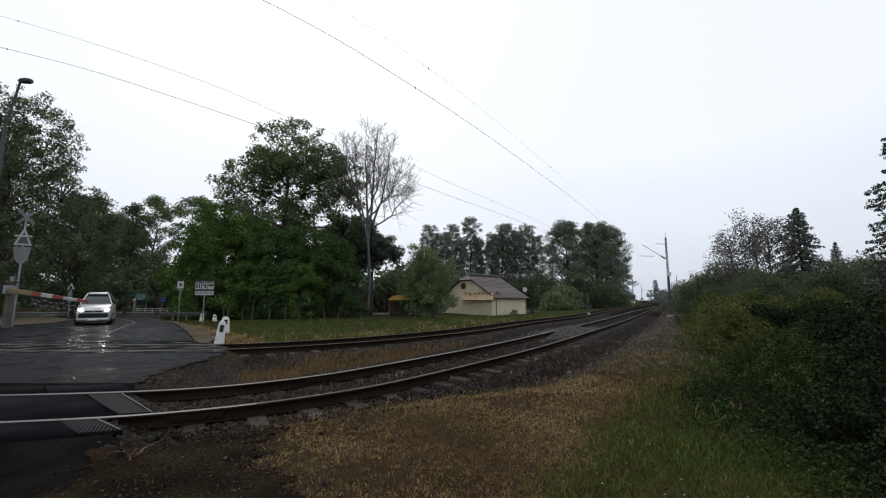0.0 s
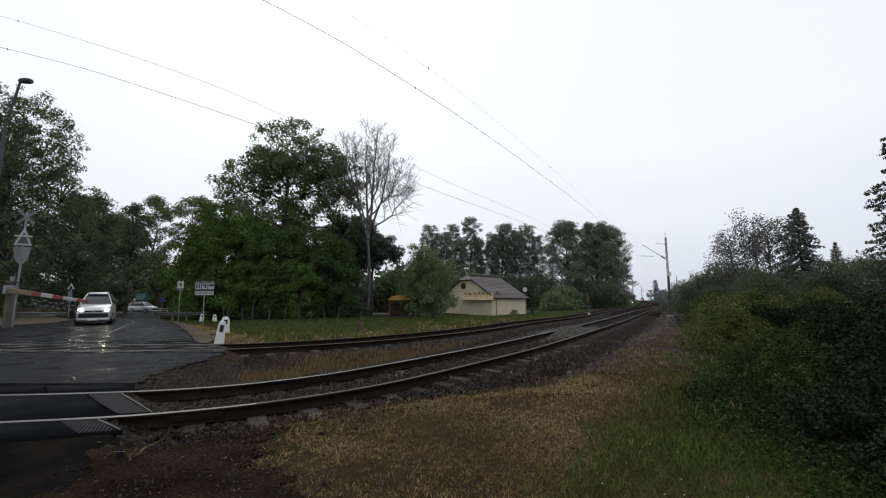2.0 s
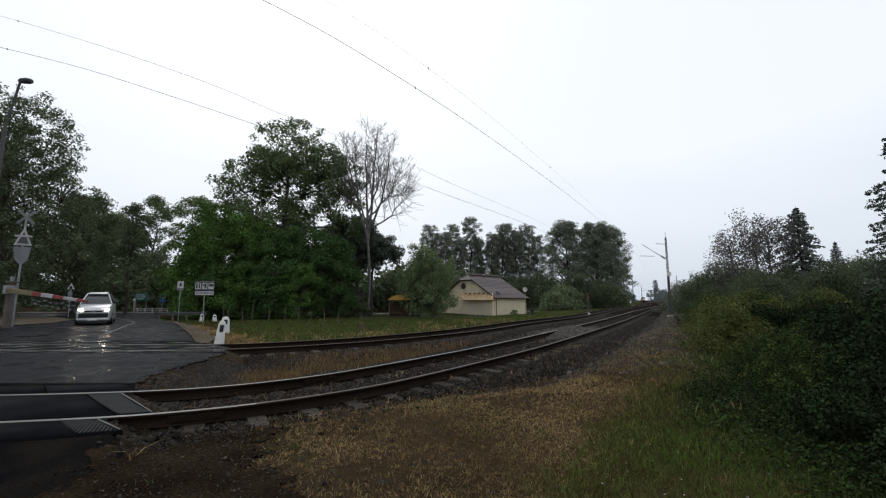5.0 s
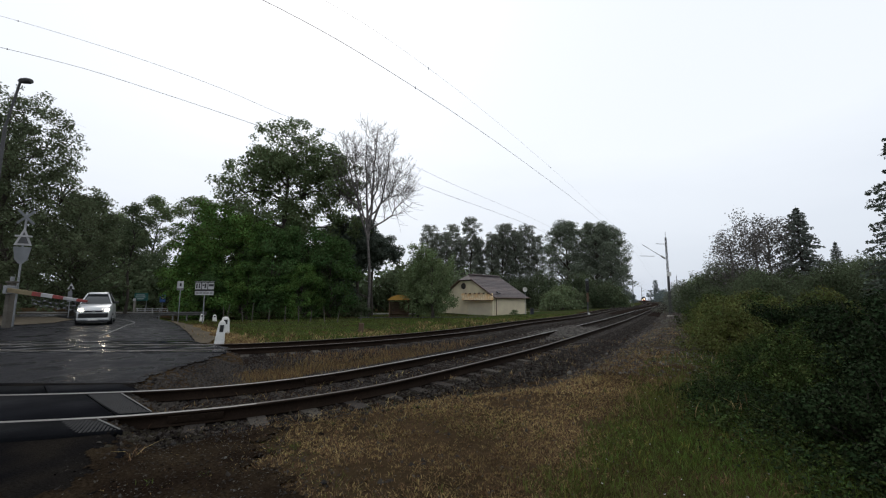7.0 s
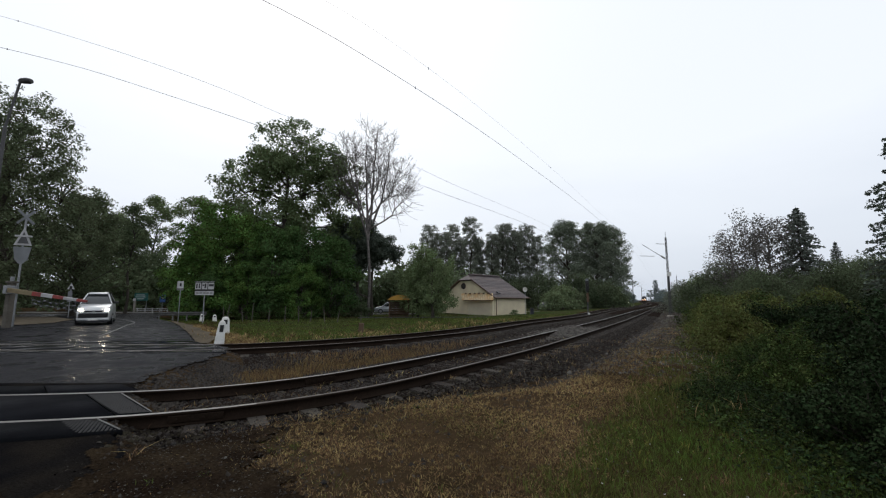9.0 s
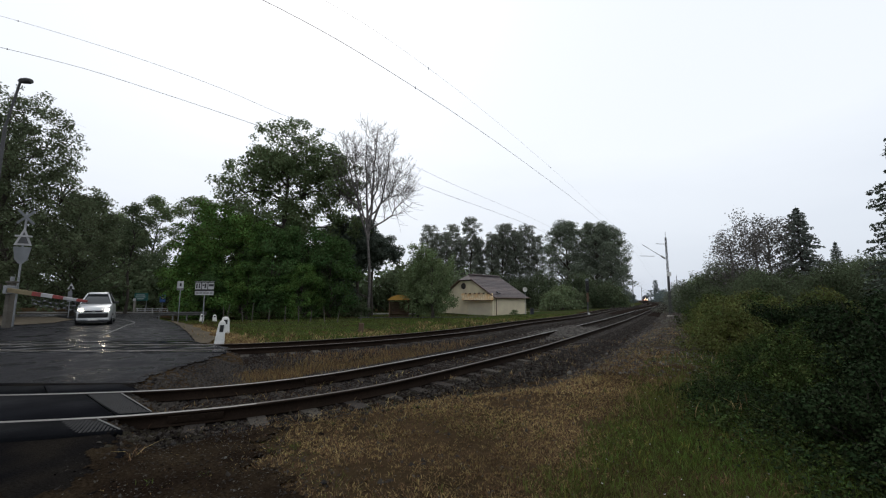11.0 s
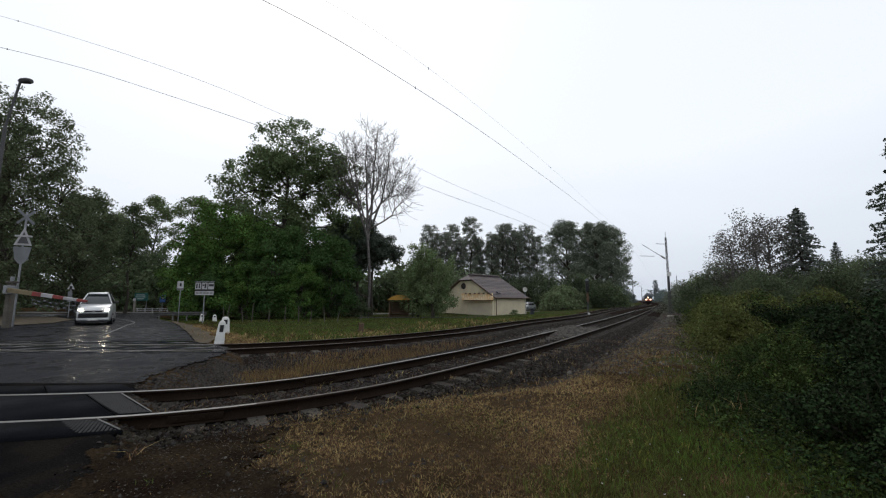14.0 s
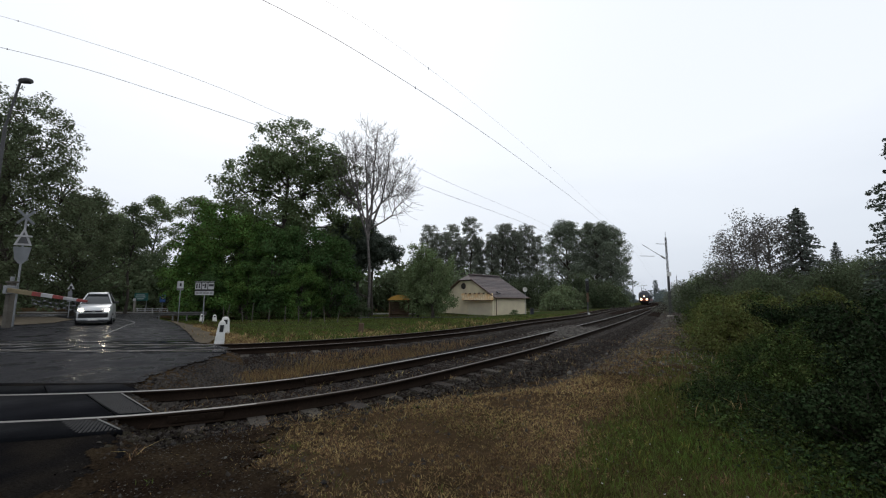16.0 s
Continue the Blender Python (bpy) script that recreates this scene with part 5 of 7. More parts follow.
# ---------------------------------------------------------------- grass
def blades(rng, xs, ys, length, width, droop=0.35, plain=False):
    """Single bent blades of grass at the given places."""
    n = len(xs)
    z = surface_z(xs, ys)
    a, L = rng.random(n) * 6.28, length * (0.5 + 0.9 * rng.random(n))
    w = width * (0.6 + 0.8 * rng.random(n))
    lean = rng.normal(size=(n, 2)) * droop * L[:, None]
    dx, dy = np.cos(a) * w, np.sin(a) * w
    p = np.stack([xs, ys, z - 0.01], 1)
    mid = p + np.concatenate([lean * 0.35, (L * 0.6)[:, None]], 1)
    tip = p + np.concatenate([lean, (L * (1 - 0.25 * rng.random(n)))[:, None]], 1)
    e = np.stack([dx, dy, np.zeros(n)], 1)
    if plain:
        v = np.stack([p - e, p + e, tip], 1).reshape(-1, 3)
        return v, np.arange(n)[:, None] * 3 + np.array([[0, 1, 2]])
    v = np.stack([p, mid - e, mid + e, tip], 1).reshape(-1, 3)
    i = np.arange(n)[:, None] * 4
    return v, np.concatenate([i + np.array([[0, 2, 1]]), i + np.array([[1, 2, 3]])])


def meadow(seed, n, x0, x1, y0, y1, keep, length, width, mat, label, droop=0.35, plain=False):
    rng = R(seed)
    y = y0 + (y1 - y0) * rng.random(n) ** 1.6
    x = x0 + (x1 - x0) * rng.random(n)
    patch = np.sin(x * 1.9 + 2 * np.sin(y * 1.3)) + np.sin(y * 2.3 + 2 * np.sin(x * 1.1 + 1)) + rng.normal(size=n) * 0.9
    dn, df = offset_to(NEAR, x, y), offset_to(FAR, x, y)
    ok = keep(x, y, dn, df, patch) & ((y0 > 2) | (y > 2.0 + 0.25 * patch)) & ~((x < np.interp(y, ROAD_Y, ROAD_R) + 0.1) & (y < 56))
    return tagged(part("grass", quick_mesh("grass", *blades(rng, x[ok], y[ok], length, width, droop, plain)), mat), label, "grass", kind="stuff")


def verge(y):
    """Where the dry grass of the track side gives way to the green of the bank."""
    return np.interp(y, [0, 2.5, 3.5, 6, 9, 12, 20, 30], [0.6, 0.7, 1.0, 2.6, 4.3, 6.0, 11.5, 18])


def thatch(x, y, dn, df, p):
    bare = x < -0.8 - 0.8 * (y - 3.7) + 0.22 * p
    return (dn > shoulder(x) - 0.15 + 0.16 * p) & (x < verge(y) + 0.12 * p) & (p > -1.5) & (~bare | (p > 2.4))


def worn(x, y):
    """Trodden and bare places in the dry strip."""
    return np.sin(x * 2.7 + 1.8 * np.sin(y * 2.1 + 1)) + np.sin(y * 3.4 + 2.2 * np.sin(x * 1.7)) + 0.6 * np.sin(x * 9.1 + 2 * np.sin(y * 7.3))


meadow(71, 420000, -4.5, 7, 1.7, 13, lambda x, y, dn, df, p: thatch(x, y, dn, df, p) & (worn(x, y) + 0.5 * p > -1.0), 0.038, 0.0038, M_DRYGRASS, "dry tan thatch on the trackside strip", 0.9, True)
meadow(78, 90000, -4.5, 7, 1.7, 13, lambda x, y, dn, df, p: thatch(x, y, dn, df, p) & (worn(x, y) < 1.2), 0.028, 0.0036, M_RUSTGRASS, "russet moss and straw on the trackside strip", 1.3, True)


def tufts(seed, n, keep, per, length, width, mat, label, x0=-4.5, x1=9.0, y0=1.8, y1=14.0, tight=0.035, droop=0.7):
    """Separate tussocks: blades that fan out from one root."""
    rng = R(seed)
    y = y0 + (y1 - y0) * rng.random(n) ** 1.5
    x = x0 + (x1 - x0) * rng.random(n)
    p = rng.normal(size=n)
    ok = keep(x, y, offset_to(NEAR, x, y), p) & (x > np.interp(y, ROAD_Y, ROAD_R) + 0.1)
    k = rng.integers(per // 2, per + per // 2, size=ok.sum())
    size = np.repeat(0.6 + 0.8 * rng.random(ok.sum()), k)
    bx, by = np.repeat(x[ok], k), np.repeat(y[ok], k)
    v, f = blades(rng, bx + rng.normal(size=len(bx)) * tight * size, by + rng.normal(size=len(bx)) * tight * size, length, width, droop)
    return tagged(part("grass_tufts", quick_mesh("grass_tufts", v, f), mat), label, "grass", kind="stuff")


tufts(101, 30000, lambda x, y, dn, p: (dn > shoulder(x) - 0.1 + 0.25 * p) & (x < verge(y) + 0.3 * p) & (worn(x, y) + p > -0.7) & (x > -1.05 - 0.8 * (y - 3.7) + 0.5 * p), 10, 0.034, 0.0040, M_DRYGRASS, "straw-coloured tussocks on the trackside strip", tight=0.014, droop=0.45)
tufts(109, 1600, lambda x, y, dn, p: (dn > shoulder(x) + 0.1 * p) & (x < verge(y) + 0.3 * p) & (x > -1.1 - 0.8 * (y - 3.7) + 0.5 * p), 10, 0.070, 0.0030, M_DRYGRASS, "taller dead stalks on the trackside strip", tight=0.02, droop=0.4)
tufts(102, 420, lambda x, y, dn, p: (dn > 0.9) & (dn < shoulder(x) + 0.5) & (x < verge(y)), 14, 0.12, 0.0034, M_DRYGRASS, "pale dead grass growing out of the ballast edge")
tufts(103, 900, lambda x, y, dn, p: (dn > shoulder(x) + 0.2) & (x < verge(y) + 0.2) & (worn(x, y) > 0.4) & (y > 3), 12, 0.07, 0.0034, M_GRASS, "small green tussocks in the dry strip")
tufts(104, 1700, lambda x, y, dn, p: (dn > 2.2) & (x > verge(y) - 0.1 + 0.15 * p) & (x < verge(y) + 3.5), 18, 0.115, 0.0030, M_GRASS, "long green tussocks below the brambles", 0.4, 12, 2.2, 12, 0.04, 0.3)
tufts(106, 1900, lambda x, y, dn, p: (x > np.interp(y, ROAD_Y, ROAD_R) + 0.9) & (offset_to(FAR, x, y) < -2.2 - 0.5 * np.abs(p)) & (offset_to(FAR, x, y) > -16), 16, 0.19, 0.009, M_GRASS, "long green tussocks in the meadow beyond the far track", -14, 22, 13.5, 40, 0.12, 0.5)
tufts(107, 900, lambda x, y, dn, p: (x > np.interp(y, ROAD_Y, ROAD_R) + 0.7) & (offset_to(FAR, x, y) < -1.9) & (offset_to(FAR, x, y) > -7 - p), 14, 0.26, 0.010, M_DRYGRASS, "straw-coloured tussocks along the far track", -12, 18, 13.2, 34, 0.10, 0.6)
tufts(108, 9000, lambda x, y, dn, p: (x > np.interp(y, ROAD_Y, ROAD_R) + 0.35 + 0.25 * np.abs(p)) & (x < np.interp(y, ROAD_Y, ROAD_R) + 2.2) & (offset_to(FAR, x, y) < -1.6), 14, 0.20, 0.010, M_DRYGRASS, "dry grass growing into the sandy road edge", -18, -5, 13.6, 28, 0.10, 0.6)
tufts(110, 1500, lambda x, y, dn, p: (dn > 2.2) & (x > verge(y) - 0.2) & (x < verge(y) + 2.0) & (worn(x * 0.6, y * 0.6) + 0.5 * p > 0.3), 12, 0.085, 0.0030, M_RUSTGRASS, "dead brown grass among the green of the bank", 0.4, 12, 2.2, 12, 0.05, 0.5)
tufts(113, 800, lambda x, y, dn, p: (dn > 2.2) & (x > verge(y) - 0.1 + 0.1 * p) & (x < verge(y) + 0.9 + 0.2 * p), 12, 0.085, 0.0032, M_STRAWGREEN, "yellowing grass along the edge of the bank", 0.4, 8, 2.2, 8, 0.05, 0.45)
tufts(111, 1500, lambda x, y, dn, p: (dn > 0.95) & (x > -3.2) & (x < -0.6 - 0.8 * (y - 3.7)) & (p > 0.2), 8, 0.034, 0.0032, M_DRYGRASS, "scattered straw on the darkened soil", -4, 1, 2.0, 6.2, 0.02, 0.6)
tufts(112, 9000, lambda x, y, dn, p: (dn > 2.7 + 0.2 * p) & (dn < 4.6 + 0.3 * p) & (x < verge(y) + 0.5), 10, 0.055, 0.0060, M_DRYGRASS, "bleached straw on the stony path", 0, 14, 7, 24, 0.04, 0.6)
tufts(105, 160, lambda x, y, dn, p: (np.abs(dn) < 0.62) & (x > -3.6), 12, 0.10, 0.003, M_DRYGRASS, "dry weeds between the rails", -4, 6, 5.5, 18)
meadow(79, 22000, 2, 22, 12, 36, thatch, 0.08, 0.008, M_GRASS, "thin olive grass further along the track", 0.6, True)
meadow(85, 60000, -2, 5, 2.4, 9, lambda x, y, dn, df, p: (dn > shoulder(x) - 0.1) & (p > 1.7) & (x > -1.2 - 0.8 * (y - 3.7)), 0.05, 0.0028, M_GRASS, "thin green tufts in the dry trackside strip", 0.8, True)
meadow(72, 190000, 0, 16, 1.4, 26, lambda x, y, dn, df, p: (dn > 2.4) & (x > verge(y) + 0.14 * p - 0.1) & ((y < 7.5) | (p > 0.6)), 0.095, 0.0032, M_GRASS, "tall green grass below the brambles", 0.3)
meadow(87, 110000, 0.3, 8, 1.8, 8.5, lambda x, y, dn, df, p: (dn > 2.4) & (x > verge(y) + 0.14 * p - 0.1) & ((y < 5.5) | (p > -0.4)), 0.06, 0.0042, M_GRASS, "short green grass on the bank", 0.7, True)
meadow(73, 2600, 0, 16, 5.5, 24, lambda x, y, dn, df, p: (dn > 2.4) & (x > verge(y) + 0.3 * p - 0.8), 0.24, 0.004, M_DRYGRASS, "dry stalks among the green grass")
meadow(74, 150000, -8, 16, 8, 24, lambda x, y, dn, df, p: (dn < -2.3 - 0.2 * p) & (df > 1.75 + 0.1 * p) & (y < 15.5 + 2 * p) & (x > -4.3 + 0.3 * p), 0.17, 0.0055, M_RUSTGRASS, "russet dry grass between the two tracks")
meadow(75, 120000, -34, 30, 13, 52, lambda x, y, dn, df, p: (df < -2.6 - 0.4 * p) & (df > -24), 0.13, 0.014, M_GRASS, "green meadow grass beyond the far track")
meadow(76, 13000, -24, 26, 12.5, 45, lambda x, y, dn, df, p: (df < -1.9) & (df > -4.6 - p), 0.16, 0.012, M_DRYGRASS, "pale dry grass along the far track")
meadow(77, 9000, -4, 8, 5, 24, lambda x, y, dn, df, p: (np.abs(dn) < 2.4) & (p > 0.9), 0.10, 0.005, M_DRYGRASS, "dry weeds growing in the ballast", 0.6)


def litter(seed, n, mat, label, lo=0.012, hi=0.035, name="leaf_litter", where=None):
    """Dead leaves, straw and pebbles lying on the dry strip."""
    rng = R(seed)
    y = 1.7 + 16 * rng.random(n) ** 1.7
    x = -4.5 + 16 * rng.random(n)
    dn = offset_to(NEAR, x, y)
    ok = (dn > shoulder(x) - 0.3) & (x < verge(y) + 0.5) & (x > np.interp(y, ROAD_Y, ROAD_R) + 0.05 - 0.8 * rng.random(n) ** 3 * (lo > 0.009))
    if where:
        ok &= where(x, y)
    x, y = x[ok], y[ok]
    c = np.stack([x, y, surface_z(x, y) + 0.026], 1)
    v, f = leaf_cloud(rng, c, np.full(len(x), 0.02), np.ones(len(x), int), 1.0, 0.3, 2.5)
    s = lo + (hi - lo) * rng.random(len(x)) ** 2
    v = (v.reshape(-1, 4, 3) - c[:, None]) * s[:, None, None] + c[:, None]
    return tagged(part(name, quick_mesh(name, v.reshape(-1, 3), f), mat), label, "leaf litter", kind="stuff")


litter(81, 35000, M_RUSTGRASS, "brown dead leaves and straw on the trackside strip", 0.008, 0.020, "leaf_litter", lambda x, y: x > -1.3 - 0.8 * (y - 3.7))
litter(82, 15000, M_BALLAST, "small dark pebbles on the trackside strip", 0.008, 0.018, "pebbles")
litter(84, 60000, M_STONE, "dark broken stones strewn beside the crossing", 0.010, 0.030, "strewn_stones", lambda x, y: x < -0.5 - 0.8 * (y - 3.7))
litter(86, 30000, M_PALESTONE, "pale gravel on the path beside the ballast", 0.025, 0.06, "path_gravel", lambda x, y: (y > 8.5) & (x < verge(y) + 0.2))
litter(88, 60000, M_PALESTONE, "small grey pebbles on the darkened soil", 0.006, 0.017, "soil_pebbles", lambda x, y: x < -0.8 - 0.8 * (y - 3.7))
litter(83, 9000, M_BUD, "pale dry plant scraps on the trackside strip", 0.01, 0.03, "plant_scraps")


# low weeds where the grass meets the brambles
wr, wn_ = R(91), 2600
wy = 5.2 + 11.4 * wr.random(wn_) ** 1.2
wx = verge(wy) + (0.9 + 2.6 * wr.random(wn_) ** 0.7) * (0.5 + wy / 14)
wc = np.stack([wx, wy, surface_z(wx, wy) + 0.04 + 0.08 * wr.random(wn_)], 1)
wv, wf = leaf_cloud(wr, wc, np.full(wn_, 0.10), np.full(wn_, 9), 0.034, 0.9, 0.8)
tagged(part("weeds", quick_mesh("weeds", wv, wf), M_BUSH), "low dark green weeds at the foot of the brambles", "weeds", kind="stuff")
# the first, darker set puts the thicket's shade into its leaf colour
for mat, label in ((M_DARKLEAF, "nettles at the foot of the thicket, coloured dark for its shade"), (M_BUSH, "green nettles and dock leaves before the thicket")):
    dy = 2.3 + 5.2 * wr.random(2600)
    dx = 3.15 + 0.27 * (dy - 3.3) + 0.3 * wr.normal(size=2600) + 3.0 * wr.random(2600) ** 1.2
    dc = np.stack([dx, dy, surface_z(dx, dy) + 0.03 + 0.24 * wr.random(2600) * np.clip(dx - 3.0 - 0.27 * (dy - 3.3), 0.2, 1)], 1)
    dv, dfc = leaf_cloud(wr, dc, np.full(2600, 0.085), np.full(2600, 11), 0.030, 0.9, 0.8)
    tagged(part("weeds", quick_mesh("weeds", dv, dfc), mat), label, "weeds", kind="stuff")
fy = 2.6 + 9 * wr.random(90) ** 1.2
fx = verge(fy) + 3.2 * wr.random(90)
fc = np.stack([fx, fy, surface_z(fx, fy) + 0.11 + 0.06 * wr.random(90)], 1)
fv, ff = leaf_cloud(wr, fc, np.full(90, 0.006), np.full(90, 5), 0.007, 0.5, 1.5)
tagged(part("wildflowers", quick_mesh("wildflowers", fv, ff), M_WHITE), "tiny white wildflowers in the grass", "flowers", kind="stuff")


# ---------------------------------------------------------------- the yellow house
def house():
    """Local x runs along the eaves wall, local y along the gable wall; the origin is their common corner."""
    ob = empty("house", pose(6.34, 50.0, -0.50, 0, 0, 45), "small cream rendered house with a brown tiled roof", "house")
    LX, LY, HW, HR, ov, low = 6.8, 9.2, 2.28, 5.25, 0.32, -0.25
    up, mid, slope = HR - 0.85, LY / 2, (HR - HW + 0.02) / (LY / 2 + 0.32)
    hip_x, hip_z, end_x = 0.40, HR - 0.1 - slope, LX + ov
    walls = (("eaves_wall", [(0, 0, low), (LX, 0, low), (LX, 0, HW), (0, 0, HW)], (0, -1, 0)),
             ("gable_wall", [(0, 0.25, low), (0, LY - 0.25, low), (0, LY - 0.25, HW), (0, mid + 1.0, up), (0, mid - 1.0, up), (0, 0.25, HW)], (-1, 0, 0)),
             ("end_wall", [(LX, 0.25, low), (LX, LY - 0.25, low), (LX, LY - 0.25, HW), (LX, mid, HR - 0.22), (LX, 0.25, HW)], (1, 0, 0)),
             ("back_wall", [(0, LY, low), (LX, LY, low), (LX, LY, HW), (0, LY, HW)], (0, 1, 0)))
    for name, pts, axis in walls:
        part(name, plate(pts, 0.22, axis), M_RENDERWALL, ob)
    roof = part("roof", plate([(-ov, -ov, HW - 0.12), (LX + ov, -ov, HW - 0.12), (end_x, mid, HR - 0.1), (hip_x, mid, HR - 0.1), (-ov, mid - 1.0, hip_z)], 0.06, (0, 0, 1)), M_BROWN, ob)
    part("roof", plate([(-ov, LY + ov, HW - 0.12), (LX + ov, LY + ov, HW - 0.12), (end_x, mid, HR - 0.1), (hip_x, mid, HR - 0.1), (-ov, mid + 1.0, hip_z)], 0.06, (0, 0, 1)), M_BROWN, ob)
    rows = 15
    for side in (0, 1):
        for i in range(rows):
            a, b = i / rows, (i + 1.15) / rows
            y0, y1 = -ov + (mid + ov) * a, -ov + (mid + ov) * min(1, b)
            z0, z1 = HW - 0.12 + (HR - HW + 0.02) * a, HW - 0.12 + (HR - HW + 0.02) * min(1, b)
            c0, c1 = [max(0.0, 1.0 - (mid - y)) * (hip_x + ov) for y in (y0, y1)]
            if side:
                y0, y1 = LY - y0, LY - y1
            bm = plate([(-ov + c0, y0, z0 + 0.055), (LX + ov - (LX + ov - end_x) * a, y0, z0 + 0.055), (LX + ov - (LX + ov - end_x) * min(1, b), y1, z1 + 0.015), (-ov + c1, y1, z1 + 0.015)], 0.035, (0, 0, 1))
            part("tile_course", bm, M_TILE, roof)
    part("hip", plate([(-ov - 0.08, mid - 1.08, hip_z), (-ov - 0.08, mid + 1.08, hip_z), (hip_x, mid, HR - 0.02)], 0.06, (-0.5, 0, 1)), M_TILE, roof)
    part("ridge_cap", rod((hip_x, mid, HR + 0.02), (end_x, mid, HR + 0.02), 0.11, seg=12), M_TILE, ob)
    for side in (-1, 1):
        y0 = mid + side * (mid + ov)
        part("bargeboard", plate([(-ov - 0.02, y0, HW - 0.2), (-ov - 0.02, mid + side, hip_z - 0.06), (-ov - 0.02, mid + side, hip_z + 0.10), (-ov - 0.02, y0, HW - 0.03)], 0.03, (-1, 0, 0)), M_BROWN, ob)
    part("fascia", box(LX + 2 * ov, 0.03, 0.14, (LX / 2, -ov - 0.02, HW - 0.12)), M_BROWN, ob)
    part("gutter", rod((-ov, -ov - 0.09, HW - 0.12), (LX + ov, -ov - 0.09, HW - 0.12), 0.06), M_BROWN, ob)
    part("downpipe", rod((0.22, -0.08, -0.2), (0.22, -0.08, HW - 0.1), 0.045), M_BROWN, ob)
    bm = bmesh.new()
    bmesh.ops.create_cone(bm, cap_ends=True, segments=28, radius1=0.36, radius2=0.36, depth=0.06, matrix=Matrix.Translation((-0.03, mid + 0.5, 3.74)) @ Matrix.Rotation(radians(90), 4, "Y"))
    vent = part("round_window", bm, M_BLACK, ob, "dark round gable window")
    bm = bmesh.new()
    for k in range(28):
        a, b = k * 6.2832 / 28, (k + 1) * 6.2832 / 28
        rod((-0.05, mid + 0.5 + 0.38 * math.cos(a), 3.74 + 0.38 * math.sin(a)), (-0.05, mid + 0.5 + 0.38 * math.cos(b), 3.74 + 0.38 * math.sin(b)), 0.035, seg=6, bm=bm)
    part("window_frame", bm, M_BROWN, vent)
    for k in (-0.12, 0.12):
        part("glazing_bar", box(0.03, 0.7, 0.03, (-0.07, mid + 0.5, 3.74 + k)), M_BROWN, vent)
    # porch under a lean-to of corrugated sheet
    porch = part("porch", plate([(-0.42, 0.05, low), (-0.42, 4.2, low), (-0.42, 4.2, 1.95), (-0.42, 0.05, 1.95)], 0.16, (-1, 0, 0)), M_RENDERWALL, ob)
    part("garage_door", plate([(-0.425, 0.35, low + 0.1), (-0.425, 3.9, low + 0.1), (-0.425, 3.9, 1.80), (-0.425, 0.35, 1.80)], 0.02, (-1, 0, 0)), M_SHUTTER, porch, "cream panelled door")
    for y in (0.05, 4.2):
        part("porch_side", plate([(-0.26, y, low), (-0.005, y, low), (-0.005, y, 2.2), (-0.26, y, 1.95)], 0.16, (0, -1 if y < 1 else 1, 0)), M_RENDERWALL, porch)
    bm = bmesh.new()
    n = 56
    cols = []
    for i in range(n + 1):
        u = i / n
        w = 0.035 * math.sin(i * 2 * math.pi / 4)
        cols.append([bm.verts.new((-0.86, -0.45 + 5.1 * u, 1.90 + w)), bm.verts.new((-0.42, -0.10 + 5.2 * u, 2.34 + w)), bm.verts.new((0.0, 0.30 + 5.3 * u, 2.76 + w))])
    for a, b in zip(cols, cols[1:]):
        for j in range(2):
            bm.faces.new((a[j], a[j + 1], b[j + 1], b[j]))
    bmesh.ops.solidify(bm, geom=bm.faces[:], thickness=0.012)
    part("lean_to_roof", bm, M_SHEET, ob, "faded ochre corrugated lean-to roof")
    part("lean_to_fascia", box(0.03, 4.75, 0.10, (-0.88, 1.92, 1.86)), M_BROWN, ob)
    for k in range(6):
        part("roof_clip", box(0.2, 0.26, 0.03, (-0.12, 0.9 + k * 0.75, 2.74), turn=Matrix.Rotation(radians(-44), 4, "Y")), M_BROWN, ob)
    part("roof_hatch", box(0.5, 0.4, 0.12, (1.2, 0.35, 2.85), 0.01, Matrix.Rotation(radians(38), 4, "X")), M_BLACK, ob)
    return ob


house()


def dish():
    ob = empty("satellite_dish", pose(10.6, 52.6, -0.58), "round white satellite dish on a pole by the house", "satellite dish")
    part("pole", rod((0, 0, 0), (0, 0, 3.2), 0.03), M_STEEL, ob)
    bm = bmesh.new()
    rings = []
    for i, (r, d) in enumerate(((0.02, 0.0), (0.13, 0.015), (0.23, 0.05), (0.30, 0.09))):
        rings.append([bm.verts.new((r * math.cos(k * math.pi / 10), d * -1, 3.35 + r * math.sin(k * math.pi / 10))) for k in range(20)])
    for a, b in zip(rings, rings[1:]):
        for k in range(20):
            bm.faces.new((a[k], a[(k + 1) % 20], b[(k + 1) % 20], b[k]))
    bm.faces.new(rings[0])
    bmesh.ops.solidify(bm, geom=bm.faces[:], thickness=0.01)
    part("reflector", bm, M_WHITE, ob, "white dished reflector")
    part("feed_arm", rod((0, -0.05, 3.0), (0, -0.4, 3.2), 0.012), M_STEEL, ob)


dish()


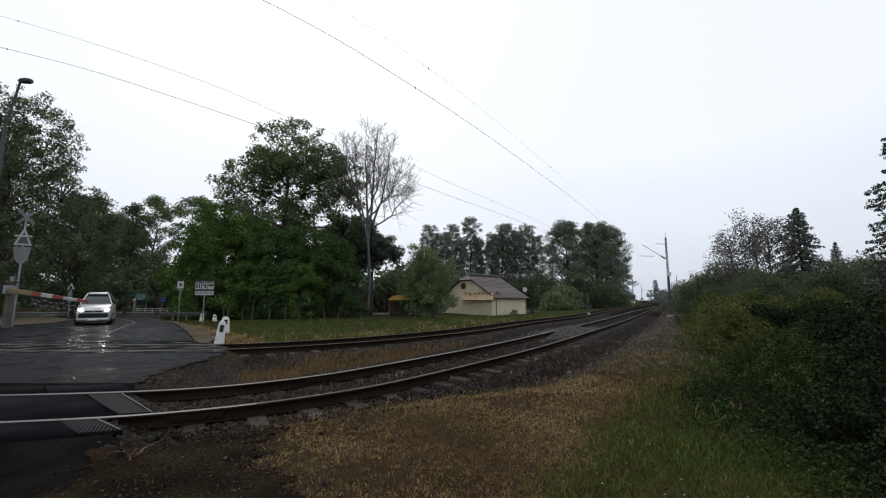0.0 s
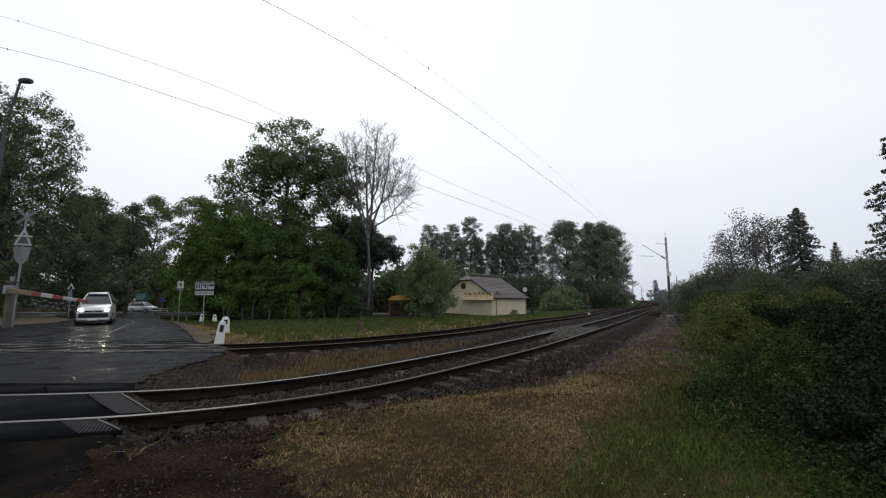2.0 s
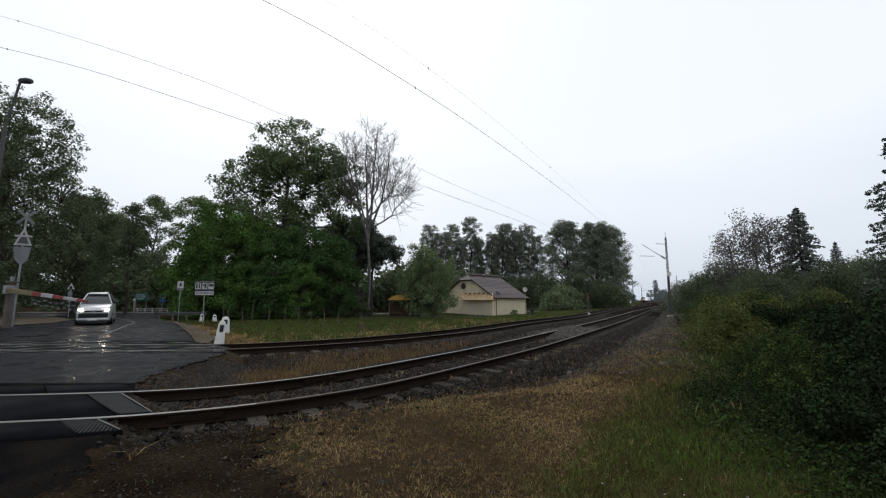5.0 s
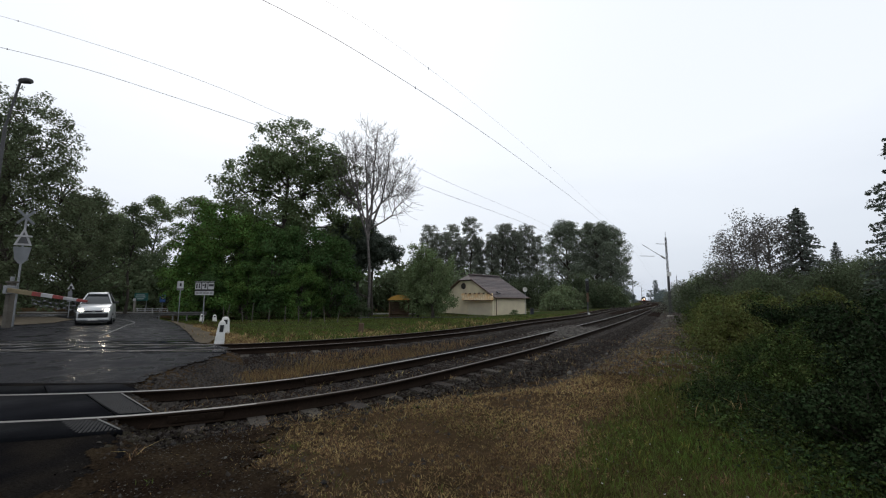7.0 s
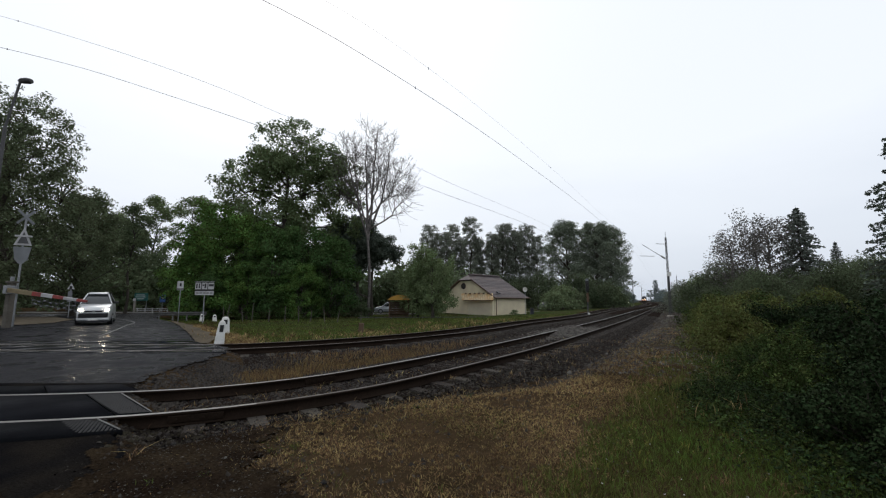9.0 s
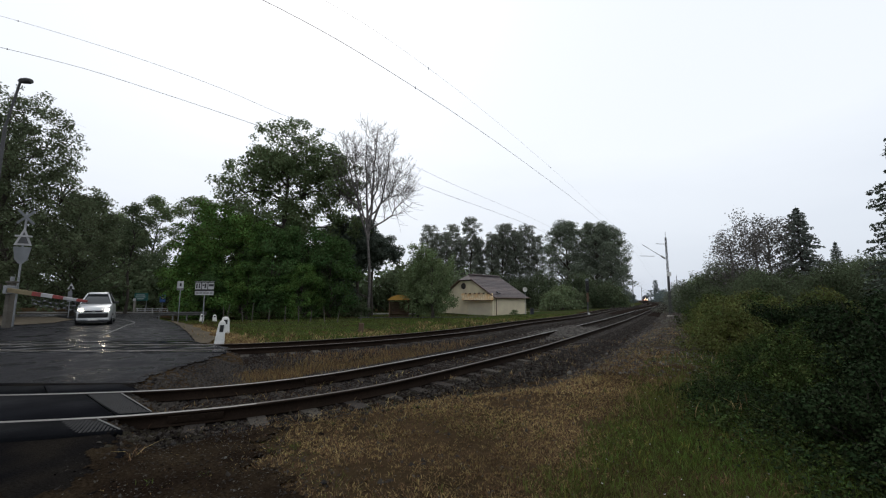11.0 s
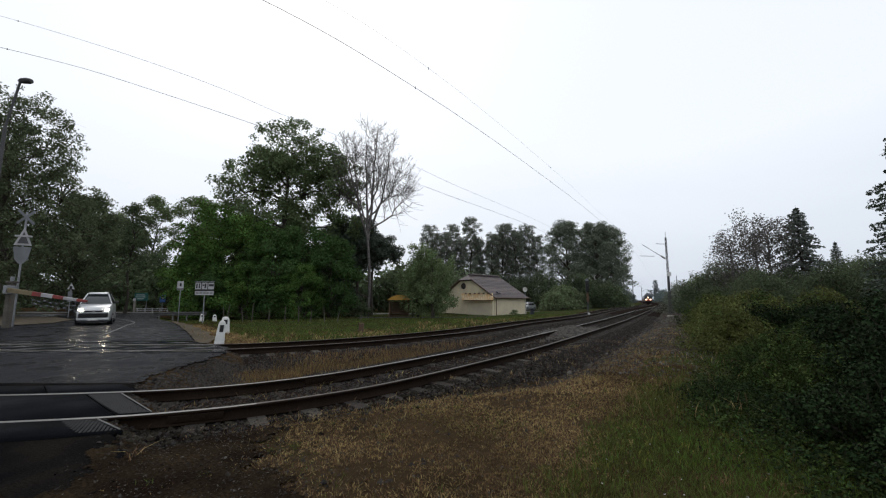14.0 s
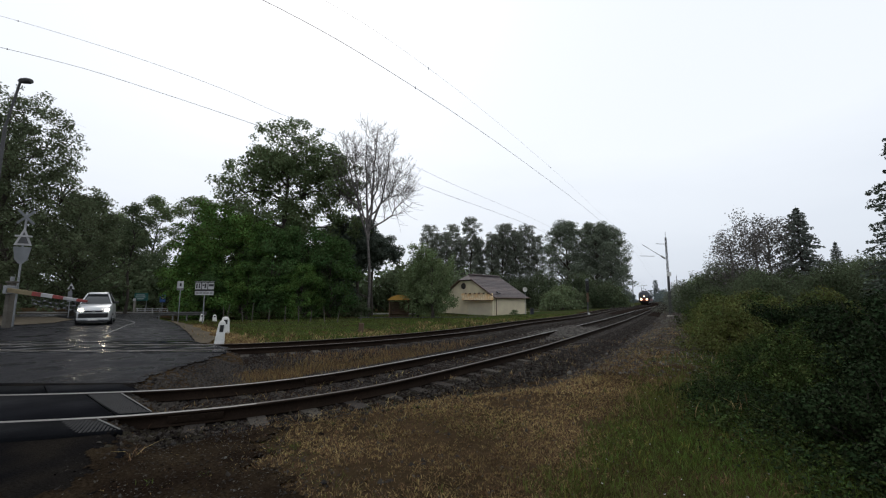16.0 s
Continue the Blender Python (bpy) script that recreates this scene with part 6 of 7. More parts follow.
def shelter():
    ob = empty("bus_shelter", pose(-4.55, 42.0, -0.44, 0, 0, 8), "timber bus shelter with a curved yellow roof", "bus shelter")
    for x in (-0.95, 0.95):
        for y in (-0.6, 0.6):
            part("post", box(0.09, 0.09, 2.1, (x, y, 0.80), 0.01), M_BROWN, ob)
    bm = bmesh.new()
    n, prev = 14, None
    rows = []
    for i in range(n + 1):
        a = math.pi * (0.12 + 0.76 * i / n)
        rows.append([bm.verts.new((-1.35 * math.cos(a), y, 1.58 + 0.82 * math.sin(a))) for y in (-0.85, 0.85)])
    for a, b in zip(rows, rows[1:]):
        bm.faces.new((a[0], a[1], b[1], b[0]))
    bmesh.ops.solidify(bm, geom=bm.faces[:], thickness=0.05)
    part("roof", bm, M_YELLOW, ob, "curved yellow roof sheet")
    pts = [(1.25 * -math.cos(math.pi * (0.12 + 0.76 * i / 10)), -0.8, 1.56 + 0.78 * math.sin(math.pi * (0.12 + 0.76 * i / 10))) for i in range(11)]
    part("gable_board", plate(pts, 0.03), M_YELLOW, ob)
    for i in range(9):
        part("plank", box(1.9, 0.025, 0.16, (0, 0.66, 0.15 + i * 0.18), 0.005), M_BROWN, ob)
    for x in (-1.0, 1.0):
        for i in range(9):
            part("plank", box(0.025, 1.1, 0.16, (x, 0, 0.15 + i * 0.18), 0.005), M_BROWN, ob)
    part("bench", box(1.7, 0.4, 0.05, (0, 0.35, 0.45), 0.01), M_BROWN, ob)


shelter()


# ---------------------------------------------------------------- overhead line
def mast(x, y, h, turn, arm=True, s=1.0):
    ob = empty("catenary_mast", pose(*place(x, y), 0, 0, turn), "grey lattice steel mast that carries the overhead line", "mast", "catenary masts")
    part("footing", box(0.5, 0.5, 0.30, (0, 0, 0.0), 0.03), M_CONCRETE, ob)
    w = 0.088
    for sx in (-1, 1):
        for sy in (-1, 1):
            part("leg", rod((sx * w, sy * w, 0.2), (sx * w * 0.55, sy * w * 0.55, h), 0.018, seg=6), M_GREYMAST, ob)
    n = int(h / 0.36)
    bm = bmesh.new()
    for i in range(n):
        z0, z1 = 0.3 + (h - 0.35) * i / n, 0.3 + (h - 0.35) * (i + 1) / n
        k0, k1 = w * (1 - 0.45 * z0 / h), w * (1 - 0.45 * z1 / h)
        f = 1 if i % 2 else -1
        for sy in (-1, 1):
            rod((-k0 * f, sy * k0, z0), (k1 * f, sy * k1, z1), 0.010, seg=5, bm=bm)
            rod((sy * k0, -k0 * f, z0), (sy * k1, k1 * f, z1), 0.010, seg=5, bm=bm)
    part("lacing", bm, M_GREYMAST, ob)
    part("number_plate", box(0.36, 0.02, 0.42, (0, -0.2, h * 0.53), 0.005), M_WHITE, ob, "blank white plate")
    part("base_band", box(0.13, 0.13, 1.5, (0, 0, 3.3), 0.02), M_GREYMAST, ob, "dark casing")
    part("spike", rod((0, 0, h), (0, 0, h + 0.5), 0.02), M_STEEL, ob)
    if arm:
        cant = part("cantilever", rod((-0.1, 0, 5.55), (-2.3, 0, 6.95), 0.026), M_GREYMAST, ob)
        part("stay", rod((-0.1, 0, 7.0), (-0.95, 0, 7.05), 0.022), M_GREYMAST, cant)
        part("registration_arm", rod((-2.6, 0, 5.85), (-1.2, 0, 5.82), 0.022), M_GREYMAST, cant)
        for k in range(3):
            part("insulator", rod((-0.2 - 0.14 * k, 0, 5.62 + 0.09 * k), (-0.28 - 0.14 * k, 0, 5.67 + 0.09 * k), 0.085), M_CONCRETE, cant)
    return ob


mast(21.7, 39.0, 7.7, 0)
for x, y, t, a in ((55.6, 119, 180, True), (91.3, 187, 180, True), (90.0, 160, 0, True), (64.6, 112, 0, True), (132, 285, 180, True)):
    mast(x, y, 8.2, t, a)


def wire(name, label, knots, r, drops=()):
    """A hanging wire through the knots, with clips where the droppers hang."""
    p = smooth_line(knots, 0.4)
    xy, z = p[:, :2], p[:, 2]
    v, f = tubes([[(q, r) for q in p]], 6)
    ob = tagged(part(name, quick_mesh(name, v, f, True), M_WIRE), label, "wire", "overhead wires")
    for d in drops:
        i = int(np.argmin(np.abs(xy[:, 0] - d)))
        part("clip", box(0.022, 0.022, 0.06, (xy[i, 0], xy[i, 1], z[i]), 0.008), M_WIRE, ob)
    return ob


def far_run(line, z, x_from):
    return [(float(p[0]), float(p[1]), z) for p in line[::130] if p[0] > x_from and p[1] < 420]


wire("contact_wire", "thin grooved contact wire above the near track", [(-7.5, 3.4, 6.7), (-3.12, 6.4, 6.55), (-0.52, 8.97, 6.27), (4.52, 16.47, 6.32), (9.99, 25.45, 6.5), (18.9, 39.6, 6.1)]
     + far_run(NEAR, 5.9, 24), 0.0055, (-0.52, 4.5))
wire("messenger_wire", "thin carrying wire above the near contact wire", [(-7.5, 3.4, 7.4), (-2.3, 7.13, 7.14), (-0.46, 8.97, 6.94), (4.54, 16.47, 6.93), (10.01, 25.45, 7.0), (18.9, 39.6, 7.0)]
     + far_run(NEAR, 6.9, 24), 0.0022, (-0.46, 4.5))
wire("contact_wire", "thin grooved contact wire above the far track", [(-30, 12.9, 13.6), (-14.74, 12.52, 9.75), (-11.75, 12.43, 8.93), (-9.78, 12.34, 8.27), (-6.4, 12.7, 7.21), (-3.78, 14.18, 6.63), (-0.95, 16.92, 6.31), (0.16, 18.33, 6.26), (6.26, 28.27, 6.6), (15.95, 44.2, 6.3)]
     + far_run(FAR, 5.9, 20), 0.0075, (-14.4, 0.16))
wire("messenger_wire", "thin carrying wire above the far contact wire", [(-30, 12.9, 15.2), (-14.9, 12.52, 10.89), (-10.16, 12.36, 9.32), (-7.13, 12.53, 8.24), (-5.45, 13.06, 7.65), (-3.7, 14.18, 7.32), (-0.95, 16.92, 7.01), (0.16, 18.33, 6.9), (6.28, 28.27, 7.2), (15.98, 44.2, 7.2)]
     + far_run(FAR, 6.9, 20), 0.0055, (-14.4, -5.3, 0.16))


def signal():
    ob = empty("railway_signal", pose(*place(15.6, 44.0)), "slim railway signal mast seen against dark trees", "signal")
    part("mast", rod((0, 0, 0), (0, 0, 4.0), 0.06), M_GREYMAST, ob)
    part("signal_head", box(0.34, 0.18, 1.15, (0, -0.08, 3.35), 0.05), M_BLACK, ob)
    for k in range(3):
        part("lens_hood", rod((0, -0.17, 3.0 + 0.34 * k), (0, -0.32, 2.99 + 0.34 * k), 0.10), M_BLACK, ob)
    part("back_board", box(0.24, 0.03, 1.0, (0, -0.09, 2.15), 0.01), M_BROWN, ob, "rust-brown plate")
    part("top_disc", rod((0, -0.02, 4.02), (0, -0.06, 4.02), 0.17, seg=18), M_SIGNGREY, ob, "pale round disc")
    part("marker_lamp", box(0.22, 0.12, 0.2, (0.05, -0.12, 0.42), 0.03), M_WHITE, ob, "white box near the foot")


signal()


# ---------------------------------------------------------------- the level crossing's equipment
def barrier():
    ob = empty("crossing_barrier", pose(-21.3, 20.0, 0.03), "lowered red and white crossing barrier on a concrete post", "barrier")
    part("post", box(0.23, 0.28, 2.2, (-0.06, 0.1, 1.1), 0.04), M_DARKPOST, ob)
    part("cap", box(0.34, 0.36, 0.10, (-0.06, 0.1, 2.25), 0.03), M_DARKPOST, ob)
    part("lamp", rod((0.05, 0.0, 2.30), (0.05, 0.0, 2.52), 0.08), M_STEEL, ob)
    a, b = Vector((-0.1, -0.16, 1.88)), Vector((3.98, -0.16, 1.31))
    d = (b - a).normalized()
    turn = d.to_track_quat("X", "Z").to_matrix().to_4x4()
    L = (b - a).length
    boom = part("boom", box(L * 0.34, 0.10, 0.22, a + d * L * 0.17, 0.02, turn), M_TIMBER, ob, "bare weathered timber end of the boom")
    cuts = [0.34, 0.45, 0.59, 0.72, 0.88, 1.0]
    for i, (u, v) in enumerate(zip(cuts, cuts[1:])):
        part("boom_section", box(L * (v - u) - 0.004, 0.09, 0.20 - 0.02 * i, a + d * L * (u + v) / 2, 0.015, turn), M_SIGNWHITE if i % 2 else M_DULLRED, boom, "white painted length" if i % 2 else "red painted length")
    # the hanging fringe: two wires with loose white tags
    for i in range(13):
        p = a + d * L * (0.34 + 0.048 * i)
        part("fringe_strip", rod(p + Vector((0, 0, -0.08)), p + Vector((0.05 * (-1) ** i, 0.0, -0.58)), 0.009, seg=6), M_GREYMAST, boom)
    for n, k in enumerate((0.30, 0.50)):
        p, q = a + d * L * 0.34 - Vector((0, 0, k)), a + d * L * 0.94 - Vector((0, 0, k))
        part("fringe_bar", rod(p, q, 0.010, seg=6), M_GREYMAST, boom)
        for i in range(8):
            c = p + (q - p) * ((i + 0.3 + 0.4 * n) / 8.5) + Vector((0, -0.015, 0.05 * math.sin(i * 4 + n)))
            part("fringe_tag", box(0.13 + 0.05 * math.sin(i * 3 + n), 0.012, 0.05, c, 0.01, Matrix.Rotation(radians(26 * math.sin(i * 2.3 + n)), 4, "Y")), M_SIGNGREY, boom)
    part("counterweight", box(0.7, 0.35, 0.45, a - d * 0.7, 0.04, turn), M_DARKPOST, ob)
    part("bracket", box(0.16, 0.5, 0.4, (0, -0.02, 1.88), 0.02), M_STEEL, ob)


barrier()


def triangle(c, w, flip=1, t=0.01, y=0.0):
    x, z = c
    return plate([(x - w / 2, y, z - flip * w * 0.3), (x + w / 2, y, z - flip * w * 0.3), (x, y, z + flip * w * 0.56)], t)


def crossing_sign():
    ob = empty("crossing_sign", pose(-21.6, 20.6, 0.05, 0, 0, 35), "weathered grey railway crossing warning signs on a tall pole", "road sign")
    part("pole", rod((0, 0.06, -0.1), (0, 0.06, 5.9), 0.045), M_STEEL, ob)
    part("warning_triangle", plate([(-0.34, 0, 4.14), (0.34, 0, 4.14), (0, 0, 5.10)], 0.01), M_SIGNWHITE, ob, "pale triangular sign border")
    part("inner_triangle", plate([(-0.21, -0.012, 4.24), (0.21, -0.012, 4.24), (0, -0.012, 4.84)], 0.004), M_GREYMAST, ob, "dark sign symbol field")
    part("crossbar", box(0.66, 0.02, 0.09, (0, -0.02, 4.62), 0.01), M_SIGNWHITE, ob)
    part("shield_sign", plate([(-0.34, 0, 4.06), (0.34, 0, 4.06), (0.24, 0, 3.4), (0.08, 0, 3.2), (-0.08, 0, 3.2), (-0.24, 0, 3.4)], 0.01), M_SIGNGREY, ob, "grey shield-shaped sign")
    for k in (-1, 1):
        part("cross_arm", box(0.95, 0.02, 0.12, (0, -0.01 - 0.012 * k, 5.62), 0.01, Matrix.Rotation(radians(48 * k), 4, "Y")), M_SIGNGREY, ob)


crossing_sign()


def small_sign():
    ob = empty("road_sign", pose(-31.6, 34.5, -0.05, 0, 0, 5), "small white triangular road sign on a thin pole", "road sign")
    part("pole", rod((0, 0.04, 0), (0, 0.04, 2.9), 0.035), M_STEEL, ob)
    part("sign_plate", triangle((0, 2.55), 0.6), M_SIGNWHITE, ob)
    part("sign_symbol", box(0.2, 0.01, 0.28, (0, -0.017, 2.5)), M_BLACK, ob)
    part("lower_plate", box(0.34, 0.02, 0.9, (0, -0.01, 1.75), 0.005), M_SIGNGREY, ob)


small_sign()


def notice_board():
    ob = empty("notice_board", pose(-17.6, 30.0, -0.28, 0, 0, 5), "white information board with dark symbols on a pole", "road sign")
    part("pole", rod((0, 0.05, 0), (0, 0.05, 2.2), 0.04), M_STEEL, ob)
    part("top_board", box(1.32, 0.03, 0.58, (0, 0, 2.72), 0.01), M_SIGNWHITE, ob)
    part("lower_board", box(1.32, 0.03, 0.30, (0, 0, 2.20), 0.01), M_SIGNWHITE, ob)
    part("dark_band", box(1.30, 0.034, 0.13, (0, 0, 2.40)), M_BLACK, ob)
    for x in (-0.23, 0.22):
        part("divider", box(0.06, 0.036, 0.58, (x, 0, 2.72)), M_BLACK, ob)
    for z in (2.99, 2.45):
        part("border", box(1.32, 0.035, 0.05, (0, 0, z)), M_BLACK, ob)
    for x, w, h in ((-0.55, 0.10, 0.34), (-0.38, 0.09, 0.34), (-0.10, 0.14, 0.10), (0.05, 0.12, 0.34), (0.46, 0.36, 0.16)):
        part("symbol", box(w, 0.036, h, (x, 0, 2.72 + (0.05 if h < 0.2 else 0)), 0.004), M_BLACK, ob)
    for k in range(5):
        part("text_bar", box(0.19, 0.036, 0.07, (-0.48 + 0.24 * k, 0, 2.20)), M_BLACK, ob)
    part("hood", box(1.4, 0.16, 0.03, (0, -0.02, 3.05), 0.01), M_STEEL, ob)
    ob = empty("notice_board", pose(-19.6, 30.3, -0.25, 0, 0, 5), "small white notice with a dark symbol on a pole", "road sign")
    part("pole", rod((0, 0.05, 0), (0, 0.05, 2.9), 0.03), M_STEEL, ob)
    part("top_board", box(0.46, 0.03, 0.66, (0, 0, 2.72), 0.01), M_SIGNWHITE, ob)
    part("symbol", box(0.14, 0.036, 0.24, (0.02, 0, 2.78), 0.01), M_BLACK, ob)
    part("dark_band", box(0.46, 0.036, 0.08, (0, 0, 2.47)), M_BLACK, ob)


notice_board()


def direction_signs():
    ob = empty("direction_sign", pose(-47.4, 64.0, -0.45, 0, 0, 33), "green direction sign board on two posts", "road sign")
    for x in (-0.7, 0.7):
        part("post", rod((x, 0.05, 0), (x, 0.05, 2.9), 0.04), M_STEEL, ob)
    part("board", box(1.75, 0.04, 1.20, (0, 0, 2.35), 0.03), M_TEAL, ob)
    for z, w in ((2.65, 1.1), (2.35, 1.3), (2.05, 0.9)):
        part("text_bar", box(w, 0.046, 0.10, (-0.1, 0, z)), M_SIGNWHITE, ob)
    ob = empty("direction_sign", pose(-44.3, 64.4, -0.45, 0, 0, 33), "small blue sign board on a post", "road sign")
    part("post", rod((0, 0.05, 0), (0, 0.05, 2.7), 0.04), M_STEEL, ob)
    part("board", box(0.75, 0.04, 1.2, (0, 0, 2.1), 0.03), M_BLUE, ob)
    part("symbol", box(0.35, 0.046, 0.4, (0, 0, 2.25), 0.02), M_SIGNWHITE, ob)
    ob = empty("marker_post", pose(-47.9, 63.4, -0.45), "grey concrete marker post by the road", "post")
    part("post", box(0.22, 0.22, 2.1, (0, 0, 1.05), 0.03), M_CONCRETE, ob)
    part("plate", box(0.4, 0.03, 0.4, (0, -0.12, 1.9), 0.02), M_SIGNWHITE, ob)


direction_signs()


def bollard(x, y, h, w, lean, label, hole=True):
    ob = empty("bollard", pose(*place(x, y, 0.10), 0, lean, 32), label, "bollard", "white bollards")
    bm = bmesh.new()
    rings = []
    for z, k in ((0, 0.58), (h * 0.70, 0.44), (h * 0.84, 0.41), (h * 0.93, 0.34), (h * 0.98, 0.22), (h, 0.10)):
        rings.append([bm.verts.new((sx * w * k, sy * w * 0.36 * (k / 0.5), z)) for sx, sy in ((-1, -1), (1, -1), (1, 1), (-1, 1))])
    for a, b in zip(rings, rings[1:]):
        for j in range(4):
            bm.faces.new((a[j], a[(j + 1) % 4], b[(j + 1) % 4], b[j]))
    bm.faces.new(rings[-1])
    bm.faces.new(rings[0][::-1])
    bmesh.ops.bevel(bm, geom=bm.edges[:], offset=0.012, segments=1, affect="EDGES")
    part("body", bm, M_WHITE, ob)
    if hole:
        bm = box(w * 0.42, 0.03, h * 0.24, (0, -w * 0.335, h * 0.73), 0.012)
        part("reflector", bm, M_BLACK, ob, "black recessed reflector")
    return ob


bollard(-7.50, 13.8, 0.97, 0.27, 5, "leaning white concrete bollard with a black reflector")
bollard(-10.1, 19.0, 0.86, 0.38, 2, "broad white concrete bollard further along the verge")
bollard(-20.0, 34.0, 0.62, 0.30, 2, "small white concrete bollard at the roadside")
bollard(-18.7, 33.6, 0.55, 0.30, -3, "small white concrete bollard at the roadside")


def guard_rail():
    ob = empty("guard_rail", pose(-20.75, 35.2, -0.36, 0, 0, 8), "galvanised steel guard rail along the road bend", "guard rail")
    for i in range(4):
        part("post", box(0.1, 0.12, 0.75, (-3.4 + 1.1 * i, 0.08, 0.37), 0.01), M_OLDSTEEL, ob)
    bm = bmesh.new()
    prof = [(0.0, 0.45), (-0.06, 0.50), (-0.06, 0.56), (0.0, 0.61), (-0.06, 0.66), (-0.06, 0.72), (0.0, 0.77)]
    a, b = [bm.verts.new((-3.8, y, z)) for y, z in prof], [bm.verts.new((0.4, y, z)) for y, z in prof]
    for i in range(len(prof) - 1):
        bm.faces.new((a[i], b[i], b[i + 1], a[i + 1]))
    bmesh.ops.solidify(bm, geom=bm.faces[:], thickness=0.006)
    part("beam", bm, M_OLDSTEEL, ob)


guard_rail()


def street_lamp():
    ob = empty("street_lamp", pose(-18.15, 16.0, -0.05), "tall street lamp with a slanting arm", "street lamp")
    part("column", rod((0, 0, 0), (0.0, 0, 8.6), 0.09, 0.06), M_GREYMAST, ob)
    part("arm", rod((0, 0, 8.55), (0.42, -0.05, 10.5), 0.045), M_GREYMAST, ob)
    bm = bmesh.new()
    rings = []
    for x, w, h in ((-0.24, 0.06, 0.10), (-0.1, 0.13, 0.20), (0.15, 0.15, 0.22), (0.28, 0.11, 0.16), (0.30, 0.05, 0.08)):
        rings.append([bm.verts.new((0.55 + x, w * math.cos(k * 0.7854), 10.6 + h * 0.55 * math.sin(k * 0.7854))) for k in range(8)])
    for a, b in zip(rings, rings[1:]):
        for j in range(8):
            bm.faces.new((a[j], a[(j + 1) % 8], b[(j + 1) % 8], b[j]))
    bm.faces.new(rings[0])
    bm.faces.new(rings[-1][::-1])
    part("lantern", bm, M_GREYMAST, ob, "dark lantern head")
    ob = empty("street_lamp", pose(-57.4, 66.0, -0.4), "slim street lamp among the trees", "street lamp")
    part("column", rod((0, 0, 0), (0, 0, 8.0), 0.09, 0.06), M_GREYMAST, ob)
    part("arm", rod((0, 0, 7.95), (1.6, -0.6, 8.6), 0.05), M_GREYMAST, ob)
    part("lantern", box(0.9, 0.3, 0.14, (2.0, -0.7, 8.65), 0.05), M_WHITE, ob)


street_lamp()

# low white rails below the direction signs
low = empty("low_fence", pose(-44.5, 62.6, -0.45, 0, 0, 4), "low dull white rail fence at the road junction", "fence")
for i in range(5):
    part("post", box(0.09, 0.09, 0.62, (-2.2 + 1.1 * i, 0.03, 0.31), 0.01), M_SIGNWHITE, low)
for k in (0.3, 0.54):
    part("rail", box(4.7, 0.04, 0.09, (0, -0.04, k), 0.01), M_SIGNWHITE, low)

# a bin at the corner of the house
bin_ = empty("waste_bin", pose(*place(11.5, 53.0)), "small dark blue waste bin beside the house", "bin")
part("bin_body", box(0.42, 0.42, 0.75, (0, 0, 0.40), 0.04), M_LOCO, bin_)
part("bin_lid", box(0.46, 0.46, 0.07, (0, 0, 0.80), 0.03), M_BLACK, bin_)

# fence of old stakes before the hazels
fence = empty("fence", Matrix(), "old stake fence with sagging wires before the shrubs", "fence")
stakes = [(-15.5, 33.2, 1.55, 4), (-16.5, 33.8, 1.2, -6), (-14.2, 33.4, 1.0, 3), (-12.8, 33.2, 1.35, 0), (-11.6, 33.0, 1.35, -3), (-10.6, 32.8, 1.0, 5), (-9.4, 32.6, 1.35, -5), (-8.4, 32.6, 1.1, 8), (-18.2, 34.4, 1.45, 10), (-18.5, 34.6, 1.3, -4), (-6.6, 33, 0.9, 0)]
for x, y, h, lean in stakes:
    p = place(x, y)
    d = math.sin(radians(lean))
    part("stake", rod(p, (p[0] + d * h, p[1], p[2] + h), 0.035, 0.025, 7), M_DARKPOST, fence)
order = sorted(stakes)
for k in (0.45, 0.8):
    pts = [((s[0], s[1], place(s[0], s[1])[2] + k), 0.004) for s in order]
    v, f = tubes([pts], 5)
    part("fence_wire", quick_mesh("fence_wire", v, f), M_BROWN, fence)
stump = empty("marker_post", pose(*place(-4.3, 21.6)), "short weathered post in the grass beside the far track", "post")
part("post", box(0.24, 0.22, 0.62, (0, 0, 0.31), 0.03, Matrix.Rotation(radians(3), 4, "Y")), M_BROWN, stump)

# low roadside rail before the shelter and the house
rail_fence = empty("roadside_rail", Matrix(), "low pale rail beside the road behind the meadow", "rail")
for i in range(9):
    x = -8.0 + 1.5 * i
    part("post", box(0.06, 0.06, 0.55, (x, 39.5 + 0.12 * i, -0.51), 0.01), M_GREYMAST, rail_fence)
part("rail", rod((-8.2, 39.5, -0.26), (4.4, 40.5, -0.26), 0.022), M_GREYMAST, rail_fence)

# sandy shoulder and the worn white edge line
tagged(ribbon("sandy_verge", [(-40 - 0.4 * (y - 17), np.interp(y, [17, 20, 22, 24, 30, 40], [-27, -23.6, -22.4, -22.8, -27, -38]), y, np.interp(y, ROAD_Y, ROAD_Z) + 0.02) for y in np.arange(17, 40, 0.7)], M_SAND, 0.0, 14),
       "pale sandy shoulder beside the barrier", "verge", kind="structure")
tagged(ribbon("sandy_verge", [(np.interp(y, ROAD_Y, ROAD_R) - 0.05, np.interp(y, ROAD_Y, ROAD_R) + np.interp(y, [13.5, 14.5, 18, 22, 27], [0.2, 0.8, 0.8, 0.6, 0.1]) + 0.12 * math.sin(3 * y) + 0.08 * math.sin(7.7 * y), y, np.interp(y, ROAD_Y, ROAD_Z) - 0.004 + 0.03 * (y > 14.2)) for y in np.arange(13.6, 27, 0.4)], M_SAND, 0.0, 6),
       "pale sandy edge of the road beside the bollards", "verge", kind="structure")
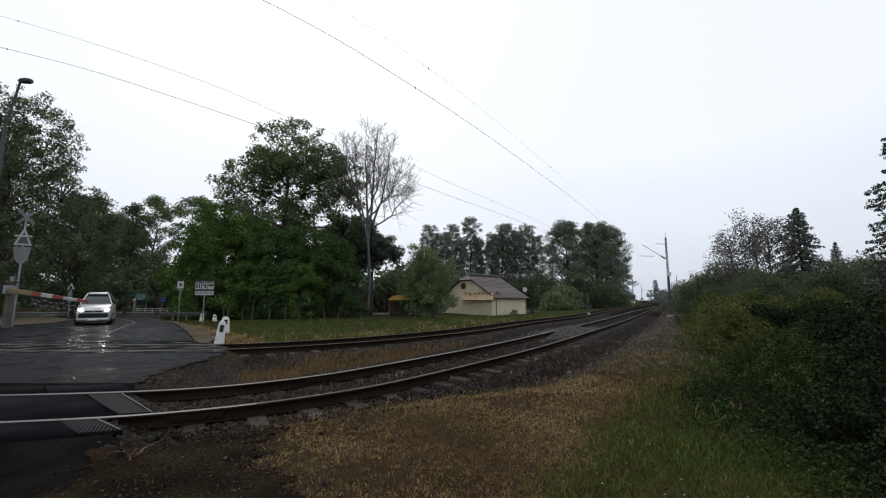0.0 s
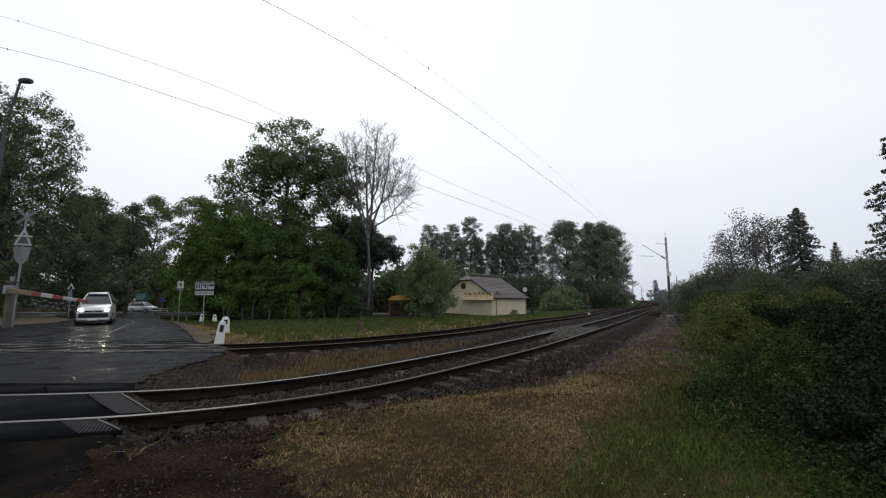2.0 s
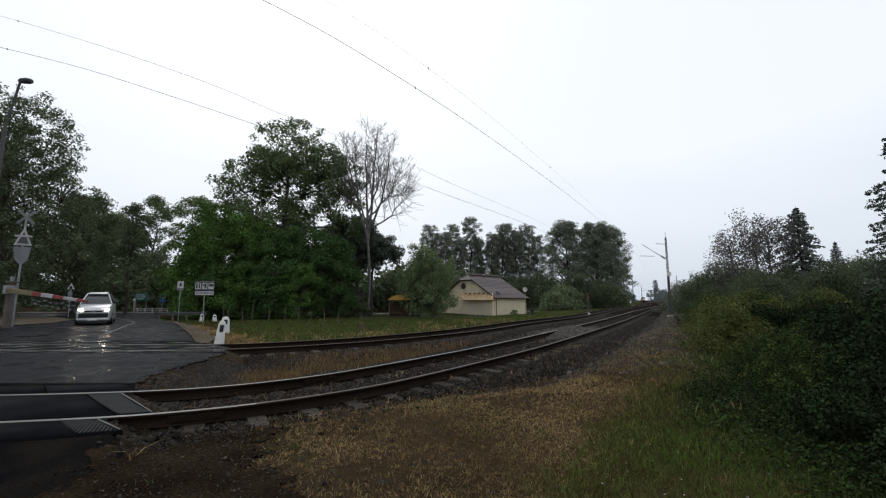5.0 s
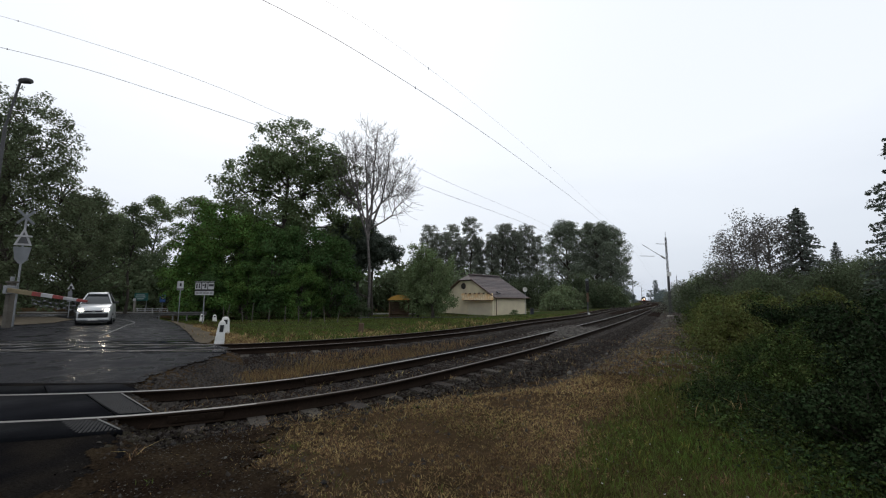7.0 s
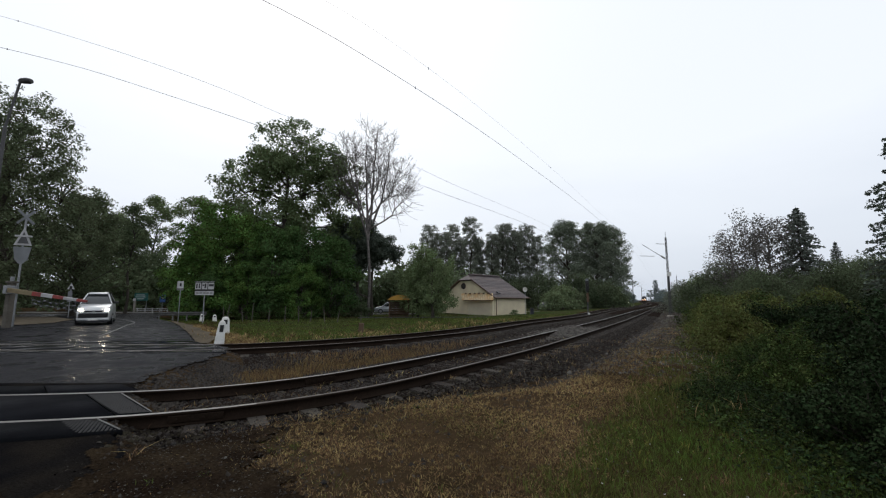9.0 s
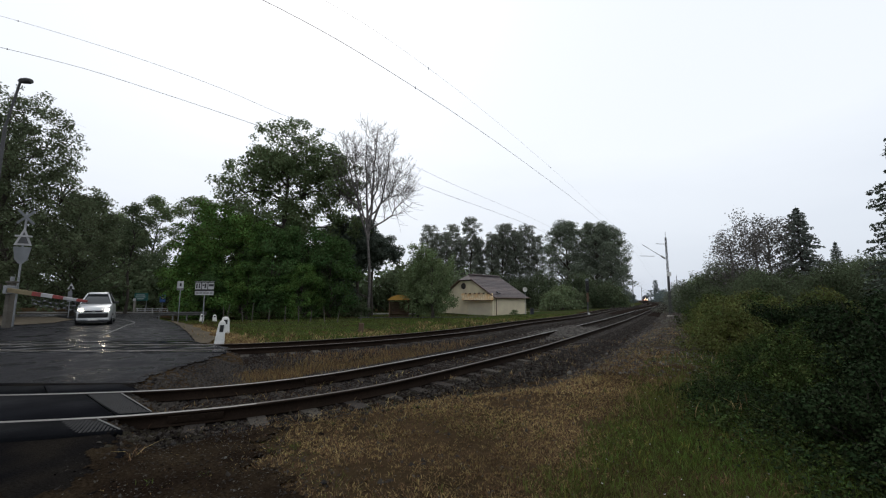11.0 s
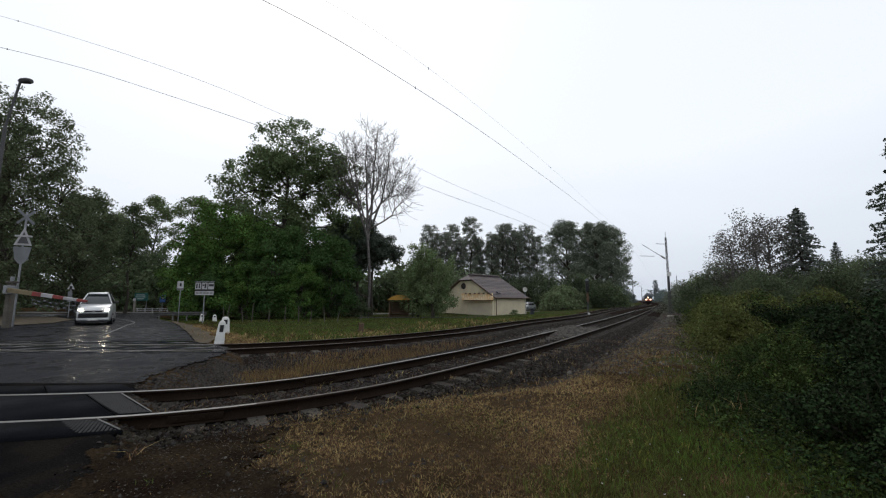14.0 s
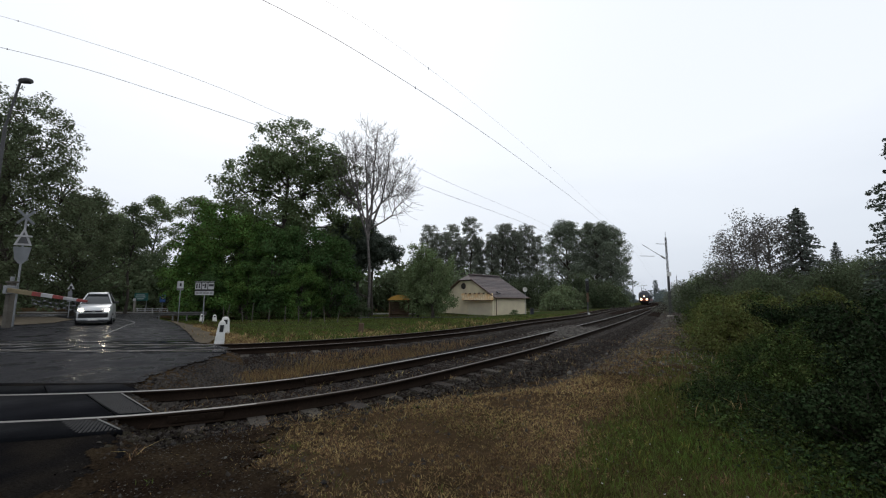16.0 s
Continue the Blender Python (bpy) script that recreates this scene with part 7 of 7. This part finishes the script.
line_pts = smooth_line([(-13.2, 15.8), (-14.2, 17.6), (-16.0, 20.6), (-18.2, 24.2), (-22.0, 28.6), (-28.5, 35.5)], 0.3)
lz = np.interp(line_pts[:, 1], ROAD_Y, ROAD_Z) + 0.004
la, lb = beside(line_pts, -0.04), beside(line_pts, 0.04)
V = np.empty((len(lz) * 2, 3))
V[0::2, :2], V[1::2, :2], V[0::2, 2], V[1::2, 2] = la, lb, lz, lz
tagged(part("road_marking", quick_mesh("road_marking", V, np.arange(len(lz) - 1)[:, None] * 2 + np.array([[0, 1, 3, 2]])), M_WORNLINE), "worn white edge line on the road bend", "road marking", kind="structure")


# ---------------------------------------------------------------- cars
def loft(rows):
    """A body skinned over cross-sections: rows of lists of points."""
    bm = bmesh.new()
    rings = [[bm.verts.new(p) for p in r] for r in rows]
    n = len(rows[0])
    for a, b in zip(rings, rings[1:]):
        for j in range(n):
            bm.faces.new((a[j], a[(j + 1) % n], b[(j + 1) % n], b[j]))
    bm.faces.new(rings[0][::-1])
    bm.faces.new(rings[-1])
    for f in bm.faces:
        f.smooth = True
    return bm


def section(x, w, z0, z1, top=0.9):
    """A rounded cross-section of a car body at x."""
    return [(x, -w * 0.92, z0), (x, w * 0.92, z0), (x, w, z0 + 0.12), (x, w, z0 + (z1 - z0) * 0.62), (x, w * 0.96, z1 - 0.05), (x, w * top, z1),
            (x, -w * top, z1), (x, -w * 0.96, z1 - 0.05), (x, -w, z0 + (z1 - z0) * 0.62), (x, -w, z0 + 0.12)]


def car(name, at, label, paint, L=4.1, W=1.76, H=1.50, lights=False, estate=False):
    """A car whose nose points along +x; the origin is on the road under its middle."""
    ob = empty(name, at, label, "car", "cars")
    f, r, w, q = L / 2, -L / 2, W / 2, H / 1.48
    rows = [section(r, w * 0.80, 0.34, 0.78 * q, 0.8), section(r + 0.12, w * 0.93, 0.24, 0.93 * q, 0.88), section(r + 0.6, w, 0.19, 0.97 * q), section(-0.3, w, 0.18, 0.96 * q),
            section(f - 1.15, w, 0.18, 0.95 * q), section(f - 0.75, w * 0.985, 0.19, 0.91 * q, 0.86), section(f - 0.35, w * 0.95, 0.20, 0.84 * q, 0.82), section(f - 0.10, w * 0.89, 0.21, 0.76 * q, 0.78),
            section(f - 0.02, w * 0.83, 0.24, 0.66 * q, 0.8), section(f, w * 0.80, 0.27, 0.52 * q, 0.85)]
    body = part("body", loft(rows), paint, ob)
    back = r + 0.10 if estate else r + 0.30
    g = [(back, w * 0.74, 0.90 * q, 0.95 * q), (back + (0.28 if estate else 0.45), w * 0.56, 0.92 * q, H - 0.12), (-0.5, w * 0.58, 0.93 * q, H - 0.02), (0.22, w * 0.58, 0.93 * q, H - 0.06), (f - 0.98, w * 0.84, 0.90 * q, 0.945 * q)]
    rows = [[(x, -w * 0.95, a), (x, w * 0.95, a), (x, ww, b), (x, ww * 0.8, b + 0.015), (x, -ww * 0.8, b + 0.015), (x, -ww, b)] for x, ww, a, b in g]
    part("cabin_glass", loft(rows), M_GLASS, ob, "dark tinted windows")
    rr = [[(x, -ww * k, b + 0.012), (x, ww * k, b + 0.012), (x, ww * k * 0.85, b + 0.05), (x, -ww * k * 0.85, b + 0.05)]
          for x, ww, b, k in ((g[1][0] - 0.05, g[1][1], H - 0.12, 0.99), (-0.5, g[2][1], H - 0.04, 1.0), (0.25, g[3][1], H - 0.06, 1.0), (0.42, g[3][1], H - 0.13, 1.0))]
    part("roof", loft(rr), paint, ob)
    for s in (-1, 1):
        part("front_pillar", rod((f - 0.98, s * w * 0.88, 0.93 * q), (0.30, s * w * 0.58, H - 0.08), 0.035, seg=6), paint, ob)
        part("door_pillar", rod((-0.35, s * w * 0.95, 0.94 * q), (-0.35, s * w * 0.60, H - 0.03), 0.035, seg=6), M_BLACK, ob)
        part("rear_pillar", rod((back + 0.05, s * w * 0.90, 0.93 * q), (g[1][0], s * w * 0.57, H - 0.11), 0.07, seg=6), paint, ob)
        bm = box(0.10, 0.20, 0.13, (f - 1.22, s * (w + 0.10), 1.0 * q), 0.03)
        part("mirror", bm, M_BLACK, ob)
        for x in (f - 0.82, r + 0.75):
            wheel = part("wheel", rod((x, s * (w - 0.20), 0.31), (x, s * (w + 0.01), 0.31), 0.31, seg=24), M_TYRE, ob)
            part("rim", rod((x, s * (w - 0.05), 0.31), (x, s * (w + 0.018), 0.31), 0.20, 0.19, seg=20), M_STEEL, wheel)
        part("headlight", box(0.14, 0.30, 0.15, (f - 0.11, s * w * 0.68, 0.67 * q), 0.05, Matrix.Rotation(radians(-20 * s), 4, "Z")), M_STEEL if not lights else M_DAYLAMP, ob, "clear headlight")
        if lights:
            part("headlight_bulb", rod((f - 0.06, s * w * 0.70, 0.67 * q), (f + 0.01, s * w * 0.70, 0.67 * q), 0.075, seg=16), M_HEAD, ob, "bright lit headlight")
        part("tail_light", box(0.1, 0.22, 0.30, (r + 0.06, s * w * 0.72, 0.82 * q), 0.03), M_RED, ob)
        part("door_handle", box(0.18, 0.03, 0.035, (-0.55, s * (w + 0.005), 0.80 * q), 0.01), paint, ob)
    part("grille", box(0.12, W * 0.50, 0.075 * q, (f - 0.035, 0, 0.600 * q), 0.03), M_TYRE, ob)
    part("bumper_intake", box(0.08, W * 0.80, 0.20 * q, (f - 0.0, 0, 0.425 * q), 0.05), M_TYRE, ob)
    part("number_plate", box(0.02, 0.42, 0.095, (f + 0.055, 0, 0.245 * q), 0.004), M_WHITE, ob, "blank white plate")
    part("bumper_bar", box(0.10, W * 0.88, 0.11, (f - 0.01, 0, 0.255 * q), 0.03), paint, ob)
    for s in (-1, 1):
        part("side_sill", box(L * 0.5, 0.04, 0.12, (0, s * (w - 0.005), 0.24), 0.015), M_BLACK, ob)
    part("badge", box(0.02, 0.12, 0.10, (f + 0.032, 0, 0.61 * q), 0.02), M_STEEL, ob)
    part("bumper_trim", box(0.10, W * 0.86, 0.06, (f - 0.06, 0, 0.17), 0.02), M_BLACK, ob)
    part("wiper", rod((f - 0.96, -0.45, 0.965 * q), (f - 1.2, 0.2, 1.06 * q), 0.012, seg=5), M_BLACK, ob)
    return ob


car("waiting_car", pose(-19.95, 23.6, 0.07, 0, 0, -54), "silver hatchback waiting at the barrier with headlights on", M_SILVER, 3.8, 1.54, 1.78, True)
leaving_car = car("leaving_car", pose(-66, 60.4, -0.385), "silver estate car driving along the side road", M_PALECAR, 3.7, 1.55, 1.52, False, True)
distant_car = car("distant_car", pose(98, 205, -0.385, 0, 0, -115), "white car far off nearing with its lights on", M_WHITE, 4.4, 1.8, 1.55, True)
coming_car = car("coming_car", pose(90, 200, -0.385), "grey estate car driving along the side road", M_GREYCAR, 3.7, 1.55, 1.48, False, True)
arriving_car = car("arriving_car", pose(60, 150, -0.385), "dark blue hatchback rolling up behind the yellow house", M_DARKCAR, 4.0, 1.72, 1.48)
following_car = car("following_car", pose(88, 205, -0.385), "grey hatchback following along the side road", M_GREYCAR, 4.0, 1.72, 1.48)


# ---------------------------------------------------------------- the train
def rolling_stock(name, label, L, loco):
    ob = empty(name, Matrix(), label, "train", "train")
    w = 1.46
    paint = M_LOCO
    rows = []
    for x, k, zt in ((-L / 2, 0.90, 3.55), (-L / 2 + 0.5, 1.0, 3.9), (L / 2 - 0.7, 1.0, 3.9), (L / 2 - 0.15, 0.96, 3.3), (L / 2, 0.90, 2.3)):
        rows.append([(x, -w * k, 1.05), (x, w * k, 1.05), (x, w * k, 2.9 if zt > 3 else 2.0), (x, w * k * 0.92, zt - 0.35), (x, w * 0.55 * k, zt), (x, -w * 0.55 * k, zt), (x, -w * k * 0.92, zt - 0.35), (x, -w * k, 2.9 if zt > 3 else 2.0)])
    part("body", loft(rows), paint, ob)
    part("underframe", box(L - 0.6, 2.5, 0.45, (0, 0, 0.85), 0.05), M_BLACK, ob)
    part("stripe", box(L - 1.4, 2.96, 0.35, (0, 0, 1.45), 0.02), M_LOCORED, ob)
    for x in (-L * 0.33, L * 0.33):
        bogie = part("bogie", box(3.6, 2.0, 0.5, (x, 0, 0.62), 0.08), M_BLACK, ob)
        for dx in (-1.2, 1.2):
            for s in (-1, 1):
                part("wheel", rod((x + dx, s * 0.72, 0.5), (x + dx, s * 0.86, 0.5), 0.5, seg=20), M_RAIL, bogie)
    for s in (-1, 1):
        part("buffer", rod((L / 2 - 0.1, s * 0.87, 1.06), (L / 2 + 0.5, s * 0.87, 1.06), 0.22, seg=14), M_BLACK, ob)
        for k in range(5):
            part("side_window", box(L * 0.11, 0.04, 0.75, (-L * 0.36 + k * L * 0.17, s * (w + 0.005), 2.55), 0.02), M_GLASS, ob)
    if loco:
        part("nose_panel", box(0.10, 2.3, 0.75, (L / 2 + 0.0, 0, 1.5), 0.03), M_LOCORED, ob, "red lower nose")
        for s in (-1, 1):
            part("windscreen", box(0.06, 1.05, 0.75, (L / 2 - 0.07, s * 0.58, 2.75), 0.04, Matrix.Rotation(radians(-8), 4, "Y")), M_GLASS, ob)
            part("headlamp", rod((L / 2 + 0.04, s * 0.75, 1.62), (L / 2 + 0.12, s * 0.75, 1.62), 0.21, seg=16), M_ORANGE, ob, "bright lit headlamp")
        part("top_lamp", rod((L / 2 - 0.2, 0, 2.45), (L / 2 + 0.08, 0, 2.45), 0.16, seg=16), M_ORANGE, ob, "lit upper headlamp")
        part("roof_box", box(L * 0.5, 1.4, 0.3, (0, 0, 4.0), 0.05), M_BLACK, ob)
        panto = part("pantograph", rod((3.0, -0.5, 4.1), (4.4, -0.2, 4.9), 0.04), M_BLACK, ob)
        part("upper_arm", rod((4.4, -0.2, 4.9), (3.2, 0, 5.75), 0.035), M_BLACK, panto)
        part("lower_arm", rod((3.0, 0.5, 4.1), (4.4, 0.2, 4.9), 0.04), M_BLACK, panto)
        part("collector_strip", rod((3.2, -0.8, 5.78), (3.2, 0.8, 5.78), 0.04), M_BLACK, panto)
    return ob


loco = rolling_stock("locomotive", "dark electric locomotive with red nose and lit headlamps", 16.0, True)
coaches = [rolling_stock("railway_coach", "dark passenger coach behind the locomotive", 24.5, False) for _ in range(4)]


# ---------------------------------------------------------------- what moves
def along(line, s, step, z, backwards=False):
    """The pose on a line at s metres from its start."""
    u = np.arange(len(line)) * step
    p = np.array([np.interp(s, u, line[:, 0]), np.interp(s, u, line[:, 1])])
    q = np.array([np.interp(s + 0.5, u, line[:, 0]), np.interp(s + 0.5, u, line[:, 1])])
    o = np.array([np.interp(s - 0.5, u, line[:, 0]), np.interp(s - 0.5, u, line[:, 1])])
    d = (o - q) if backwards else (q - o)
    return pose(p[0], p[1], z, 0, 0, math.degrees(math.atan2(d[1], d[0])))


def lane_at(x):
    return float(nearest_index(LANE, x, 60.0 if x < 8 else 62.0 + (x - 8) * 1.7))


def motions():
    times = [0.5 * i for i in range(33)]
    # the silver estate drives off along the side road
    keys_t, keys_x = [0.0, 1.0, 1.6, 1.8, 2.0, 2.2, 3.5, 4.2, 5.8, 6.3, 16.0], [-73.0, -58.4, -49.6, -46.2, -43.7, -41.2, -24.6, -14.2, 15.0, 23.5, 88.0]
    walk(leaving_car, [(t, along(LANE, float(np.interp(t, keys_t, [lane_at(x) for x in keys_x])), 1.0, -0.385)) for t in times])
    # the grey estate comes the other way
    keys_t, keys_x = [0.0, 5.5, 8.8, 9.0, 9.2, 11.6, 12.0, 16.0], [70.0, 16.0, -5.0, -8.0, -10.4, -43.4, -49.0, -104.0]
    walk(coming_car, [(t, along(LANE, float(np.interp(t, keys_t, [lane_at(x) for x in keys_x])), 1.0, -0.385, True)) for t in times])
    # two more cars roll up and stop behind the house
    for ob, keys_t, keys_x in ((arriving_car, [0.0, 9.1, 11.0, 16.0], [58.0, 15.8, 8.6, 8.6]), (following_car, [0.0, 13.5, 14.3, 16.0], [86.0, 15.4, 10.2, 10.2])):
        walk(ob, [(t, along(LANE, float(np.interp(t, keys_t, [lane_at(x) for x in keys_x])), 1.0, -0.385, True)) for t in times])
    # a white car creeps nearer far off beside the line and goes behind the oaks
    walk(distant_car, [(t, pose(x, y, -0.385, 0, 0, -115)) for t, x, y in ((0.0, 95.5, 205), (2.0, 92.7, 201.5), (4.0, 91.5, 200), (9.1, 89.3, 198), (11.2, 85.4, 194), (16.0, 76.0, 184))])
    # the tall spruce sways a little in the wind
    base = place(25.8, 22)
    gusts = ((0.0, 0.0), (1.5, -0.3), (3.0, 0.1), (4.0, -0.2), (5.3, 0.3), (6.5, 0.0), (7.5, 0.5), (9.0, 0.2), (10.4, 0.6), (12.0, 1.0), (12.6, 0.5), (13.5, 0.9), (14.5, 0.5), (16.0, 0.4))
    walk(swaying_spruce, [(t, pose(*base, 0, lean, 0)) for t, lean in gusts])
    # the train nears on the far track
    end = nearest_index(FAR, 59.0, 119.0) * 0.3 + 8.0
    for k, ob in enumerate([loco] + coaches):
        back = 0.0 if k == 0 else 8.0 + 0.8 + 12.25 + (k - 1) * 25.3
        walk(ob, [(t, along(FAR, end + back + 25.0 * (16.0 - t), 0.3, 0.0, True)) for t in times])


motions()
